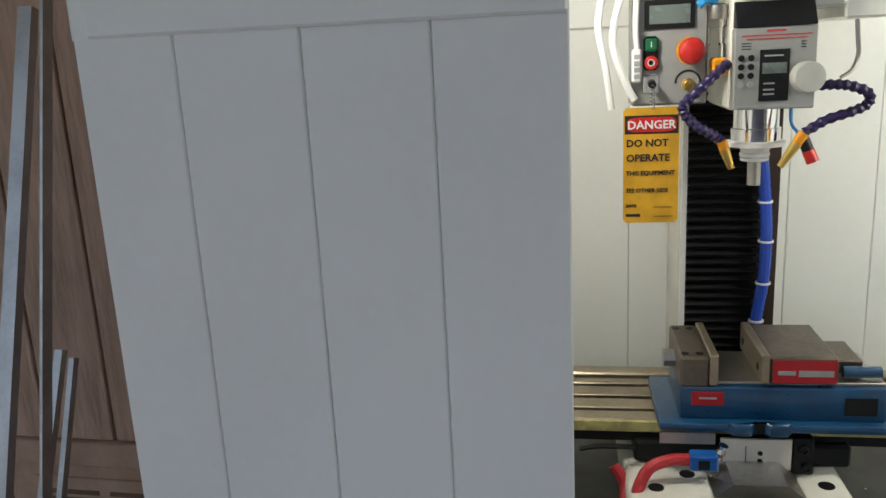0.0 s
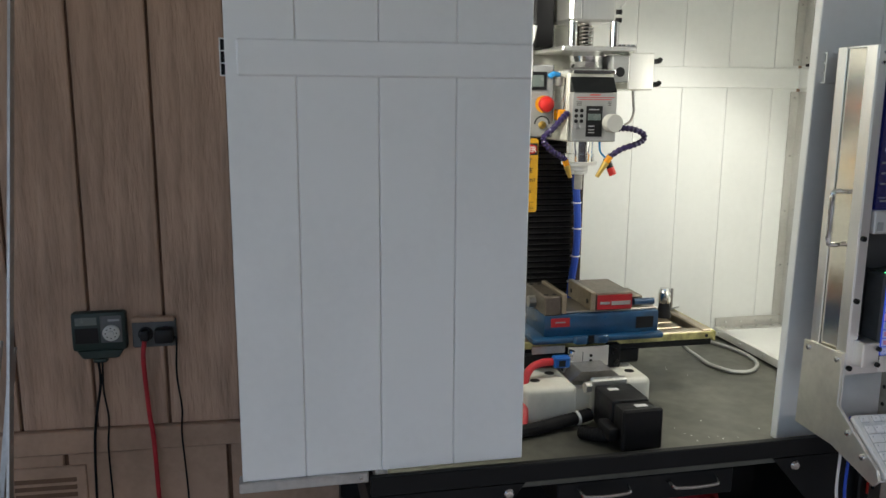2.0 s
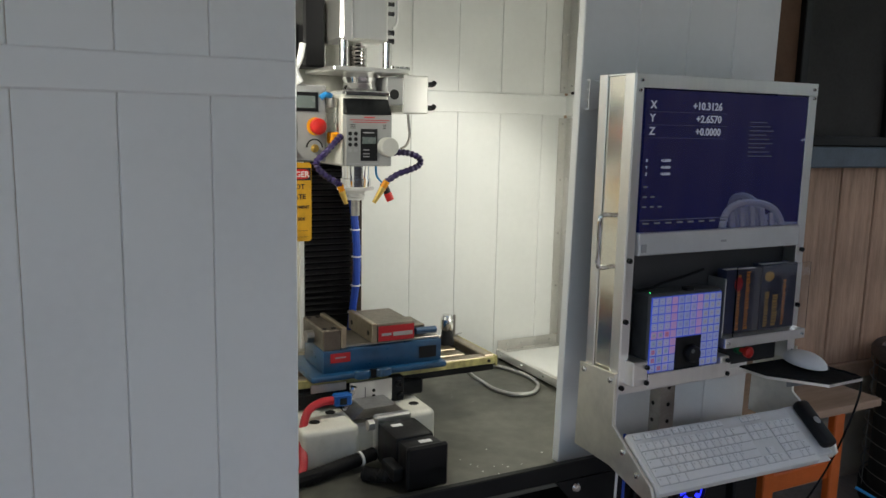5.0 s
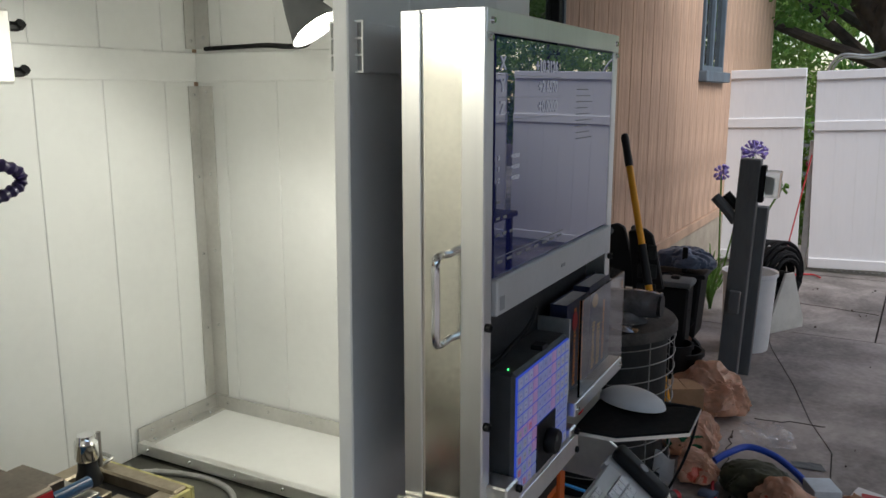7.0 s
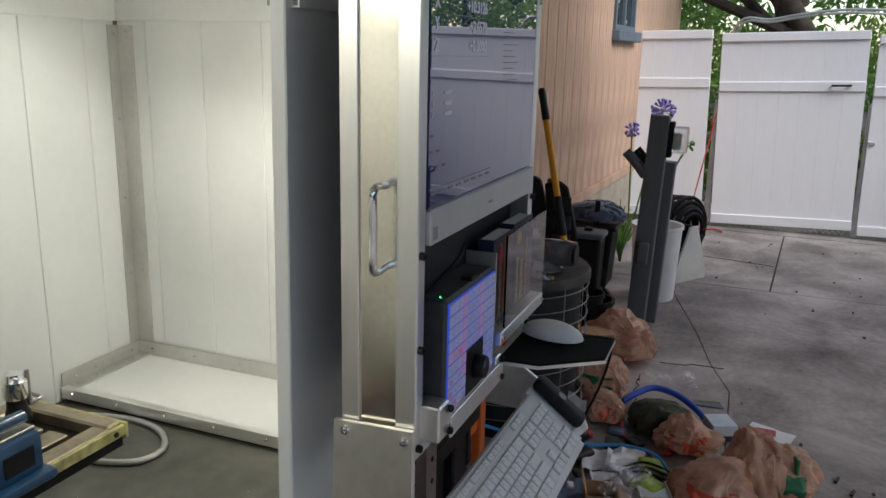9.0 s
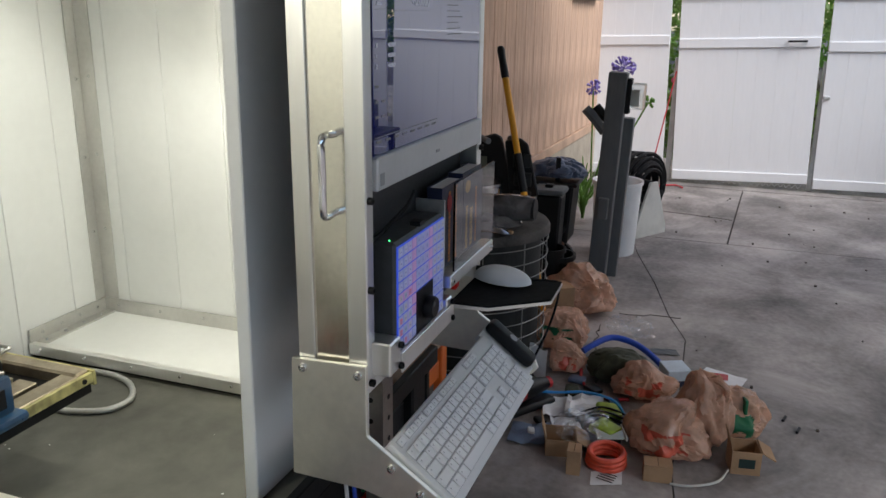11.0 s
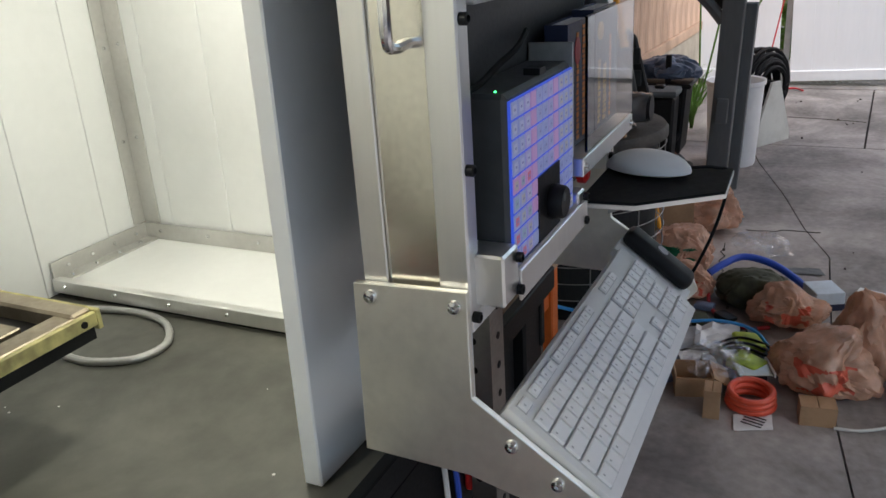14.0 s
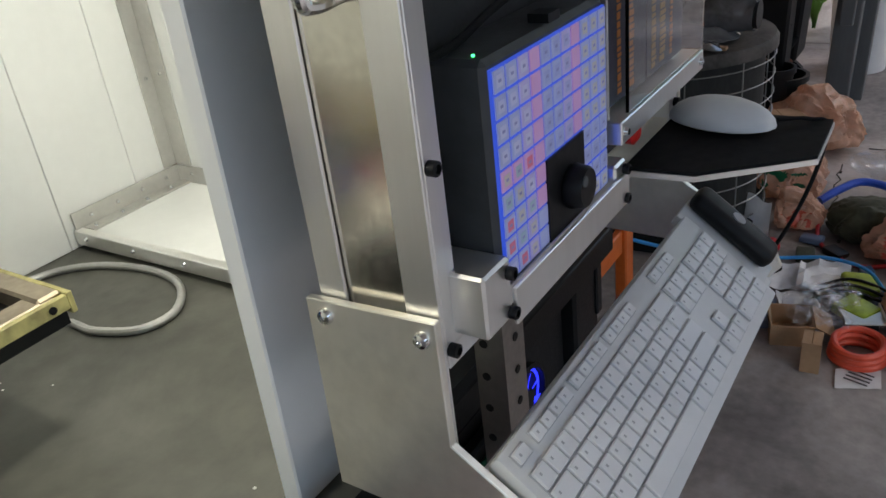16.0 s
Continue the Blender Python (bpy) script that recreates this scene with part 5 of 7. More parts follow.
part("rule", box(0.330, 0.356, 1.2856, 1.2862, 1.1075, 1.1082), INK, tag)
part("rule", box(0.330, 0.356, 1.2856, 1.2862, 1.094, 1.0947), INK, tag)
part("text_bar", box(0.2905, 0.311, 1.2856, 1.2862, 1.094, 1.098), INK, tag)
ch = bmesh.new()
for k in range(6):
    tube(ch, [(0.326 + 0.003 * math.cos(a), 1.284 + 0.001 * (k % 2), 1.278 - k * 0.005 + 0.004 * math.sin(a)) for a in (i * math.pi / 3 for i in range(7))], 0.0008, 5, 1)
part("chain", ch, CHROME, tag, "small steel chain")
# white hose and clamps left of the box
wh = tube(bmesh.new(), [(0.30, 1.30, 1.46), (0.268, 1.29, 1.43), (0.252, 1.288, 1.37), (0.262, 1.288, 1.31), (0.27, 1.288, 1.25)], 0.0052, 8)
single("white_hose", wh, WHITE, "white plastic hose hanging beside the operator box", "hose")
wh2 = tube(bmesh.new(), [(0.31, 1.29, 1.455), (0.282, 1.285, 1.40), (0.272, 1.284, 1.34), (0.29, 1.284, 1.285), (0.302, 1.284, 1.262)], 0.0052, 8)
single("white_hose", wh2, WHITE, "white plastic hose hanging beside the operator box", "hose")
clip = thing("spring_clamp", (0.33, 1.30, 1.42), "white plastic spring clamp on the hose", "clamp")
part("jaw", tube(bmesh.new(), [(0.315, 1.30, 1.49), (0.328, 1.30, 1.46), (0.335, 1.30, 1.435), (0.345, 1.30, 1.415)], 0.008, 8), WHITE, clip)
part("jaw", tube(bmesh.new(), [(0.352, 1.302, 1.495), (0.346, 1.302, 1.465), (0.336, 1.302, 1.445), (0.325, 1.302, 1.43)], 0.007, 8), WHITE, clip)
rm = thing("remote_switch", (0.307, 1.29, 1.31), "white inline switch on a cord", "switch")
part("body", box(0.298, 0.312, 1.288, 1.299, 1.285, 1.332, bev=0.003), WHITE, rm)
for k in range(4):
    part("button", box(0.301, 0.309, 1.2872, 1.288, 1.291 + k * 0.009, 1.297 + k * 0.009), GREY_INK, rm)
part("cord", tube(bmesh.new(), [(0.305, 1.293, 1.332), (0.303, 1.293, 1.37), (0.307, 1.295, 1.46)], 0.004, 6), WHITE, rm)

# ---- machine vise on the table ----
vise = thing("machine_vise", (0.48, 1.29, 0.7985), "blue machine vise with steel jaws and red labels", "vise")
VB = 0.7995
bd = bmesh.new()
B(bd, 0.332, 0.648, 1.192, 1.365, VB, 0.814, bev=0.006, seg=2)
B(bd, 0.362, 0.640, 1.206, 1.340, 0.812, 0.864, bev=0.006, seg=2)
part("body", bd, BLUE, vise, "blue enamelled body")
part("lug", prism([(0.425, 1.192), (0.432, 1.182), (0.455, 1.180), (0.462, 1.190), (0.475, 1.190), (0.482, 1.180), (0.505, 1.183), (0.512, 1.192)], "z", VB, 0.818, 0.002), BLUE, vise)
part("slot", box(0.462, 0.475, 1.1885, 1.1925, VB, 0.818), DARK, vise)
part("window", box(0.583, 0.625, 1.2045, 1.2065, 0.824, 0.850), DARK, vise, "dark opening")
part("way", box(0.405, 0.638, 1.215, 1.333, 0.864, 0.8685, bev=0.001), STEEL, vise)
part("fixed_jaw", box(0.362, 0.402, 1.206, 1.345, 0.862, 0.907, bev=0.003), JAW, vise, "ground steel fixed jaw")
part("jaw_face", box(0.402, 0.4135, 1.204, 1.347, 0.866, 0.911, bev=0.0015), TABLE_STEEL, vise)
part("jaw_face", box(0.470, 0.482, 1.204, 1.347, 0.8695, 0.912, bev=0.0015), TABLE_STEEL, vise)
part("moving_jaw", box(0.482, 0.572, 1.206, 1.345, 0.8685, 0.909, bev=0.003), JAW, vise, "ground steel moving jaw")
part("label", box(0.486, 0.570, 1.2050, 1.206, 0.8715, 0.9045), RED_LABEL, vise, "red label")
part("label_bar", box(0.493, 0.516, 1.2044, 1.2050, 0.883, 0.889), GREY_INK, vise)
part("label_bar", box(0.520, 0.566, 1.2044, 1.2050, 0.881, 0.890), ALU_DULL, vise)
part("label", box(0.378, 0.422, 1.2048, 1.206, 0.836, 0.856), RED_LABEL, vise, "small red plate")
part("label_bar", box(0.388, 0.412, 1.2043, 1.2048, 0.845, 0.848), GREY_INK, vise)
part("screw_end", cyl((0.346, 1.275, 0.88), (0.362, 1.275, 0.88), 0.014, seg=8), STEEL, vise)
part("rear_block", box(0.574, 0.618, 1.25, 1.33, 0.8685, 0.888, bev=0.002), JAW, vise)
part("rear_cylinder", cyl((0.585, 1.23, 0.879), (0.635, 1.23, 0.879), 0.008), BLUE, vise)
for x in (0.370, 0.390):
    for y in (1.222, 1.328):
        part("jaw_bolt", cyl((x, y, 0.9065), (x, y, 0.9078), 0.0055, seg=14), DARK, vise)
for y in (1.225, 1.325):
    part("jaw_bolt", cyl((0.4700, y, 0.888), (0.4692, y, 0.888), 0.0055, seg=14), DARK, vise)

# ---- small things on table and deck ----
oil = thing("oil_cup", (0.735, 1.365, 0.80), "chrome capped probe cup on the table end", "cup")
part("foot", turned([(0.018, 0.7985), (0.019, 0.805), (0.014, 0.822), (0.013, 0.836)], (0.735, 1.365, 0), 20), DARK, oil)
part("cup", turned([(0.015, 0.836), (0.0165, 0.84), (0.0165, 0.862), (0.013, 0.866), (0.012, 0.873), (0.0, 0.874)], (0.735, 1.365, 0), 24), CHROME, oil)
part("side_pin", cyl((0.752, 1.36, 0.82), (0.752, 1.36, 0.872), 0.0035), STEEL, oil)
part("cable", tube(bmesh.new(), [(0.752, 1.36, 0.82), (0.768, 1.355, 0.826), (0.782, 1.38, 0.818), (0.80, 1.42, 0.806)], 0.0028, 6), ALU_DULL, oil)
single("braided_cable", tube(bmesh.new(), [(0.80, 1.40, 0.765), (0.83, 1.43, 0.70), (0.885, 1.43, 0.6575), (0.888, 1.38, 0.6555), (0.915, 1.325, 0.6555), (0.965, 1.318, 0.6555), (1.015, 1.37, 0.6555), (1.028, 1.45, 0.6555), (1.00, 1.55, 0.6555), (0.93, 1.60, 0.6555), (0.76, 1.61, 0.6555)], 0.0055, 10, 10, bead=0.04), ALU_DULL, "steel braided cable looped on the deck", "cable")
cond = thing("cable_conduit", (0.3, 1.06, 0.65), "black corrugated conduit lying on the deck", "conduit")
part("sleeve", tube(bmesh.new(), [(0.08, 1.03, 0.664), (0.18, 1.04, 0.664), (0.28, 1.055, 0.664), (0.36, 1.075, 0.668), (0.43, 1.085, 0.676)], 0.0135, 10, 16, bead=0.05), RUBBER, cond)
part("band", cyl((0.395, 1.08, 0.6715), (0.40, 1.081, 0.672), 0.0155), WHITE, cond)
c2 = thing("cable_conduit", (0.4, 1.01, 0.65), "short black corrugated conduit at the motor", "conduit")
part("sleeve", tube(bmesh.new(), [(0.385, 1.03, 0.664), (0.40, 1.01, 0.666), (0.42, 0.985, 0.672), (0.434, 0.975, 0.682)], 0.014, 10, 10, bead=0.05), RUBBER, c2)
part("tie", tube(bmesh.new(), [(0.424, 0.965, 0.684), (0.430, 0.962, 0.690), (0.436, 0.963, 0.688)], 0.003, 6, 3), WHITE, c2)
rh = thing("red_air_hose", (0.33, 1.15, 0.72), "red hose with blue flow connector beside the saddle", "hose")
part("hose", tube(bmesh.new(), [(0.375, 1.172, 0.768), (0.345, 1.168, 0.768), (0.315, 1.158, 0.758), (0.298, 1.14, 0.73), (0.290, 1.115, 0.70), (0.27, 1.07, 0.665), (0.20, 1.06, 0.662)], 0.0085, 10), RED_RUB, rh)
part("hose", tube(bmesh.new(), [(0.27, 1.20, 0.74), (0.285, 1.19, 0.715), (0.28, 1.16, 0.69), (0.26, 1.12, 0.665)], 0.0085, 10), RED_RUB, rh)
part("connector", box(0.372, 0.410, 1.160, 1.182, 0.755, 0.780, bev=0.003), mat("connector_blue", (0.01, 0.11, 0.42), 0.35), rh, "blue connector block")
part("gauge", box(0.383, 0.398, 1.1592, 1.160, 0.759, 0.773), DISPLAY, rh)
part("wires", tube(bmesh.new(), [(0.22, 1.20, 0.765), (0.25, 1.20, 0.77), (0.30, 1.21, 0.765)], 0.004, 6), DARK, rh)
chips = bmesh.new()
random.seed(8)
for k in range(26):
    x, y = random.uniform(0.62, 1.02), random.uniform(0.90, 1.5)
    if random.random() < 0.5:
        x, y = random.uniform(0.60, 0.72), random.uniform(0.90, 1.08)
    s = random.uniform(0.0006, 0.0014)
    B(chips, x - s, x + s, y - s, y + s, DK, DK + s * 0.6)
tagged(single("metal_chips", chips, ALU, "tiny metal chips scattered on the deck", "chips"), kind="stuff")

# ---- on the house wall, behind the left panel ----
ctl = thing("irrigation_timer", (-0.667, 1.70, 0.70), "dark green irrigation timer box on the siding", "timer")
part("case", box(-0.735, -0.602, 1.690, 1.722, 0.690, 0.792, bev=0.008, seg=2), GREEN_DARK, ctl)
part("lower_case", prism([(-0.727, 0.692), (-0.61, 0.692), (-0.625, 0.668), (-0.712, 0.668)], "y", 1.694, 1.722, 0.003), GREEN_DARK, ctl)
part("display", box(-0.724, -0.672, 1.6885, 1.690, 0.760, 0.780), LCD, ctl, "grey display")
part("face", box(-0.726, -0.670, 1.6885, 1.690, 0.712, 0.752, bev=0.001), DARK, ctl)
part("legend_plate", box(-0.664, -0.612, 1.6885, 1.690, 0.712, 0.783, bev=0.001), GREY_POST, ctl)
part("dial", turned([(0.021, 0), (0.021, 0.005), (0.018, 0.007), (0.008, 0.0075), (0.007, 0.012), (0, 0.012)], (-0.638, 1.6885, 0.738), 24, "y"), PUTTY, ctl, "pale rotary dial")
for k in range(8):
    a = k * math.pi / 4
    part("dial_mark", cyl((-0.638 + 0.013 * math.cos(a), 1.6822, 0.738 + 0.013 * math.sin(a)), (-0.638 + 0.013 * math.cos(a), 1.6812, 0.738 + 0.013 * math.sin(a)), 0.002, seg=8), INK, ctl)
part("text_bar", box(-0.645, -0.617, 1.6880, 1.6885, 0.768, 0.774), GREY_INK, ctl)
part("neck", box(-0.69, -0.655, 1.70, 1.72, 0.655, 0.668, bev=0.003), GREEN_DARK, ctl)
part("wire", tube(bmesh.new(), [(-0.678, 1.705, 0.66), (-0.676, 1.703, 0.60), (-0.69, 1.70, 0.52), (-0.70, 1.698, 0.44), (-0.705, 1.695, 0.30), (-0.71, 1.69, 0.02)], 0.0035, 6), RUBBER, ctl, "black wire")
part("wire", tube(bmesh.new(), [(-0.668, 1.705, 0.66), (-0.67, 1.703, 0.58), (-0.662, 1.70, 0.50), (-0.668, 1.698, 0.42), (-0.665, 1.695, 0.28), (-0.66, 1.69, 0.02)], 0.0025, 6), RUBBER, ctl, "black wire")
outl = thing("wall_socket", (-0.53, 1.71, 0.70), "weathered outdoor socket with two plugs", "socket")
part("cover", box(-0.590, -0.480, 1.700, 1.716, 0.690, 0.766, bev=0.004), GREY_POST, outl, "grey weatherproof cover")
part("lid", box(-0.588, -0.482, 1.682, 1.704, 0.762, 0.774, bev=0.003), SIDING_TRIM, outl, "brown hinged lid")
for x in (-0.556, -0.508):
    part("receptacle", turned([(0.019, 0), (0.019, 0.003)], (x, 1.70, 0.727), 20, "y"), DARK, outl)
part("plug", box(-0.568, -0.545, 1.672, 1.70, 0.712, 0.742, bev=0.006, seg=2), DARK, outl, "black plug")
part("adapter", box(-0.532, -0.484, 1.664, 1.70, 0.706, 0.746, bev=0.008, seg=2), DARK, outl, "black power adapter")
single("red_power_cord", tube(bmesh.new(), [(-0.557, 1.674, 0.715), (-0.562, 1.672, 0.66), (-0.557, 1.68, 0.52), (-0.55, 1.68, 0.44), (-0.545, 1.68, 0.25), (-0.535, 1.68, 0.02)], 0.0062, 8), RED_RUB, "red extension cord hanging from the socket", "cord")
single("black_power_cord", tube(bmesh.new(), [(-0.486, 1.675, 0.722), (-0.478, 1.675, 0.712), (-0.482, 1.676, 0.62), (-0.474, 1.68, 0.52), (-0.478, 1.68, 0.45), (-0.470, 1.68, 0.28), (-0.465, 1.68, 0.02)], 0.0024, 6), RUBBER, "thin black adapter cord", "cord")
# aluminium bars leaning at the side
def channel(a, b, w, d, label):
    """A leaning aluminium channel from foot a to top b, open to the back."""
    a, b = Vector(a), Vector(b)
    ax = (b - a).normalized()
    sx = (Vector((1, 0, 0)) - ax * ax.x).normalized()
    sy = ax.cross(sx)
    L, t = (b - a).length, 0.003
    section = [(0, 0), (w, 0), (w, d), (w - t, d), (w - t, t), (t, t), (t, d), (0, d)] if w > 2.5 * t else [(0, 0), (w, 0), (w, d), (0, d)]
    bm = prism(section, "z", 0, L)
    m = Matrix((sx, sy, ax)).transposed().to_4x4()
    bmesh.ops.transform(bm, verts=bm.verts, matrix=Matrix.Translation(a) @ m)
    return single("metal_bar", bm, ALU_DULL, label, "metal bar", "leaning metal bars")


channel((-0.90, 1.15, 0), (-0.855, 1.60, 1.47), 0.030, 0.022, "long aluminium channel leaning at the house wall")
channel((-0.815, 1.22, 0), (-0.775, 1.69, 1.98), 0.006, 0.03, "thin long aluminium strip leaning at the house wall")
channel((-0.93, 1.28, 0), (-0.875, 1.56, 0.77), 0.018, 0.018, "short aluminium angle leaning at the house wall")
channel((-0.885, 1.30, 0), (-0.838, 1.55, 0.755), 0.012, 0.018, "short aluminium strip leaning at the house wall")

# ---- air conditioner ----
WIRE = mat("dull_guard_wire", (0.30, 0.30, 0.29), 0.5, 0.6, var=0.15)
ACX, ACY, ACR = 2.74, 1.245, 0.288
ac = thing("air_conditioner", (ACX, ACY, 0), "round black outdoor air conditioner with wire guard", "air conditioner")
part("core", turned([(0.262, 0.0), (0.262, 0.54)], (ACX, ACY, 0), 48), mat("dirty_fins", (0.011, 0.012, 0.011), 0.7, 0.0, var=0.3, scale=14, fine=120, bump=0.5, stretch=(1, 1, 0.3)), ac, "dark dirty cooling fins")
part("base_pan", turned([(0.28, 0.0), (0.292, 0.004), (0.292, 0.05), (0.275, 0.055)], (ACX, ACY, 0), 48), BENCH, ac)
part("top", turned([(0.27, 0.535), (0.293, 0.54), (0.293, 0.562), (0.285, 0.574), (0.24, 0.578), (0.22, 0.575)], (ACX, ACY, 0), 48), mat("dusty_top", (0.07, 0.062, 0.055), 0.75, var=0.25, scale=9), ac, "dusty grey top ring")
part("top_plate", turned([(0.24, 0.577), (0.12, 0.576), (0.0, 0.576)], (ACX, ACY, 0), 40), mat("dusty_plate", (0.06, 0.054, 0.048), 0.75, var=0.2, scale=8), ac, "dusty top plate")
for k in range(9):
    z = 0.07 + k * 0.056
    part("guard_wire", tube(bmesh.new(), [(ACX + ACR * math.cos(a), ACY + ACR * math.sin(a), z) for a in (i * math.pi / 24 for i in range(49))], 0.0019, 5, 1), WIRE, ac, "grey guard wire")
for k in range(11):
    a = k * math.pi / 5.5 + 0.15
    part("upright", cyl((ACX + ACR * math.cos(a), ACY + ACR * math.sin(a), 0.03), (ACX + ACR * math.cos(a), ACY + ACR * math.sin(a), 0.545), 0.0019, seg=6), WIRE, ac, "grey guard wire")


def crumple(bm, amount, scale, seed):
    off = Vector((seed * 3.1, seed * 1.7, seed * 0.9))
    for v in bm.verts:
        n = noise.noise_vector(v.co * scale + off)
        n2 = noise.noise_vector(v.co * scale * 3.1 + off)
        v.co += amount * (n + 0.45 * n2)
    return bm


def sack(centre, sx, sy, sz, seed, amount=0.035, neck=True):
    """A slumped plastic sack: a creased, flat-footed blob with a gathered neck."""
    bm = bmesh.new()
    bmesh.ops.create_icosphere(bm, subdivisions=5, radius=1)
    rnd = random.Random(seed)
    twist = rnd.uniform(0, 6.28)
    for v in bm.verts:
        c = v.co
        ang = math.atan2(c.y, c.x)
        up = max(0.0, c.z)
        fold = 0.03 * math.sin(5 * ang + twist) + 0.055 * math.sin(11 * ang + 2 * twist + 2 * c.z) * up
        c.x *= 1 + fold
        c.y *= 1 + fold
        if c.z < -0.35:
            c.z = -0.35 - (abs(c.z) - 0.35) * 0.15
        if neck and c.z > 0.70:
            c.z += (c.z - 0.70) * 1.0
            c.x += (c.z - 0.70) * 0.5 * math.cos(twist)
            c.y += (c.z - 0.70) * 0.5 * math.sin(twist)
    ridge = Vector((seed * 2.3, seed * 0.7, seed * 1.1))
    for v in bm.verts:
        d = v.co.normalized()
        p = Vector((d.x * 1.5, d.y * 1.5, d.z * 0.8)) + ridge
        warp = noise.noise_vector(p * 1.1) * 0.7
        r = 1.0 - abs(noise.noise(p * 1.2 + warp)) * 2.4
        q = 1.0 - abs(noise.noise(p * 2.9 + warp * 2)) * 2.4
        w = 1.0 - abs(noise.noise(Vector((p.x, p.y, p.z * 0.5)) * 6.5 + warp * 3)) * 2.4
        v.co += d * amount * (1.7 * r + 1.0 * q + 0.38 * w)
        v.co += noise.noise_vector(p * 0.9) * amount * 3.2
    zmin = min(v.co.z for v in bm.verts)
    for v in bm.verts:
        v.co = Vector((centre[0] + v.co.x * sx, centre[1] + v.co.y * sy, centre[2] + max(0.0, (v.co.z - zmin)) * sz))
    return bm


bagf = thing("plastic_bag", (2.5, 1.15, 0.59), "clear and black plastic bag on the air conditioner", "bag")
flat = bmesh.new()
bmesh.ops.create_grid(flat, x_segments=44, y_segments=30, size=1)
for v in flat.verts:
    u_, w_ = v.co.x, v.co.y
    edge = max(abs(u_), abs(w_)) ** 3
    v.co = Vector((2.72 + 0.205 * u_ + 0.012 * math.sin(9 * w_), 1.235 + 0.185 * w_ + 0.015 * math.sin(7 * u_), 0.5815))
    fold = 1 - abs(noise.noise(Vector((v.co.x * 6, v.co.y * 11, 2)))) * 2.2
    small = 1 - abs(noise.noise(v.co * 19 + Vector((3, 1, 0)))) * 2.2
    v.co.z += max(0.0, (0.016 + 0.020 * fold + 0.007 * small) * (1 - 0.7 * edge))
bmesh.ops.solidify(flat, geom=flat.faces[:], thickness=0.0015)
part("sheet", flat, mat("grey_plastic_sheet", (0.20, 0.20, 0.205), 0.15, var=0.25, scale=9, bump=0.25, coat=0.8), bagf, "creased smoky plastic film")
roll = tube(bmesh.new(), [(2.66, 1.42, 0.634), (2.69, 1.28, 0.632), (2.70, 1.12, 0.640), (2.695, 1.00, 0.640)], 0.046, 28, 16)
crumple(roll, 0.010, 13, 3)
part("roll", roll, mat("black_film", (0.10, 0.10, 0.105), 0.16, var=0.25, bump=0.3, scale=14, coat=0.8), bagf, "rolled smoky film")
part("roll_end", cyl((2.695, 1.004, 0.640), (2.695, 0.994, 0.640), 0.038, seg=20), DARK, bagf, "dark open end of the roll")
slat_ = single("wood_strip", box(2.55, 2.57, 1.04, 1.20, 0.578, 0.588, bev=0.002), CARD, "thin wooden strip on the air conditioner", "wood strip")

# ---- garden tools at the wall ----
shov = thing("garden_tool", (3.1, 1.1, 0), "long yellow-handled tool with black grip leaning at the wall", "tool")
T0, T1 = Vector((3.02, 0.99, 0.0)), Vector((3.29, 1.315, 1.195))
dv = T1 - T0
part("handle", cyl(T0 + dv * 0.62, T0 + dv * 0.89, 0.014, seg=12), YELLOW_P, shov, "yellow shaft")
part("grip", turned([(0.016, 0), (0.017, 0.02), (0.0155, 0.07), (0.017, 0.12), (0.012, 0.135)], (0, 0, 0), 14), DARK, shov, "black grip")
gm = Matrix.Translation(T0 + dv * 0.885) @ dv.to_track_quat("Z", "Y").to_matrix().to_4x4()
for ob in [o for o in shov.children if o.name.startswith("grip")]:
    ob.data.transform(gm)
part("sleeve", cyl(T0 + dv * 0.50, T0 + dv * 0.63, 0.017, seg=12), DARK, shov, "black sleeve")
part("lower_shaft", cyl(T0, T0 + dv * 0.52, 0.0145, seg=12), YELLOW_P, shov, "yellow shaft")
seat = thing("folding_chair", (3.15, 1.30, 0), "folded black plastic chair with woven panels at the wall", "chair")
CH = Matrix.Translation((3.235, 1.31, 0.68)) @ Matrix.Rotation(radians(4), 4, "Z")
WEAVE = mat("worn_black_weave", (0.022, 0.023, 0.023), 0.6, var=0.3, scale=40, fine=200, bump=0.6)
for nm, pts, x, m_ in (("seat", [(-0.10, -0.12), (0.20, -0.12), (0.26, 0.06), (0.0, 0.145), (-0.03, 0.13)], 0.0, DARK), ("back", [(-0.08, -0.14), (-0.205, -0.11), (-0.15, 0.11), (-0.115, 0.135), (-0.05, 0.12)], -0.03, DARK)):
    bm = prism(pts, "x", x, x + 0.022, 0.006)
    bmesh.ops.transform(bm, verts=bm.verts, matrix=CH)
    part(nm, bm, m_, seat)
for y0, z0 in ((-0.155, -0.12), (-0.155, -0.04), (-0.15, 0.04)):
    for dy in (0.0, 0.042):
        bm = spun(box(-0.036, -0.030, y0 + dy - 0.018, y0 + dy + 0.018, z0 - 0.03, z0 + 0.03, bev=0.004), (0, 0, 0), 0)
        bmesh.ops.transform(bm, verts=bm.verts, matrix=CH)
        part("woven_panel", bm, WEAVE, seat, "woven black panel")
bm = box(-0.006, -0.001, 0.03, 0.11, -0.06, 0.045, bev=0.002)
bmesh.ops.transform(bm, verts=bm.verts, matrix=CH)
part("patch", bm, mat("worn_patch", (0.06, 0.062, 0.05), 0.7, var=0.3, scale=50, stain=(0.16, 0.17, 0.12)), seat, "worn patch with pale marks")
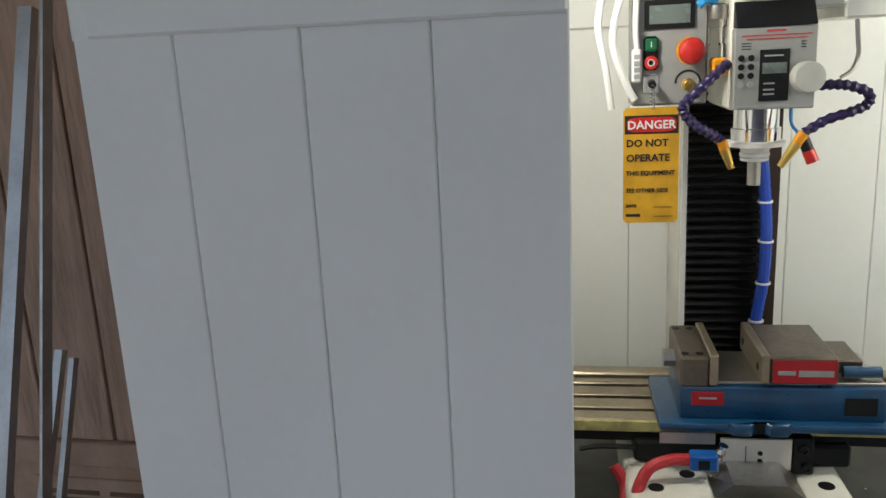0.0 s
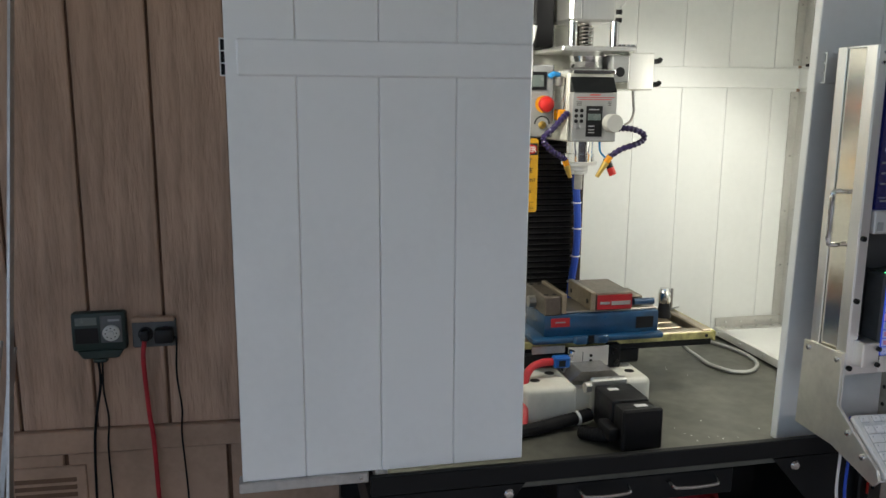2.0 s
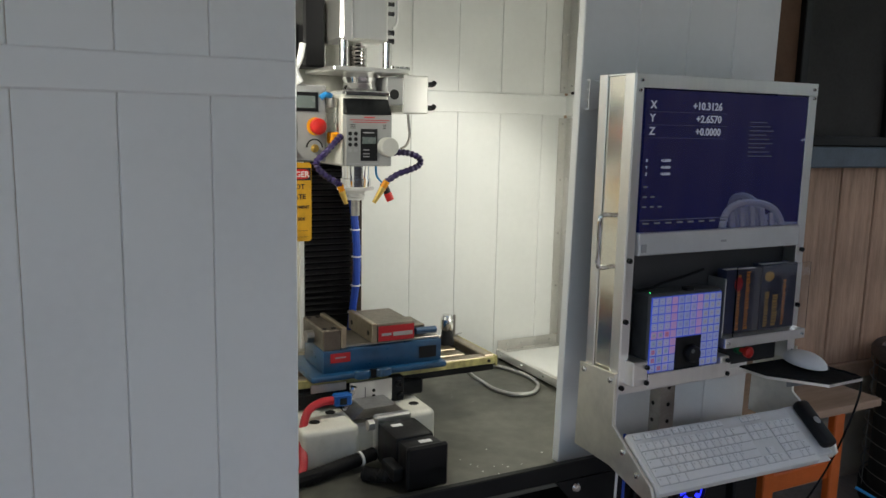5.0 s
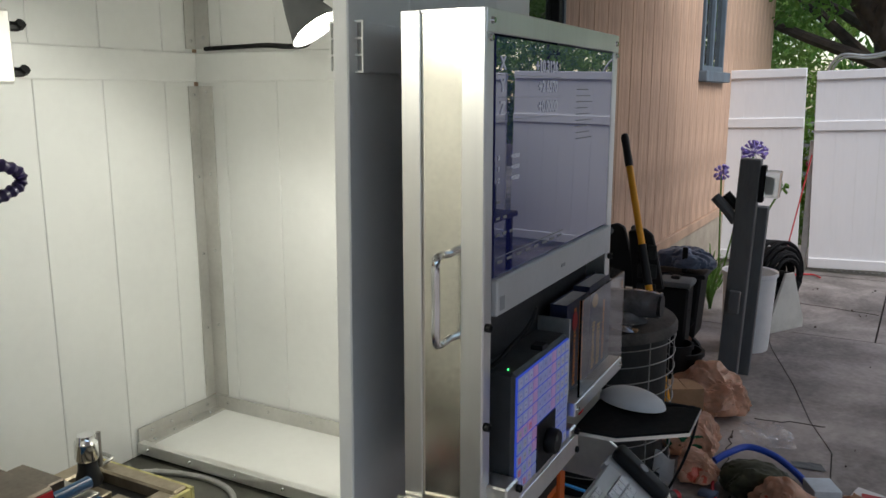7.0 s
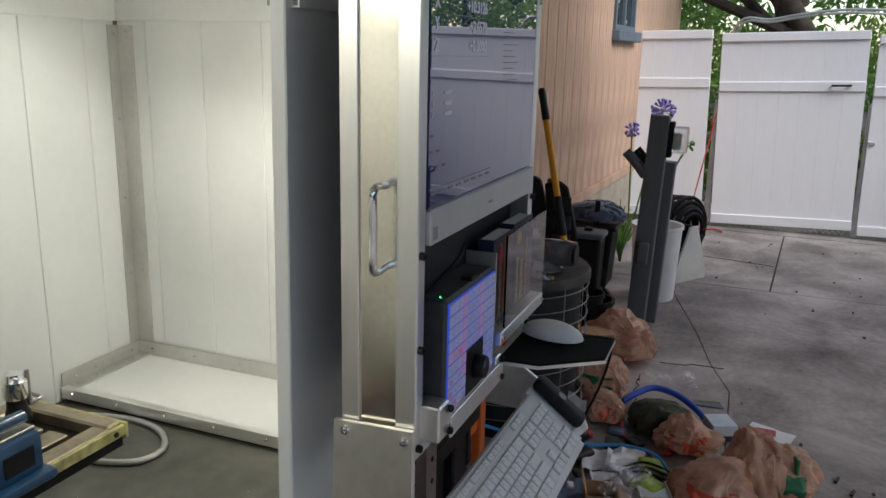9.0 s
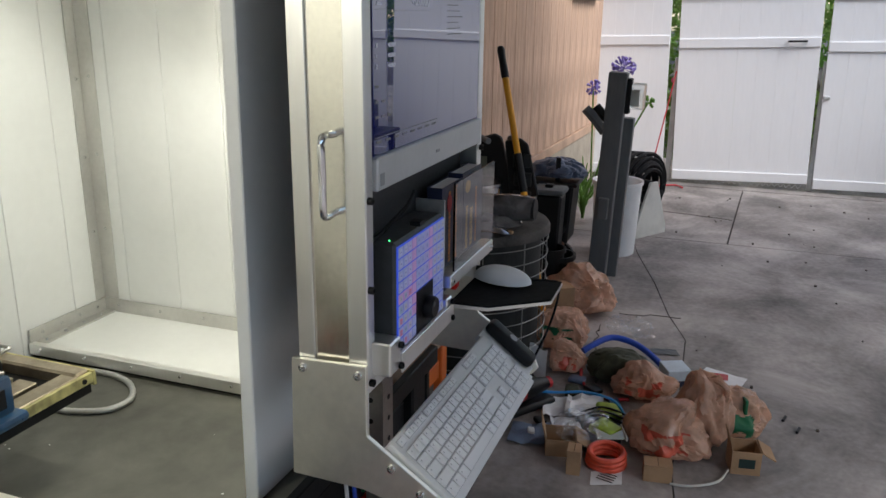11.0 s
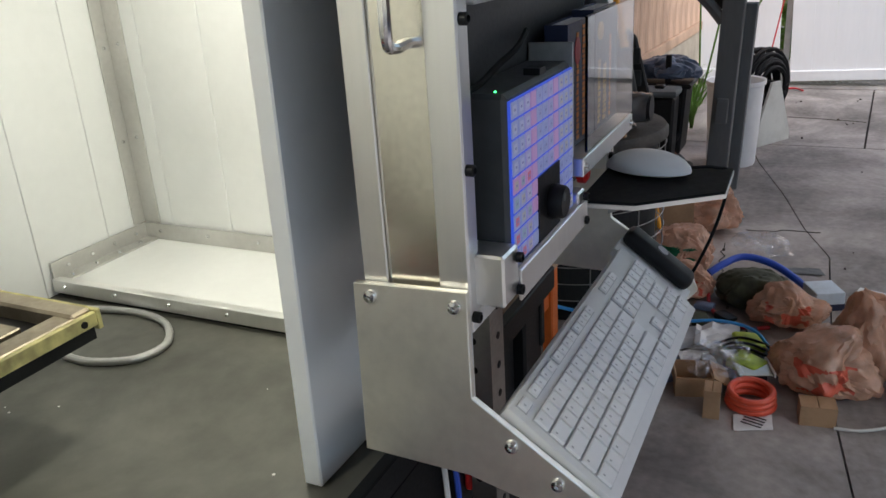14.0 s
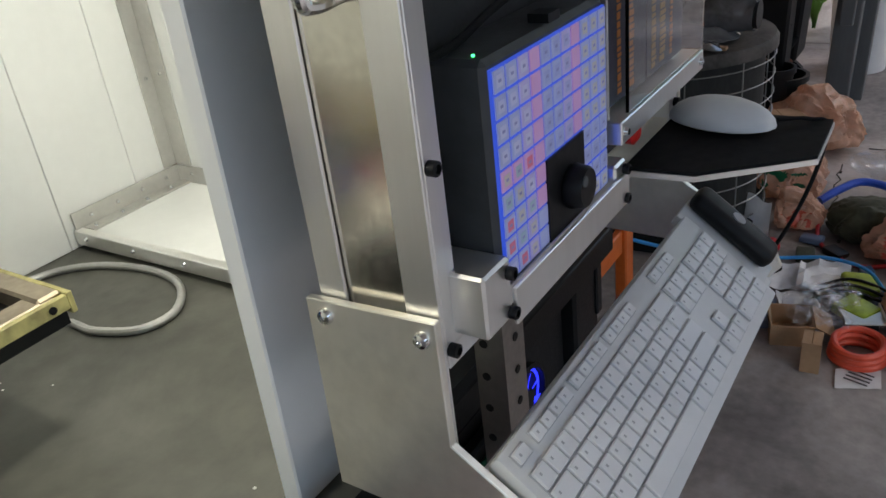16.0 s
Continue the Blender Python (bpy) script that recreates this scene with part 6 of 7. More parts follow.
for y, z in ((0.02, 0.115), (-0.11, 0.118)):
    bm = cyl((-0.03, y, z), (0.04, y + 0.05, z + 0.004), 0.013, seg=12)
    bmesh.ops.transform(bm, verts=bm.verts, matrix=CH)
    part("hinge_tube", bm, GREY_POST, seat, "grey hinge tube")
for x, y in ((3.24, 1.16), (3.26, 1.47), (3.30, 1.18), (3.32, 1.47)):
    part("leg", cyl((x, y, 0), (x - 0.01, y, 0.62), 0.011, seg=10), DARK, seat)
pot = thing("steel_pot", (3.12, 1.42, 0.0), "dented steel bucket behind the air conditioner", "bucket")
part("wall", turned([(0.115, 0.0), (0.125, 0.36), (0.130, 0.63), (0.135, 0.635), (0.135, 0.645), (0.124, 0.642), (0.118, 0.40)], (3.09, 1.36, 0), 40), CHROME, pot)
cad = thing("black_trolley", (3.9, 1.27, 0), "black plastic garden caddy full of tools", "caddy")
part("bin", prism([(1.09, 0.18), (1.31, 0.18), (1.33, 0.49), (1.07, 0.49)], "x", 3.86, 4.06, 0.012), DARK, cad)
part("rim", box(3.84, 4.08, 1.05, 1.35, 0.485, 0.505, bev=0.006), DARK, cad)
part("lid_knob", turned([(0.03, 0.505), (0.03, 0.525), (0.015, 0.535)], (3.9, 1.31, 0), 14), DARK, cad)
for y in (1.15, 1.38):
    part("wheel", turned([(0.09, 0), (0.09, 0.03)], (3.93, y, 0.09), 20, "x"), DARK, cad)
random.seed(12)
for k in range(7):
    x, y = random.uniform(3.5, 3.72), random.uniform(1.08, 1.40)
    z = random.uniform(0.12, 0.26)
    junk = thing("garden_pot", (x, y, 0), "dark dirty plant pot stacked by the wall", "pot", "pots by the wall")
    r = random.uniform(0.05, 0.09)
    part("pot", turned([(r * 0.7, 0), (r, z), (r * 1.1, z), (r * 1.1, z + 0.02), (r * 0.95, z + 0.02), (r * 0.9, z * 0.8)], (x, y, 0), 16), random.choice([DARK, BENCH, RUBBER]), junk)
for k in range(9):
    x, y = random.uniform(3.52, 3.76), random.uniform(1.04, 1.38)
    h = random.uniform(0.22, 0.46)
    single("garden_implement", tube(bmesh.new(), [(x, y, 0.0), (x + random.uniform(-0.05, 0.05), y + 0.04, h * 0.5), (x + random.uniform(0.0, 0.1), y + random.uniform(-0.06, 0.10), h)], random.uniform(0.008, 0.02), 8, 5), random.choice([DARK, RUBBER, BENCH, GREY_POST, BARK]), "dark garden implement stacked by the wall", "implement", "implements by the wall")
bin_ = thing("lidded_bin", (3.62, 1.14, 0), "dark grey lidded plastic bin by the wall", "bin")
part("body", prism([(1.085, 0.0), (1.19, 0.0), (1.205, 0.50), (1.07, 0.50)], "x", 3.56, 3.68, 0.01), DARK, bin_)
part("lid", box(3.55, 3.69, 1.06, 1.215, 0.50, 0.53, bev=0.012, seg=2), GREY_POST, bin_, "grey lid")
part("knob", box(3.60, 3.64, 1.12, 1.16, 0.53, 0.545, bev=0.005), DARK, bin_)
terra = thing("clay_pot", (3.78, 1.20, 0), "small rust-red clay pot on the ground", "pot")
part("pot", turned([(0.055, 0), (0.075, 0.17), (0.082, 0.17), (0.082, 0.2), (0.07, 0.2)], (3.80, 1.17, 0), 20), mat("terracotta", (0.20, 0.085, 0.05), 0.8, var=0.15), terra)
bb = thing("blue_bag", (4.0, 1.2, 0.53), "blue-grey plastic bag on the caddy", "bag")
part("bag", sack((3.96, 1.17, 0.5055), 0.09, 0.125, 0.062, 5, 0.075, False), BLUEGREY_BAG, bb)
part("tie", box(3.862, 3.872, 1.14, 1.165, 0.506, 0.63, bev=0.004), DARK, bb, "black upright handle")

# ---- grey power post, bucket, hose reel ----
post = thing("power_post", (3.97, 0.96, 0), "grey painted post with outdoor socket box", "post")
part("shaft", box(3.93, 4.01, 0.915, 1.005, 0, 1.055, bev=0.004), GREY_POST, post)
part("socket_box", box(3.945, 4.0, 0.890, 0.9145, 0.86, 1.03, bev=0.004), BENCH, post, "black socket box")
part("socket_cover", box(3.93, 3.99, 0.822, 0.888, 0.885, 1.01, bev=0.006), glass("cloudy_cover", (0.8, 0.85, 0.85), 0.35, 1.3), post, "cloudy clear cover")
part("cover_core", box(3.95, 3.98, 0.85, 0.885, 0.90, 0.98, bev=0.003), PUTTY, post)
part("lower_box", box(3.90, 3.929, 0.935, 0.985, 0.33, 0.44, bev=0.004), GREY_POST, post, "grey lower socket")
part("second_post", box(4.02, 4.09, 0.87, 0.945, 0, 0.83, bev=0.004), GREY_POST, post, "shorter grey post")
part("arm", tube(bmesh.new(), [(3.96, 1.0, 0.76), (3.95, 1.05, 0.82), (3.94, 1.10, 0.87)], 0.024, 10, 4), GREY_POST, post, "angled grey arm")
part("arm", tube(bmesh.new(), [(4.0, 1.0, 0.82), (4.0, 1.03, 0.85), (4.0, 1.06, 0.88)], 0.022, 10, 4), DARK, post)
post.location.x -= 0.03
post.location.y -= 0.025
post.rotation_euler = (radians(2.2), 0, 0)
buck = thing("white_bucket", (4.46, 0.925, 0), "white plastic bucket with dirty foot", "bucket")
part("wall", turned([(0.115, 0.0), (0.118, 0.01), (0.135, 0.40), (0.143, 0.405), (0.143, 0.425), (0.132, 0.42), (0.115, 0.05)], (4.46, 0.925, 0), 32), WHITE, buck)
reel = thing("hose_reel", (4.95, 0.85, 0), "garden hose reel with black hose on a grey stand", "hose reel")
for y in (0.74, 0.98):
    part("stand", prism([(4.80, 0.0), (5.10, 0.0), (5.10, 0.05), (4.985, 0.34), (4.915, 0.34), (4.80, 0.06)], "y", y, y + 0.016, 0.003), PUTTY, reel, "grey plastic stand")
part("axle", cyl((4.95, 0.75, 0.31), (4.95, 0.98, 0.31), 0.035), DARK, reel)
for k in range(18):
    r = 0.105 + 0.022 * (k % 5) + 0.006 * math.sin(k * 2.1)
    y = 0.765 + 0.0115 * k
    part("hose_turn", tube(bmesh.new(), [(4.95 + r * math.cos(a), y, 0.31 + r * math.sin(a)) for a in (i * math.pi / 10 for i in range(21))], 0.012, 6, 1), RUBBER, reel, "coiled black garden hose")
reel.rotation_euler = (0, 0, radians(-32))
single("red_pole", cyl((6.45, 0.93, 0.04), (6.62, 0.80, 0.90), 0.005, seg=8), RED_RUB, "thin red pole leaning at the gate", "pole")
single("red_hose", tube(bmesh.new(), [(6.3, 0.95, 0.012), (6.45, 0.82, 0.012), (6.5, 0.72, 0.012), (6.42, 0.66, 0.012)], 0.007, 8), RED_RUB, "short red hose on the ground", "hose")

# ---- plants ----
def blades(bm, x, y, z, n, h, seed, spread=0.25):
    rnd = random.Random(seed)
    for k in range(n):
        a = rnd.uniform(0, 2 * math.pi)
        r, hh, w = rnd.uniform(0.3, 1) * spread, h * rnd.uniform(0.6, 1.1), 0.009
        d = Vector((math.cos(a), math.sin(a), 0))
        s = Vector((-d.y, d.x, 0)) * w
        prev = None
        for i in range(5):
            t = i / 4
            p = Vector((x, y, z)) + d * r * t ** 1.6 + Vector((0, 0, hh * (t - 0.45 * t ** 3)))
            ww = s * (1 - t * 0.9)
            cur = (bm.verts.new(p - ww), bm.verts.new(p + ww))
            if prev:
                bm.faces.new((prev[0], prev[1], cur[1], cur[0]))
            prev = cur
    return bm


def flower_head(bm, c, r, n, seed):
    rnd = random.Random(seed)
    for k in range(n):
        d = Vector((rnd.gauss(0, 1), rnd.gauss(0, 1), rnd.gauss(0.35, 0.8))).normalized()
        p = Vector(c) + d * r * rnd.uniform(0.75, 1.0)
        tube(bm, [Vector(c), p], 0.0012, 4, 1)
        C(bm, p - d * 0.016, p + d * 0.012, 0.003, 0.011, 6)
    return bm


aga = thing("agapanthus", (5.4, 1.2, 0.0), "agapanthus plant with purple flower heads", "plant")
part("leaves", blades(blades(bmesh.new(), 5.35, 1.27, 0.05, 46, 0.52, 1), 5.1, 1.22, 0.02, 34, 0.46, 2), LEAF, aga, "long green leaves")
for (tx, ty, tz), r, n, s, m_ in (((5.4, 1.06, 0.98), 0.075, 60, 1, PURPLE_PETAL), ((5.4, 1.25, 0.85), 0.045, 24, 2, PURPLE_PETAL), ((5.4, 0.885, 0.765), 0.04, 18, 3, LEAF)):
    part("stem", tube(bmesh.new(), [(5.38, 1.22, 0.1), (5.39, (ty + 1.22) / 2, tz * 0.55), (tx, ty, tz)], 0.006, 6), LEAF, aga)
    part("flower", flower_head(bmesh.new(), (tx, ty, tz), r, n, s), m_, aga, "purple flower head" if s < 3 else "faded green seed head")


def leaf_cloud(spots, n, size, seed):
    """Many small leaf quads gathered round the given spots (x, y, z, radius)."""
    rnd = np.random.RandomState(seed)
    weights = np.array([s[3] ** 2 for s in spots])
    pick = rnd.choice(len(spots), n, p=weights / weights.sum())
    S = np.array(spots)[pick]
    d = rnd.normal(size=(n, 3))
    d /= np.linalg.norm(d, axis=1)[:, None]
    c = S[:, :3] + d * (S[:, 3] * rnd.uniform(0.35, 1.0, n) ** 0.6)[:, None] * np.array((1, 1, 0.8))
    a = rnd.normal(size=(n, 3))
    a /= np.linalg.norm(a, axis=1)[:, None]
    b = np.cross(a, rnd.normal(size=(n, 3)))
    b /= np.linalg.norm(b, axis=1)[:, None]
    L = size * rnd.uniform(0.6, 1.3, n)[:, None]
    v = np.stack((c - a * L, c + b * L * 0.4, c + a * L, c - b * L * 0.4), 1).reshape(-1, 3)
    me = bpy.data.meshes.new("leaves")
    me.from_pydata(v.tolist(), [], np.arange(4 * n).reshape(n, 4).tolist())
    return me


def tree(name, x, y, h, spread, seed, leaves, material, label, lean=(0, 0), leaf=0.05):
    t = thing(name, (x, y, 0), label, "tree")
    rnd = random.Random(seed)
    top = Vector((x + lean[0], y + lean[1], h * 0.55))
    part("trunk", tube(bmesh.new(), [(x, y, -0.05), (x + lean[0] * 0.35, y + lean[1] * 0.3, h * 0.22), top], 0.15, 12, 6, taper=0.6), BARK, t)
    spots = []
    for k in range(9):
        a = k * 2.4 + rnd.uniform(-0.4, 0.4)
        r = spread * rnd.uniform(0.55, 1.0)
        rnd.uniform(0.0, 0.4)
        base = Vector((x, y, 0)).lerp(top, rnd.uniform(0.5, 1.0))
        tip = Vector((x + lean[0] + r * math.cos(a), y + lean[1] + r * math.sin(a), h * rnd.uniform(0.5, 0.98)))
        mid_ = base.lerp(tip, 0.5) + Vector((rnd.uniform(-0.3, 0.3), rnd.uniform(-0.3, 0.3), rnd.uniform(-0.1, 0.35)))
        part("limb", tube(bmesh.new(), [base, mid_, tip], 0.07, 8, 5, taper=0.25), BARK, t)
        for q in (0.45, 0.7, 0.9, 1.0):
            p = base.lerp(tip, q) + Vector((rnd.uniform(-0.5, 0.5), rnd.uniform(-0.5, 0.5), rnd.uniform(-0.3, 0.5)))
            spots.append((p.x, p.y, p.z, rnd.uniform(0.35, 0.75) * spread / 2.2))
    me = leaf_cloud(spots, leaves, leaf, seed)
    me.materials.append(material)
    cr = new("crown", me)
    adopt(cr, t)
    return t


tree("tree", 9.4, -0.6, 4.6, 2.6, 3, 16000, LEAF, "spreading garden tree with a dark crooked trunk behind the fence", lean=(-0.6, 1.4))
tree("tree", 12.5, 2.6, 5.0, 2.6, 7, 16000, LEAF_PALE, "pale green garden tree behind the fence", leaf=0.055)
tree("tree", 11.6, -3.2, 5.2, 2.8, 9, 16000, LEAF, "leafy garden tree behind the fence", leaf=0.055)
tree("tree", 15.5, 0.4, 6.0, 3.2, 15, 16000, LEAF_PALE, "tall garden tree behind the fence", leaf=0.07)
tree("tree", 14.5, -7.5, 6.0, 3.2, 19, 14000, LEAF, "tall garden tree behind the fence", leaf=0.07)
# trees added out of view, they cover bright sky in the monitor's reflection
for tx, ty, sd in ((1.5, -11.6, 41), (5.5, -12.0, 43), (9.5, -11.6, 45)):
    tree("tree", tx, ty, 5.5, 2.8, sd, 9000, LEAF, "leafy tree added behind the yard to block mirrored sky", leaf=0.09)
hedge = thing("hedge", (8.6, 0, 0), "dense green hedge behind the white fence", "hedge")
rh_ = random.Random(2)
me = leaf_cloud([(8.7 + rh_.uniform(-0.5, 0.6), -6 + k * 0.17, rh_.uniform(0.3, 1.75), rh_.uniform(0.3, 0.5)) for k in range(62)], 30000, 0.04, 21)
me.materials.append(LEAF_PALE)
adopt(new("leaves", me), hedge)
far = leaf_cloud([(24 + rh_.uniform(-2, 3), -26 + k * 0.55, rh_.uniform(0.5, 5.5), rh_.uniform(1.0, 1.9)) for k in range(110)], 42000, 0.16, 31)
far.materials.append(LEAF)
tagged(new("far_trees", far), "row of distant green trees", "trees", kind="stuff")
rose = thing("rose_bush", (6.95, 0.80, 0), "pink flowering bush seen through the gate gap", "bush")
me = leaf_cloud([(7.0, 0.80, 0.25 + k * 0.16, 0.16) for k in range(6)], 900, 0.035, 5)
me.materials.append(LEAF)
adopt(new("leaves", me), rose)
for k, z in enumerate((0.82, 0.95, 1.08)):
    part("bloom", flower_head(bmesh.new(), (6.86, 0.805 - 0.012 * k, z), 0.035, 14, 50 + k), PINK_PETAL if k != 2 else PAPER, rose)
arbor = thing("garden_arbor", (7.6, -0.2, 0), "arched thin metal garden arbour with string bulbs behind the gate", "arbour")
for dx in (0.0, 0.55):
    part("arch", tube(bmesh.new(), [(7.6 + dx, 0.85, 0), (7.6 + dx, 0.80, 1.50), (7.6 + dx, 0.45, 1.66), (7.6 + dx, -0.2, 1.74), (7.6 + dx, -0.85, 1.66), (7.6 + dx, -1.2, 1.50), (7.6 + dx, -1.25, 0)], 0.012, 8), ALU_DULL, arbor)
for y, z in ((0.62, 1.60), (0.1, 1.71), (-0.5, 1.715), (-1.0, 1.60)):
    part("rung", cyl((7.6, y, z), (8.15, y, z), 0.008, seg=8), ALU_DULL, arbor)

# ---- bags, boxes and packaging on the ground ----
def bag(at, sx, sy, sz, seed, label, red=False, green=False, handles=False, amount=0.04):
    b = thing("shopping_bag", at, label, "bag", "bags on the ground")
    part("film", sack((at[0], at[1], 0.0), sx, sy, sz, seed, amount), BAG, b)
    rnd = random.Random(seed)
    if handles:
        for dx in (-0.3, 0.3):
            part("handle", tube(bmesh.new(), [(at[0] - 0.02, at[1] + dx * sy - 0.03, sz * 1.35), (at[0] - 0.03, at[1] + dx * sy - 0.035, sz * 1.75), (at[0] - 0.02, at[1] + dx * sy + 0.0, sz * 1.95), (at[0] - 0.01, at[1] + dx * sy + 0.03, sz * 1.75), (at[0], at[1] + dx * sy + 0.03, sz * 1.3)], 0.010, 7), BAG, b)
    for flag, m_ in ((red, BAG_RED), (green, GREEN)):
        if flag:
            src = sack((at[0], at[1], 0.0), sx * 1.012, sy * 1.012, sz * 1.01, seed, amount)
            keep = []
            for f in src.faces:
                c = f.calc_center_median()
                q = noise.noise(Vector((c.x * 14, c.y * 30, c.z * 42)) + Vector((seed, 0, 0)))
                if not (c.x < at[0] - 0.1 * sx and abs(c.y - at[1]) < 0.62 * sy and 0.5 * sz < c.z < 1.35 * sz and q > -0.05):
                    keep.append(f)
            bmesh.ops.delete(src, geom=keep, context="FACES")
            if len(src.faces):
                part("print", src, m_, b, "printed lettering blotches")
            else:
                src.free()
    return b


bag((3.42, 0.93, 0), 0.13, 0.14, 0.10, 1, "crumpled tan plastic shopping bag by the post", handles=True, amount=0.08)
bag((2.98, 0.93, 0), 0.09, 0.10, 0.082, 2, "crumpled tan plastic bag with green print", green=True, amount=0.08)
bag((2.76, 0.855, 0), 0.058, 0.065, 0.055, 3, "small crumpled tan plastic bag", red=True, amount=0.09)
bag((2.645, 0.555, 0), 0.072, 0.098, 0.058, 4, "tied tan plastic bag with red print", red=True, amount=0.08)
bag((2.285, 0.45, 0), 0.105, 0.118, 0.08, 6, "tan plastic shopping bag with large red print", red=True, amount=0.075)
bag((2.40, 0.345, 0), 0.07, 0.08, 0.115, 8, "upright tan plastic bag with looped handles", handles=True, amount=0.08)
bag((2.50, 0.255, 0), 0.10, 0.10, 0.075, 10, "open tan plastic bag with green printed packet", green=True, amount=0.08)
olv = thing("olive_pouch", (2.76, 0.66, 0), "dark olive cloth pouch on the ground", "pouch")
part("cloth", sack((2.76, 0.66, 0.0), 0.088, 0.118, 0.068, 12, 0.05, False), OLIVE, olv)
single("blue_hose", tube(bmesh.new(), [(2.90, 0.82, 0.03), (2.945, 0.78, 0.05), (3.01, 0.72, 0.06), (3.0, 0.63, 0.05), (2.93, 0.545, 0.03), (2.85, 0.49, 0.014)], 0.0125, 10), BLUE_TUBE, "short bright blue hose on the concrete", "hose")
single("dark_red_cord", tube(bmesh.new(), [(2.74, 0.80, 0.03), (2.66, 0.78, 0.012), (2.59, 0.72, 0.008), (2.56, 0.66, 0.008), (2.58, 0.60, 0.01)], 0.006, 8), RED_LABEL, "dark red cord beside the pouch", "cord")


def carton(x, y, w, d, h, turn, label, flap=False, mark=False):
    c = thing("cardboard_box", (x, y, 0), label, "box", "boxes on the ground")
    t = 0.003
    m = Matrix.Translation((x, y, 0)) @ Matrix.Rotation(radians(turn), 4, "Z")
    pieces = [("bottom", box(-w / 2, w / 2, -d / 2, d / 2, 0, t)),
              ("side", box(-w / 2, w / 2, -d / 2, -d / 2 + t, t, h)), ("side", box(-w / 2, w / 2, d / 2 - t, d / 2, t, h)),
              ("side", box(-w / 2, -w / 2 + t, -d / 2 + t, d / 2 - t, t, h)), ("side", box(w / 2 - t, w / 2, -d / 2 + t, d / 2 - t, t, h))]
    if not flap:
        pieces += [("flap", box(-w / 2, w / 2, -d / 2, -0.001, h, h + t)), ("flap", box(-w / 2, w / 2, 0.001, d / 2, h, h + t))]
    for nm, bm in pieces:
        bmesh.ops.transform(bm, verts=bm.verts, matrix=m)
        part(nm, bm, CARD, c)
    if flap:
        for s, a in ((1, -60), (-1, 40)):
            f = box(-w / 2, w / 2, 0, d * 0.55, 0, t)
            bmesh.ops.transform(f, verts=f.verts, matrix=m @ Matrix.Translation((0, s * d / 2, h)) @ Matrix.Rotation(radians(0 if s > 0 else 180), 4, "Z") @ Matrix.Rotation(radians(75 if s > 0 else -30), 4, "X"))
            part("flap", f, CARD, c)
    if mark:
        f = box(-w / 2 - 0.001, -w / 2, -d * 0.3, d * 0.25, h * 0.3, h * 0.7)
        bmesh.ops.transform(f, verts=f.verts, matrix=m)
        part("label", f, GREEN_DARK, c, "dark green label")
    return c


carton(2.18, 0.765, 0.10, 0.095, 0.055, 15, "small open brown cardboard box", flap=True)
carton(2.07, 0.70, 0.055, 0.04, 0.075, 5, "narrow brown cardboard box")
carton(2.12, 0.46, 0.055, 0.082, 0.05, 8, "small closed brown cardboard box")
carton(2.27, 0.22, 0.085, 0.085, 0.075, 10, "open brown cardboard box with green label", flap=True, mark=True)
carton(3.28, 1.02, 0.12, 0.14, 0.16, 30, "plain brown carton between the bags")
coil = thing("orange_tube_coil", (2.13, 0.615, 0), "coil of orange tubing in clear wrap", "tubing")
for k in range(3):
    part("turn", tube(bmesh.new(), [(2.135 + (0.052 + 0.003 * k) * math.cos(a), 0.613 + (0.055 - 0.002 * k) * math.sin(a), 0.012 + 0.016 * k) for a in (i * math.pi / 8 for i in range(17))], 0.009, 8, 2), mat("orange_tube", (0.62, 0.075, 0.035), 0.4), coil)


def sheet(name, pts, z, material, label, category, wave=0.004):
    """A loose sheet of paper or film lying slightly bent."""
    bm = bmesh.new()
    n = 8
    p = [Vector((*q, 0)) for q in pts]
    grid = [[bm.verts.new(p[0].lerp(p[1], i / n).lerp(p[3].lerp(p[2], i / n), j / n) + Vector((0, 0, z + wave * (1 + noise.noise(Vector((i * 0.5, j * 0.5, len(name) + pts[0][0] * 9))))))) for i in range(n + 1)] for j in range(n + 1)]
    for j in range(n):
        for i in range(n):
            bm.faces.new((grid[j][i], grid[j][i + 1], grid[j + 1][i + 1], grid[j + 1][i]))
    low = [[bm.verts.new(v.co - Vector((0, 0, 0.0008))) for v in row] for row in grid]
    for j in range(n):
        for i in range(n):
            bm.faces.new((low[j][i], low[j + 1][i], low[j + 1][i + 1], low[j][i + 1]))
    return single(name, bm, material, label, category)


sheet("leaflet", [(2.005, 0.639), (2.075, 0.648), (2.105, 0.560), (2.038, 0.552)], 0.001, PAPER, "white printed leaflet on the concrete", "paper", 0.003)
for k in range(4):
    single("leaflet_print", spun(box(2.035 + 0.013 * k, 2.039 + 0.013 * k, 0.575, 0.625, 0.0075, 0.0082), (2.05, 0.60, 0), -14), INK, "black printed line on the leaflet", "print", "lines on the leaflet")
sheet("paper_sheet", [(2.35, 0.86), (2.48, 0.885), (2.51, 0.79), (2.38, 0.76)], 0.004, PAPER, "white instruction sheet on the concrete", "paper", 0.012)
sheet("paper_sheet", [(2.34, 0.785), (2.49, 0.80), (2.52, 0.68), (2.38, 0.665)], 0.016, PAPER, "white folded instruction sheet", "paper", 0.022)
sheet("paper_sheet", [(2.25, 0.80), (2.33, 0.83), (2.36, 0.73), (2.28, 0.715)], 0.006, PAPER, "white torn paper among the packets", "paper", 0.016)
stand = bmesh.new()
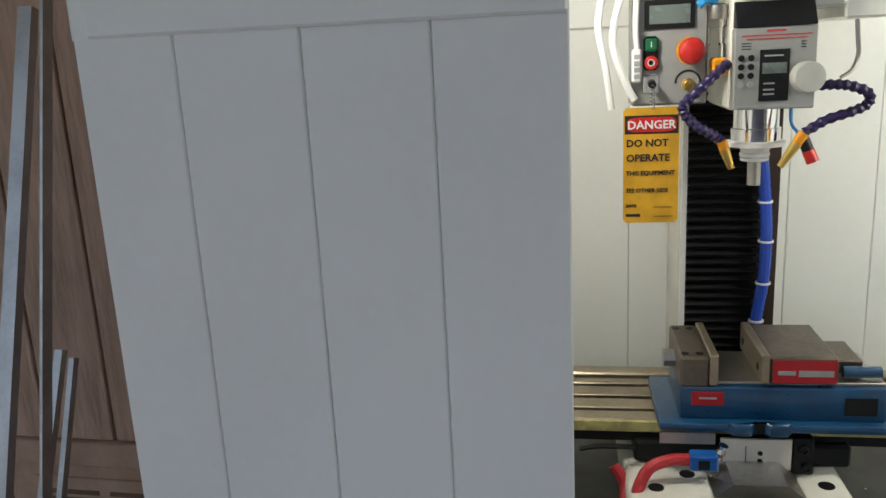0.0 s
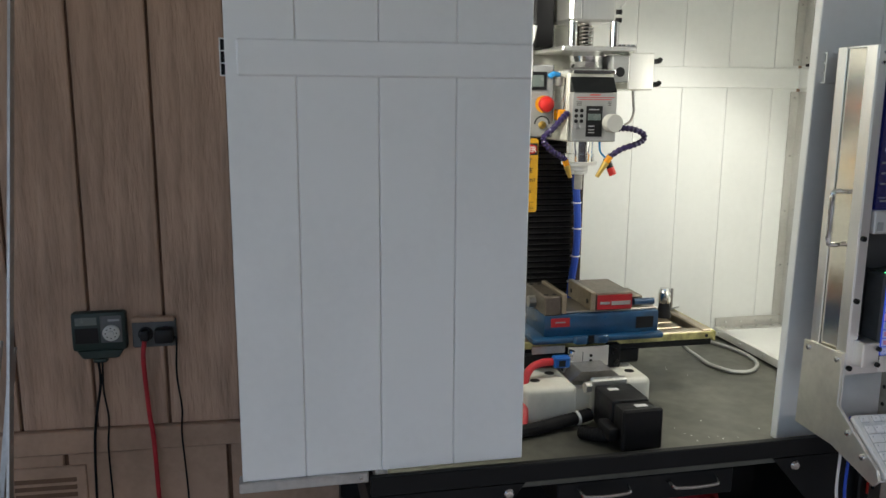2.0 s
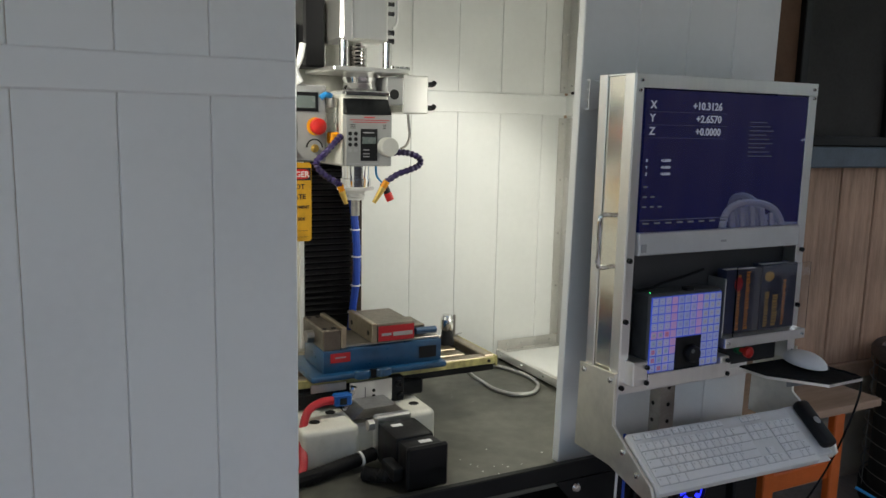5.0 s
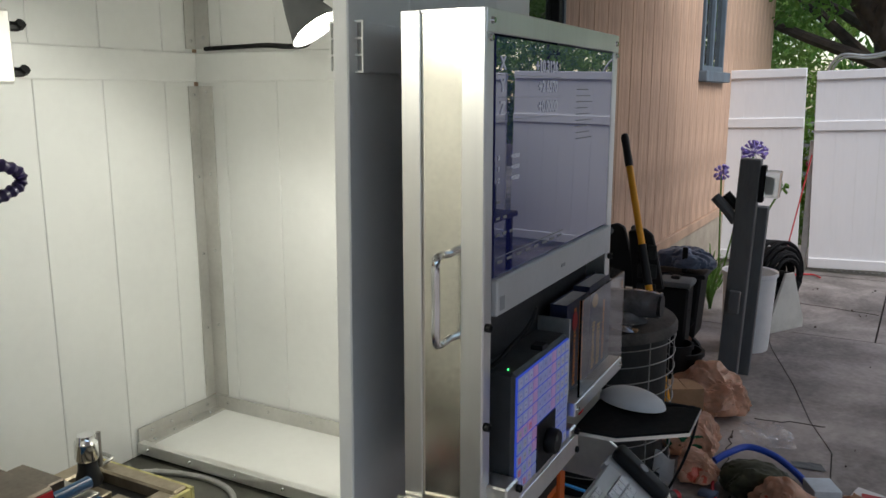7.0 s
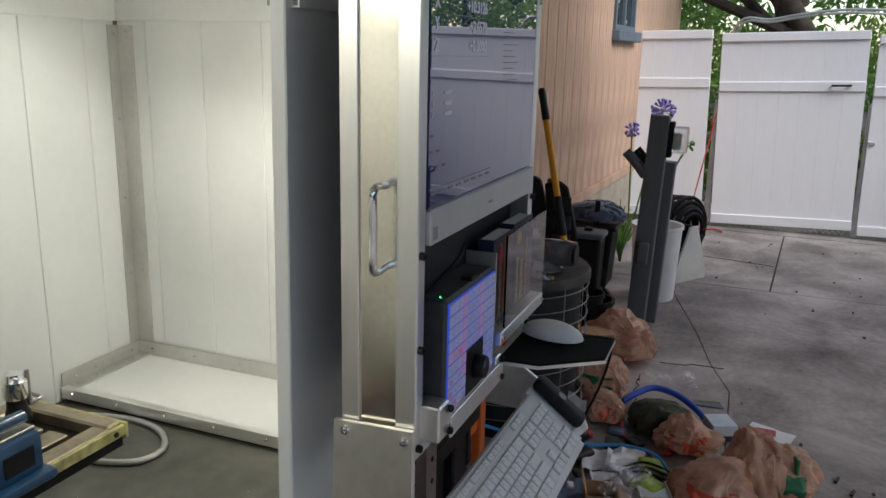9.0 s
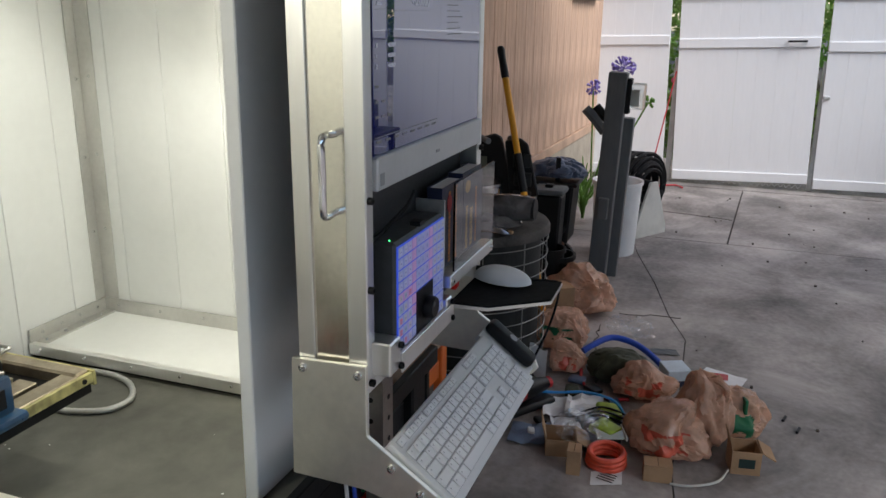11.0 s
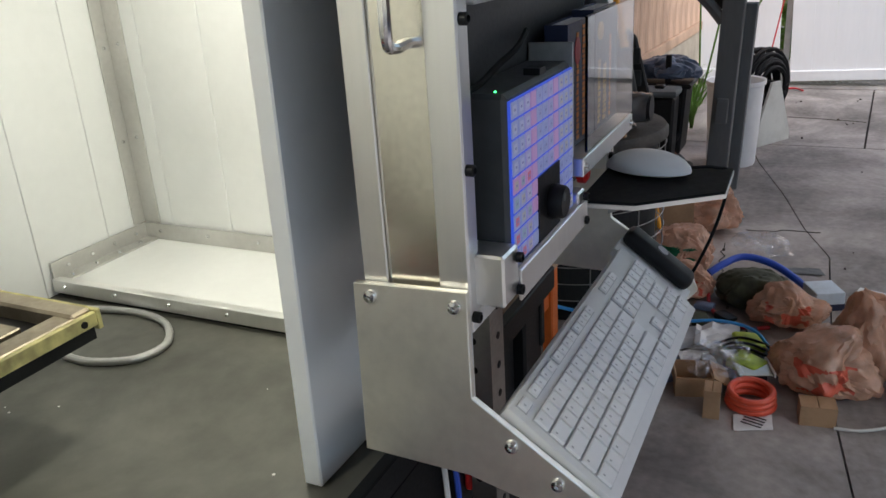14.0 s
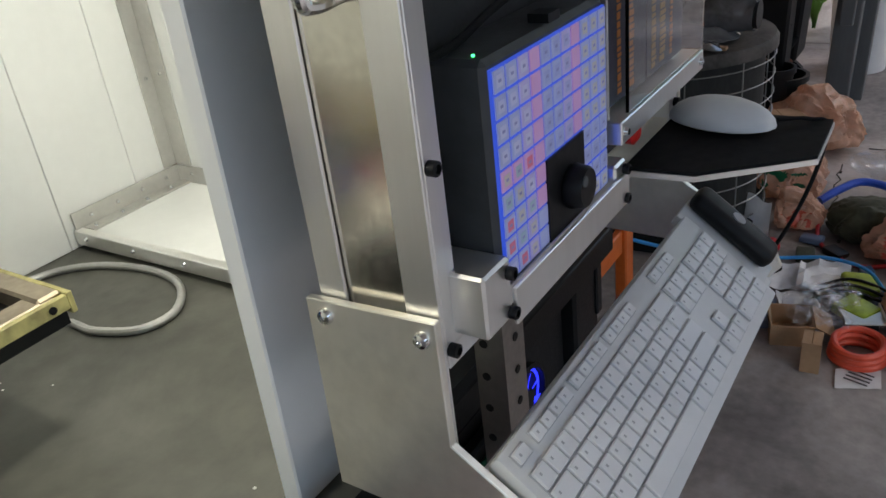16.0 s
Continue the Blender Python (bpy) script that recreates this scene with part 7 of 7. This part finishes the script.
for a_, b_ in (((2.65, 1.0), (2.63, 0.94)),):
    grid = [[stand.verts.new((2.67 - 0.03 * i / 6 + 0.02 * (j_ / 6) ** 2, 1.00 - 0.085 * i / 6, 0.004 + 0.115 * j_ / 6 + 0.01 * math.sin(i))) for i in range(7)] for j_ in range(7)]
    for j_ in range(6):
        for i_ in range(6):
            stand.faces.new((grid[j_][i_], grid[j_][i_ + 1], grid[j_ + 1][i_ + 1], grid[j_ + 1][i_]))
single("paper_leaf", stand, PAPER, "curled white paper standing by the air conditioner", "paper")
sheet("magazine", [(2.835, 0.39), (2.80, 0.235), (2.92, 0.20), (2.98, 0.35)], 0.001, PAPER, "white and red flyer on the concrete", "paper")
single("magazine_print", box(2.87, 2.92, 0.27, 0.34, 0.0105, 0.0115), RED_LABEL, "red printed block on the flyer", "print")
sheet("dark_sheet", [(2.15, 0.93), (2.27, 0.94), (2.31, 0.82), (2.17, 0.81)], 0.001, BLUEGREY_BAG, "dark grey plastic packet on the concrete", "packet", 0.012)
lime = thing("lime_packet", (2.38, 0.65, 0), "lime green and black packets of gloves", "packet")
for k, (x, y, tr, z) in enumerate(((2.395, 0.645, 20, 0.03), (2.35, 0.60, -15, 0.01), (2.275, 0.635, 60, 0.03), (2.32, 0.69, 35, 0.012))):
    part("packet", spun(crumple(box(x - 0.045, x + 0.045, y - 0.035, y + 0.035, z, z + 0.028, bev=0.008, seg=2), 0.006, 26, k), (x, y, 0), tr), LIME if k % 2 == 0 else DARK, lime)
for k in range(3):
    part("strap", tube(bmesh.new(), [(2.32 + 0.03 * k, 0.74, 0.03), (2.33 + 0.03 * k, 0.67, 0.06), (2.32 + 0.03 * k, 0.60, 0.055), (2.34 + 0.03 * k, 0.56, 0.02)], 0.004, 6), DARK, lime, "black strap")
cream = thing("clear_case", (2.24, 0.61, 0), "flat clear plastic case with pale edge", "case")
part("tray", spun(box(2.2, 2.285, 0.575, 0.665, 0.05, 0.054, bev=0.002), (2.24, 0.62, 0), 20), mat("pale_plastic", (0.42, 0.42, 0.33), 0.2, var=0.1, coat=0.6), cream)
part("edge", spun(box(2.197, 2.288, 0.572, 0.576, 0.046, 0.060, bev=0.001), (2.24, 0.62, 0), 20), WHITE, cream)
part("foot", spun(box(2.21, 2.27, 0.59, 0.65, 0.0, 0.05), (2.24, 0.62, 0), 20), DARK, cream)
for k, (x, y, z, a_, b_, c_) in enumerate(((2.25, 0.73, 0.02, 0.05, 0.055, 0.032), (2.2, 0.70, 0.04, 0.04, 0.05, 0.028), (2.29, 0.68, 0.045, 0.045, 0.04, 0.022))):
    clear = thing("clear_packaging", (x, y, 0), "crumpled clear plastic packaging", "packaging", "clear packaging")
    part("film", sack((x, y, z), a_, b_, c_, 31 + k, 0.14, False), CLEAR_FILM, clear)
for k, (x, y, tr, m_, w_) in enumerate(((2.47, 0.93, 30, DARK, 0.03), (2.41, 0.90, 70, RED_LABEL, 0.02), (2.57, 0.80, 10, OLIVE, 0.035), (2.61, 0.73, 50, DARK, 0.03), (2.52, 0.64, 25, BLUE, 0.025), (2.23, 0.87, 15, PAPER, 0.018), (2.31, 0.86, 40, INK, 0.022), (2.67, 0.80, 80, BLUEGREY_BAG, 0.03), (2.49, 0.72, 45, CARD, 0.02))):
    single("small_packet", spun(crumple(box(x - w_, x + w_, y - w_ * 0.7, y + w_ * 0.7, 0.003, 0.022, bev=0.005, seg=2), 0.004, 30, k), (x, y, 0), tr), m_, "small packet among the papers", "packet", "small packets")
clear2 = thing("clear_packaging", (3.25, 0.70, 0), "crumpled clear plastic wrapper", "packaging")
part("film", sack((3.19, 0.67, 0.0), 0.06, 0.08, 0.045, 33, 0.12, False), CLEAR_FILM, clear2)
sheet("grey_strip", [(3.09, 0.58), (3.04, 0.56), (3.05, 0.455), (3.11, 0.475)], 0.001, GREY_POST, "flat grey plastic strip on the concrete", "strip")
wb = thing("white_carton", (2.82, 0.46, 0), "small white and blue product box", "box")
part("box", spun(box(2.77, 2.87, 0.415, 0.505, 0.02, 0.06, bev=0.002), (2.82, 0.46, 0), 25), mat("pale_box", (0.55, 0.62, 0.68), 0.4), wb)
part("side", spun(box(2.768, 2.872, 0.413, 0.507, 0.0, 0.02), (2.82, 0.46, 0), 25), NAVY_BOOK, wb)
drill = thing("cordless_tool", (2.37, 0.95, 0), "black and red cordless power tool on the ground", "power tool")
dm = (2.37, 0.95, 0)
part("base", spun(box(2.25, 2.51, 0.905, 0.995, 0.004, 0.035, bev=0.014, seg=3), dm, -35), DARK, drill, "black base")
part("body", spun(turned([(0.0, 0.0), (0.028, 0.004), (0.036, 0.03), (0.036, 0.12), (0.030, 0.15), (0.022, 0.19), (0.018, 0.21), (0, 0.212)], (2.3, 0.95, 0.075), 18, "x"), dm, -35), DARK, drill)
part("red_shell", spun(turned([(0.036, 0.0), (0.0372, 0.004), (0.0372, 0.025), (0.036, 0.03)], (2.35, 0.95, 0.075), 18, "x"), dm, -35), RED_LABEL, drill, "red shell")
part("grip", spun(box(2.285, 2.325, 0.93, 0.97, 0.03, 0.12, bev=0.012, seg=2), dm, -35), RUBBER, drill)
part("nose", spun(turned([(0.018, 0), (0.021, 0.006), (0.021, 0.02), (0.018, 0.024)], (2.49, 0.95, 0.075), 16, "x"), dm, -35), RED_LABEL, drill)
single("sky_blue_tube", tube(bmesh.new(), [(2.17, 1.22, 0.20), (2.27, 1.06, 0.13), (2.43, 0.95, 0.055), (2.49, 0.85, 0.035), (2.51, 0.74, 0.045), (2.47, 0.64, 0.05), (2.39, 0.58, 0.03)], 0.005, 8), SKY_TUBE, "thin light blue air tube", "tube")
single("grey_cable", tube(bmesh.new(), [(2.09, 0.42, 0.006), (2.1, 0.36, 0.006), (2.15, 0.29, 0.006), (2.23, 0.26, 0.006)], 0.004, 6), PUTTY, "thin pale cable on the concrete", "cable")
single("green_booklet", spun(box(2.42, 2.50, 0.225, 0.235, 0.10, 0.15, bev=0.002), (2.45, 0.23, 0), 20), GREEN, "green printed packet in the open bag", "packet")
litter = bmesh.new()
random.seed(21)
for k in range(70):
    x, y, s = random.uniform(2.2, 6.2), random.uniform(-1.4, 0.9), random.uniform(0.003, 0.011)
    B(litter, x - s, x + s, y - s * 0.6, y + s * 0.6, 0.0005, 0.002 + s * 0.4)
tagged(single("leaf_litter", litter, BARK, "small dry leaf litter on the concrete", "litter"), kind="stuff")
# short dark cylinders stand in for small fallen leaves
for x, y in ((2.62, 0.09), (2.55, 0.05)):
    single("dark_leaf_bit", cyl((x, y, 0.005), (x + 0.035, y - 0.01, 0.005), 0.005, seg=10), DARK, "small dark leaf on the concrete, built as a short cylinder", "stub", "dark stubs")

# ---- orange stool, and walls added out of view to shape light and reflections ----
stool = thing("orange_stool", (1.64, 1.15, 0), "orange plastic stool frame behind the console", "stool")
for x, y in ((1.50, 1.02), (1.76, 1.02), (1.50, 1.26), (1.76, 1.26)):
    part("leg", prism([(x - 0.02, y - 0.012), (x + 0.02, y - 0.012), (x + 0.02, y + 0.012), (x - 0.02, y + 0.012)], "z", 0, 0.62, 0.003), ORANGE, stool)
part("top", box(1.46, 1.80, 0.98, 1.30, 0.62, 0.65, bev=0.008, seg=2), ORANGE, stool)
part("brace", box(1.52, 1.74, 1.015, 1.03, 0.40, 0.45, bev=0.003), ORANGE, stool)
single("wooden_board", prism([(1.17, 0.886), (1.74, 0.886), (1.74, 1.29), (1.325, 1.29), (1.325, 0.934), (1.17, 0.934)], "z", 0.6505, 0.671, 0.002), mat("dusty_plywood", (0.40, 0.28, 0.20), 0.8, var=0.15, scale=9, fine=70, stretch=(0.2, 1, 1), bump=0.3), "dusty tan wooden board lying on the deck and the orange stool", "board")
BACKDROP_BOARDS = mat("dark_backdrop_boards", (0.10, 0.07, 0.055), 0.75, var=0.15, scale=5, fine=60, stretch=(1, 1, 0.1), bump=0.4)
# added backdrop: keeps the bright horizon out of the monitor's reflection
tagged(single("wall_dark_backdrop", box(-8, 18, -9.1, -9.0, 0, 2.6), BACKDROP_BOARDS, "dark wall added out of view to darken the monitor's reflection"), kind="structure")
# added dark block that the monitor mirrors instead of sky and fence
tagged(single("wall_mirrored_dark", box(3.2, 8.5, -4.9, -3.15, 0, 2.2), BACKDROP_BOARDS, "dark block added across the drive to be mirrored in the monitor"), kind="structure")
# added light block: darkens the gap between console and right panel
tagged(single("wall_light_block", box(-4.9, -4.8, -2.9, 1.85, 0, 1.75), STUCCO, "plain wall added out of view to block light from the left"), kind="structure")

# ---- across the drive, mirrored in the monitor ----
heater = thing("patio_heater", (5.5, -2.25, 0), "dark pyramid patio heater with flat lid across the drive", "heater")
part("base", prism([(5.32, -2.43), (5.68, -2.43), (5.68, -2.07), (5.32, -2.07)], "z", 0, 0.62, 0.01), DARK, heater)
for dx, dy in ((-1, -1), (1, -1), (1, 1), (-1, 1)):
    part("post", tube(bmesh.new(), [(5.5 + 0.17 * dx, -2.25 + 0.17 * dy, 0.62), (5.5 + 0.11 * dx, -2.25 + 0.11 * dy, 1.27)], 0.012, 6, 1), DARK, heater)
part("tube", cyl((5.5, -2.25, 0.62), (5.5, -2.25, 1.27), 0.04, seg=14), ALU_DULL, heater, "glass heating tube")
part("lid", prism([(5.24, 1.27), (5.76, 1.27), (5.70, 1.295), (5.56, 1.31), (5.44, 1.31), (5.30, 1.295)], "y", -2.51, -1.99, 0.003), ALU_DULL, heater, "flat grey lid")
gr = thing("grill_box", (5.4, -1.55, 0), "small covered grill box on a dark stand across the drive", "grill")
part("box", box(5.25, 5.6, -1.75, -1.38, 0.46, 0.68, bev=0.03, seg=3), GREY_POST, gr)
part("knob", cyl((5.42, -1.56, 0.68), (5.42, -1.56, 0.76), 0.03, seg=12), DARK, gr)
part("table", box(5.15, 5.7, -1.95, -1.25, 0.42, 0.46, bev=0.006), DARK, gr)
for x, y in ((5.2, -1.9), (5.65, -1.9), (5.2, -1.3), (5.65, -1.3)):
    part("leg", box(x - 0.02, x + 0.02, y - 0.02, y + 0.02, 0, 0.42), DARK, gr)


def garden_chair(x, y, turn):
    """A moulded garden chair: dished seat, slatted arched back, arms that run into the front legs."""
    c = thing("garden_chair", (x, y, 0), "white moulded plastic garden chair across the drive", "chair", "white garden chairs")
    part("seat", box(x - 0.22, x + 0.22, y - 0.20, y + 0.22, 0.40, 0.425, bev=0.01, seg=2), WHITE, c)
    arch = [(x - 0.23, y - 0.20, 0.41), (x - 0.235, y - 0.25, 0.62), (x - 0.17, y - 0.29, 0.78), (x, y - 0.30, 0.83), (x + 0.17, y - 0.29, 0.78), (x + 0.235, y - 0.25, 0.62), (x + 0.23, y - 0.20, 0.41)]
    part("back_frame", tube(bmesh.new(), arch, 0.026, 8, 5), WHITE, c)
    for k in range(5):
        dx = (k - 2) * 0.075
        part("back_slat", tube(bmesh.new(), [(x + dx, y - 0.20, 0.42), (x + dx, y - 0.25, 0.60), (x + dx, y - 0.29, 0.80 - 0.3 * dx * dx / 0.15)], 0.022, 6, 3), WHITE, c)
    for sx in (-1, 1):
        part("arm", tube(bmesh.new(), [(x + sx * 0.235, y - 0.24, 0.62), (x + sx * 0.27, y - 0.05, 0.63), (x + sx * 0.27, y + 0.18, 0.61), (x + sx * 0.25, y + 0.24, 0.50), (x + sx * 0.25, y + 0.26, 0.0)], 0.024, 8, 5), WHITE, c)
        part("leg", tube(bmesh.new(), [(x + sx * 0.21, y - 0.19, 0.41), (x + sx * 0.24, y - 0.28, 0.0)], 0.024, 8, 2), WHITE, c)
    c.rotation_euler = (0, 0, radians(turn))
    return c


garden_chair(4.35, -1.95, 20)
garden_chair(5.15, -2.6, -75)
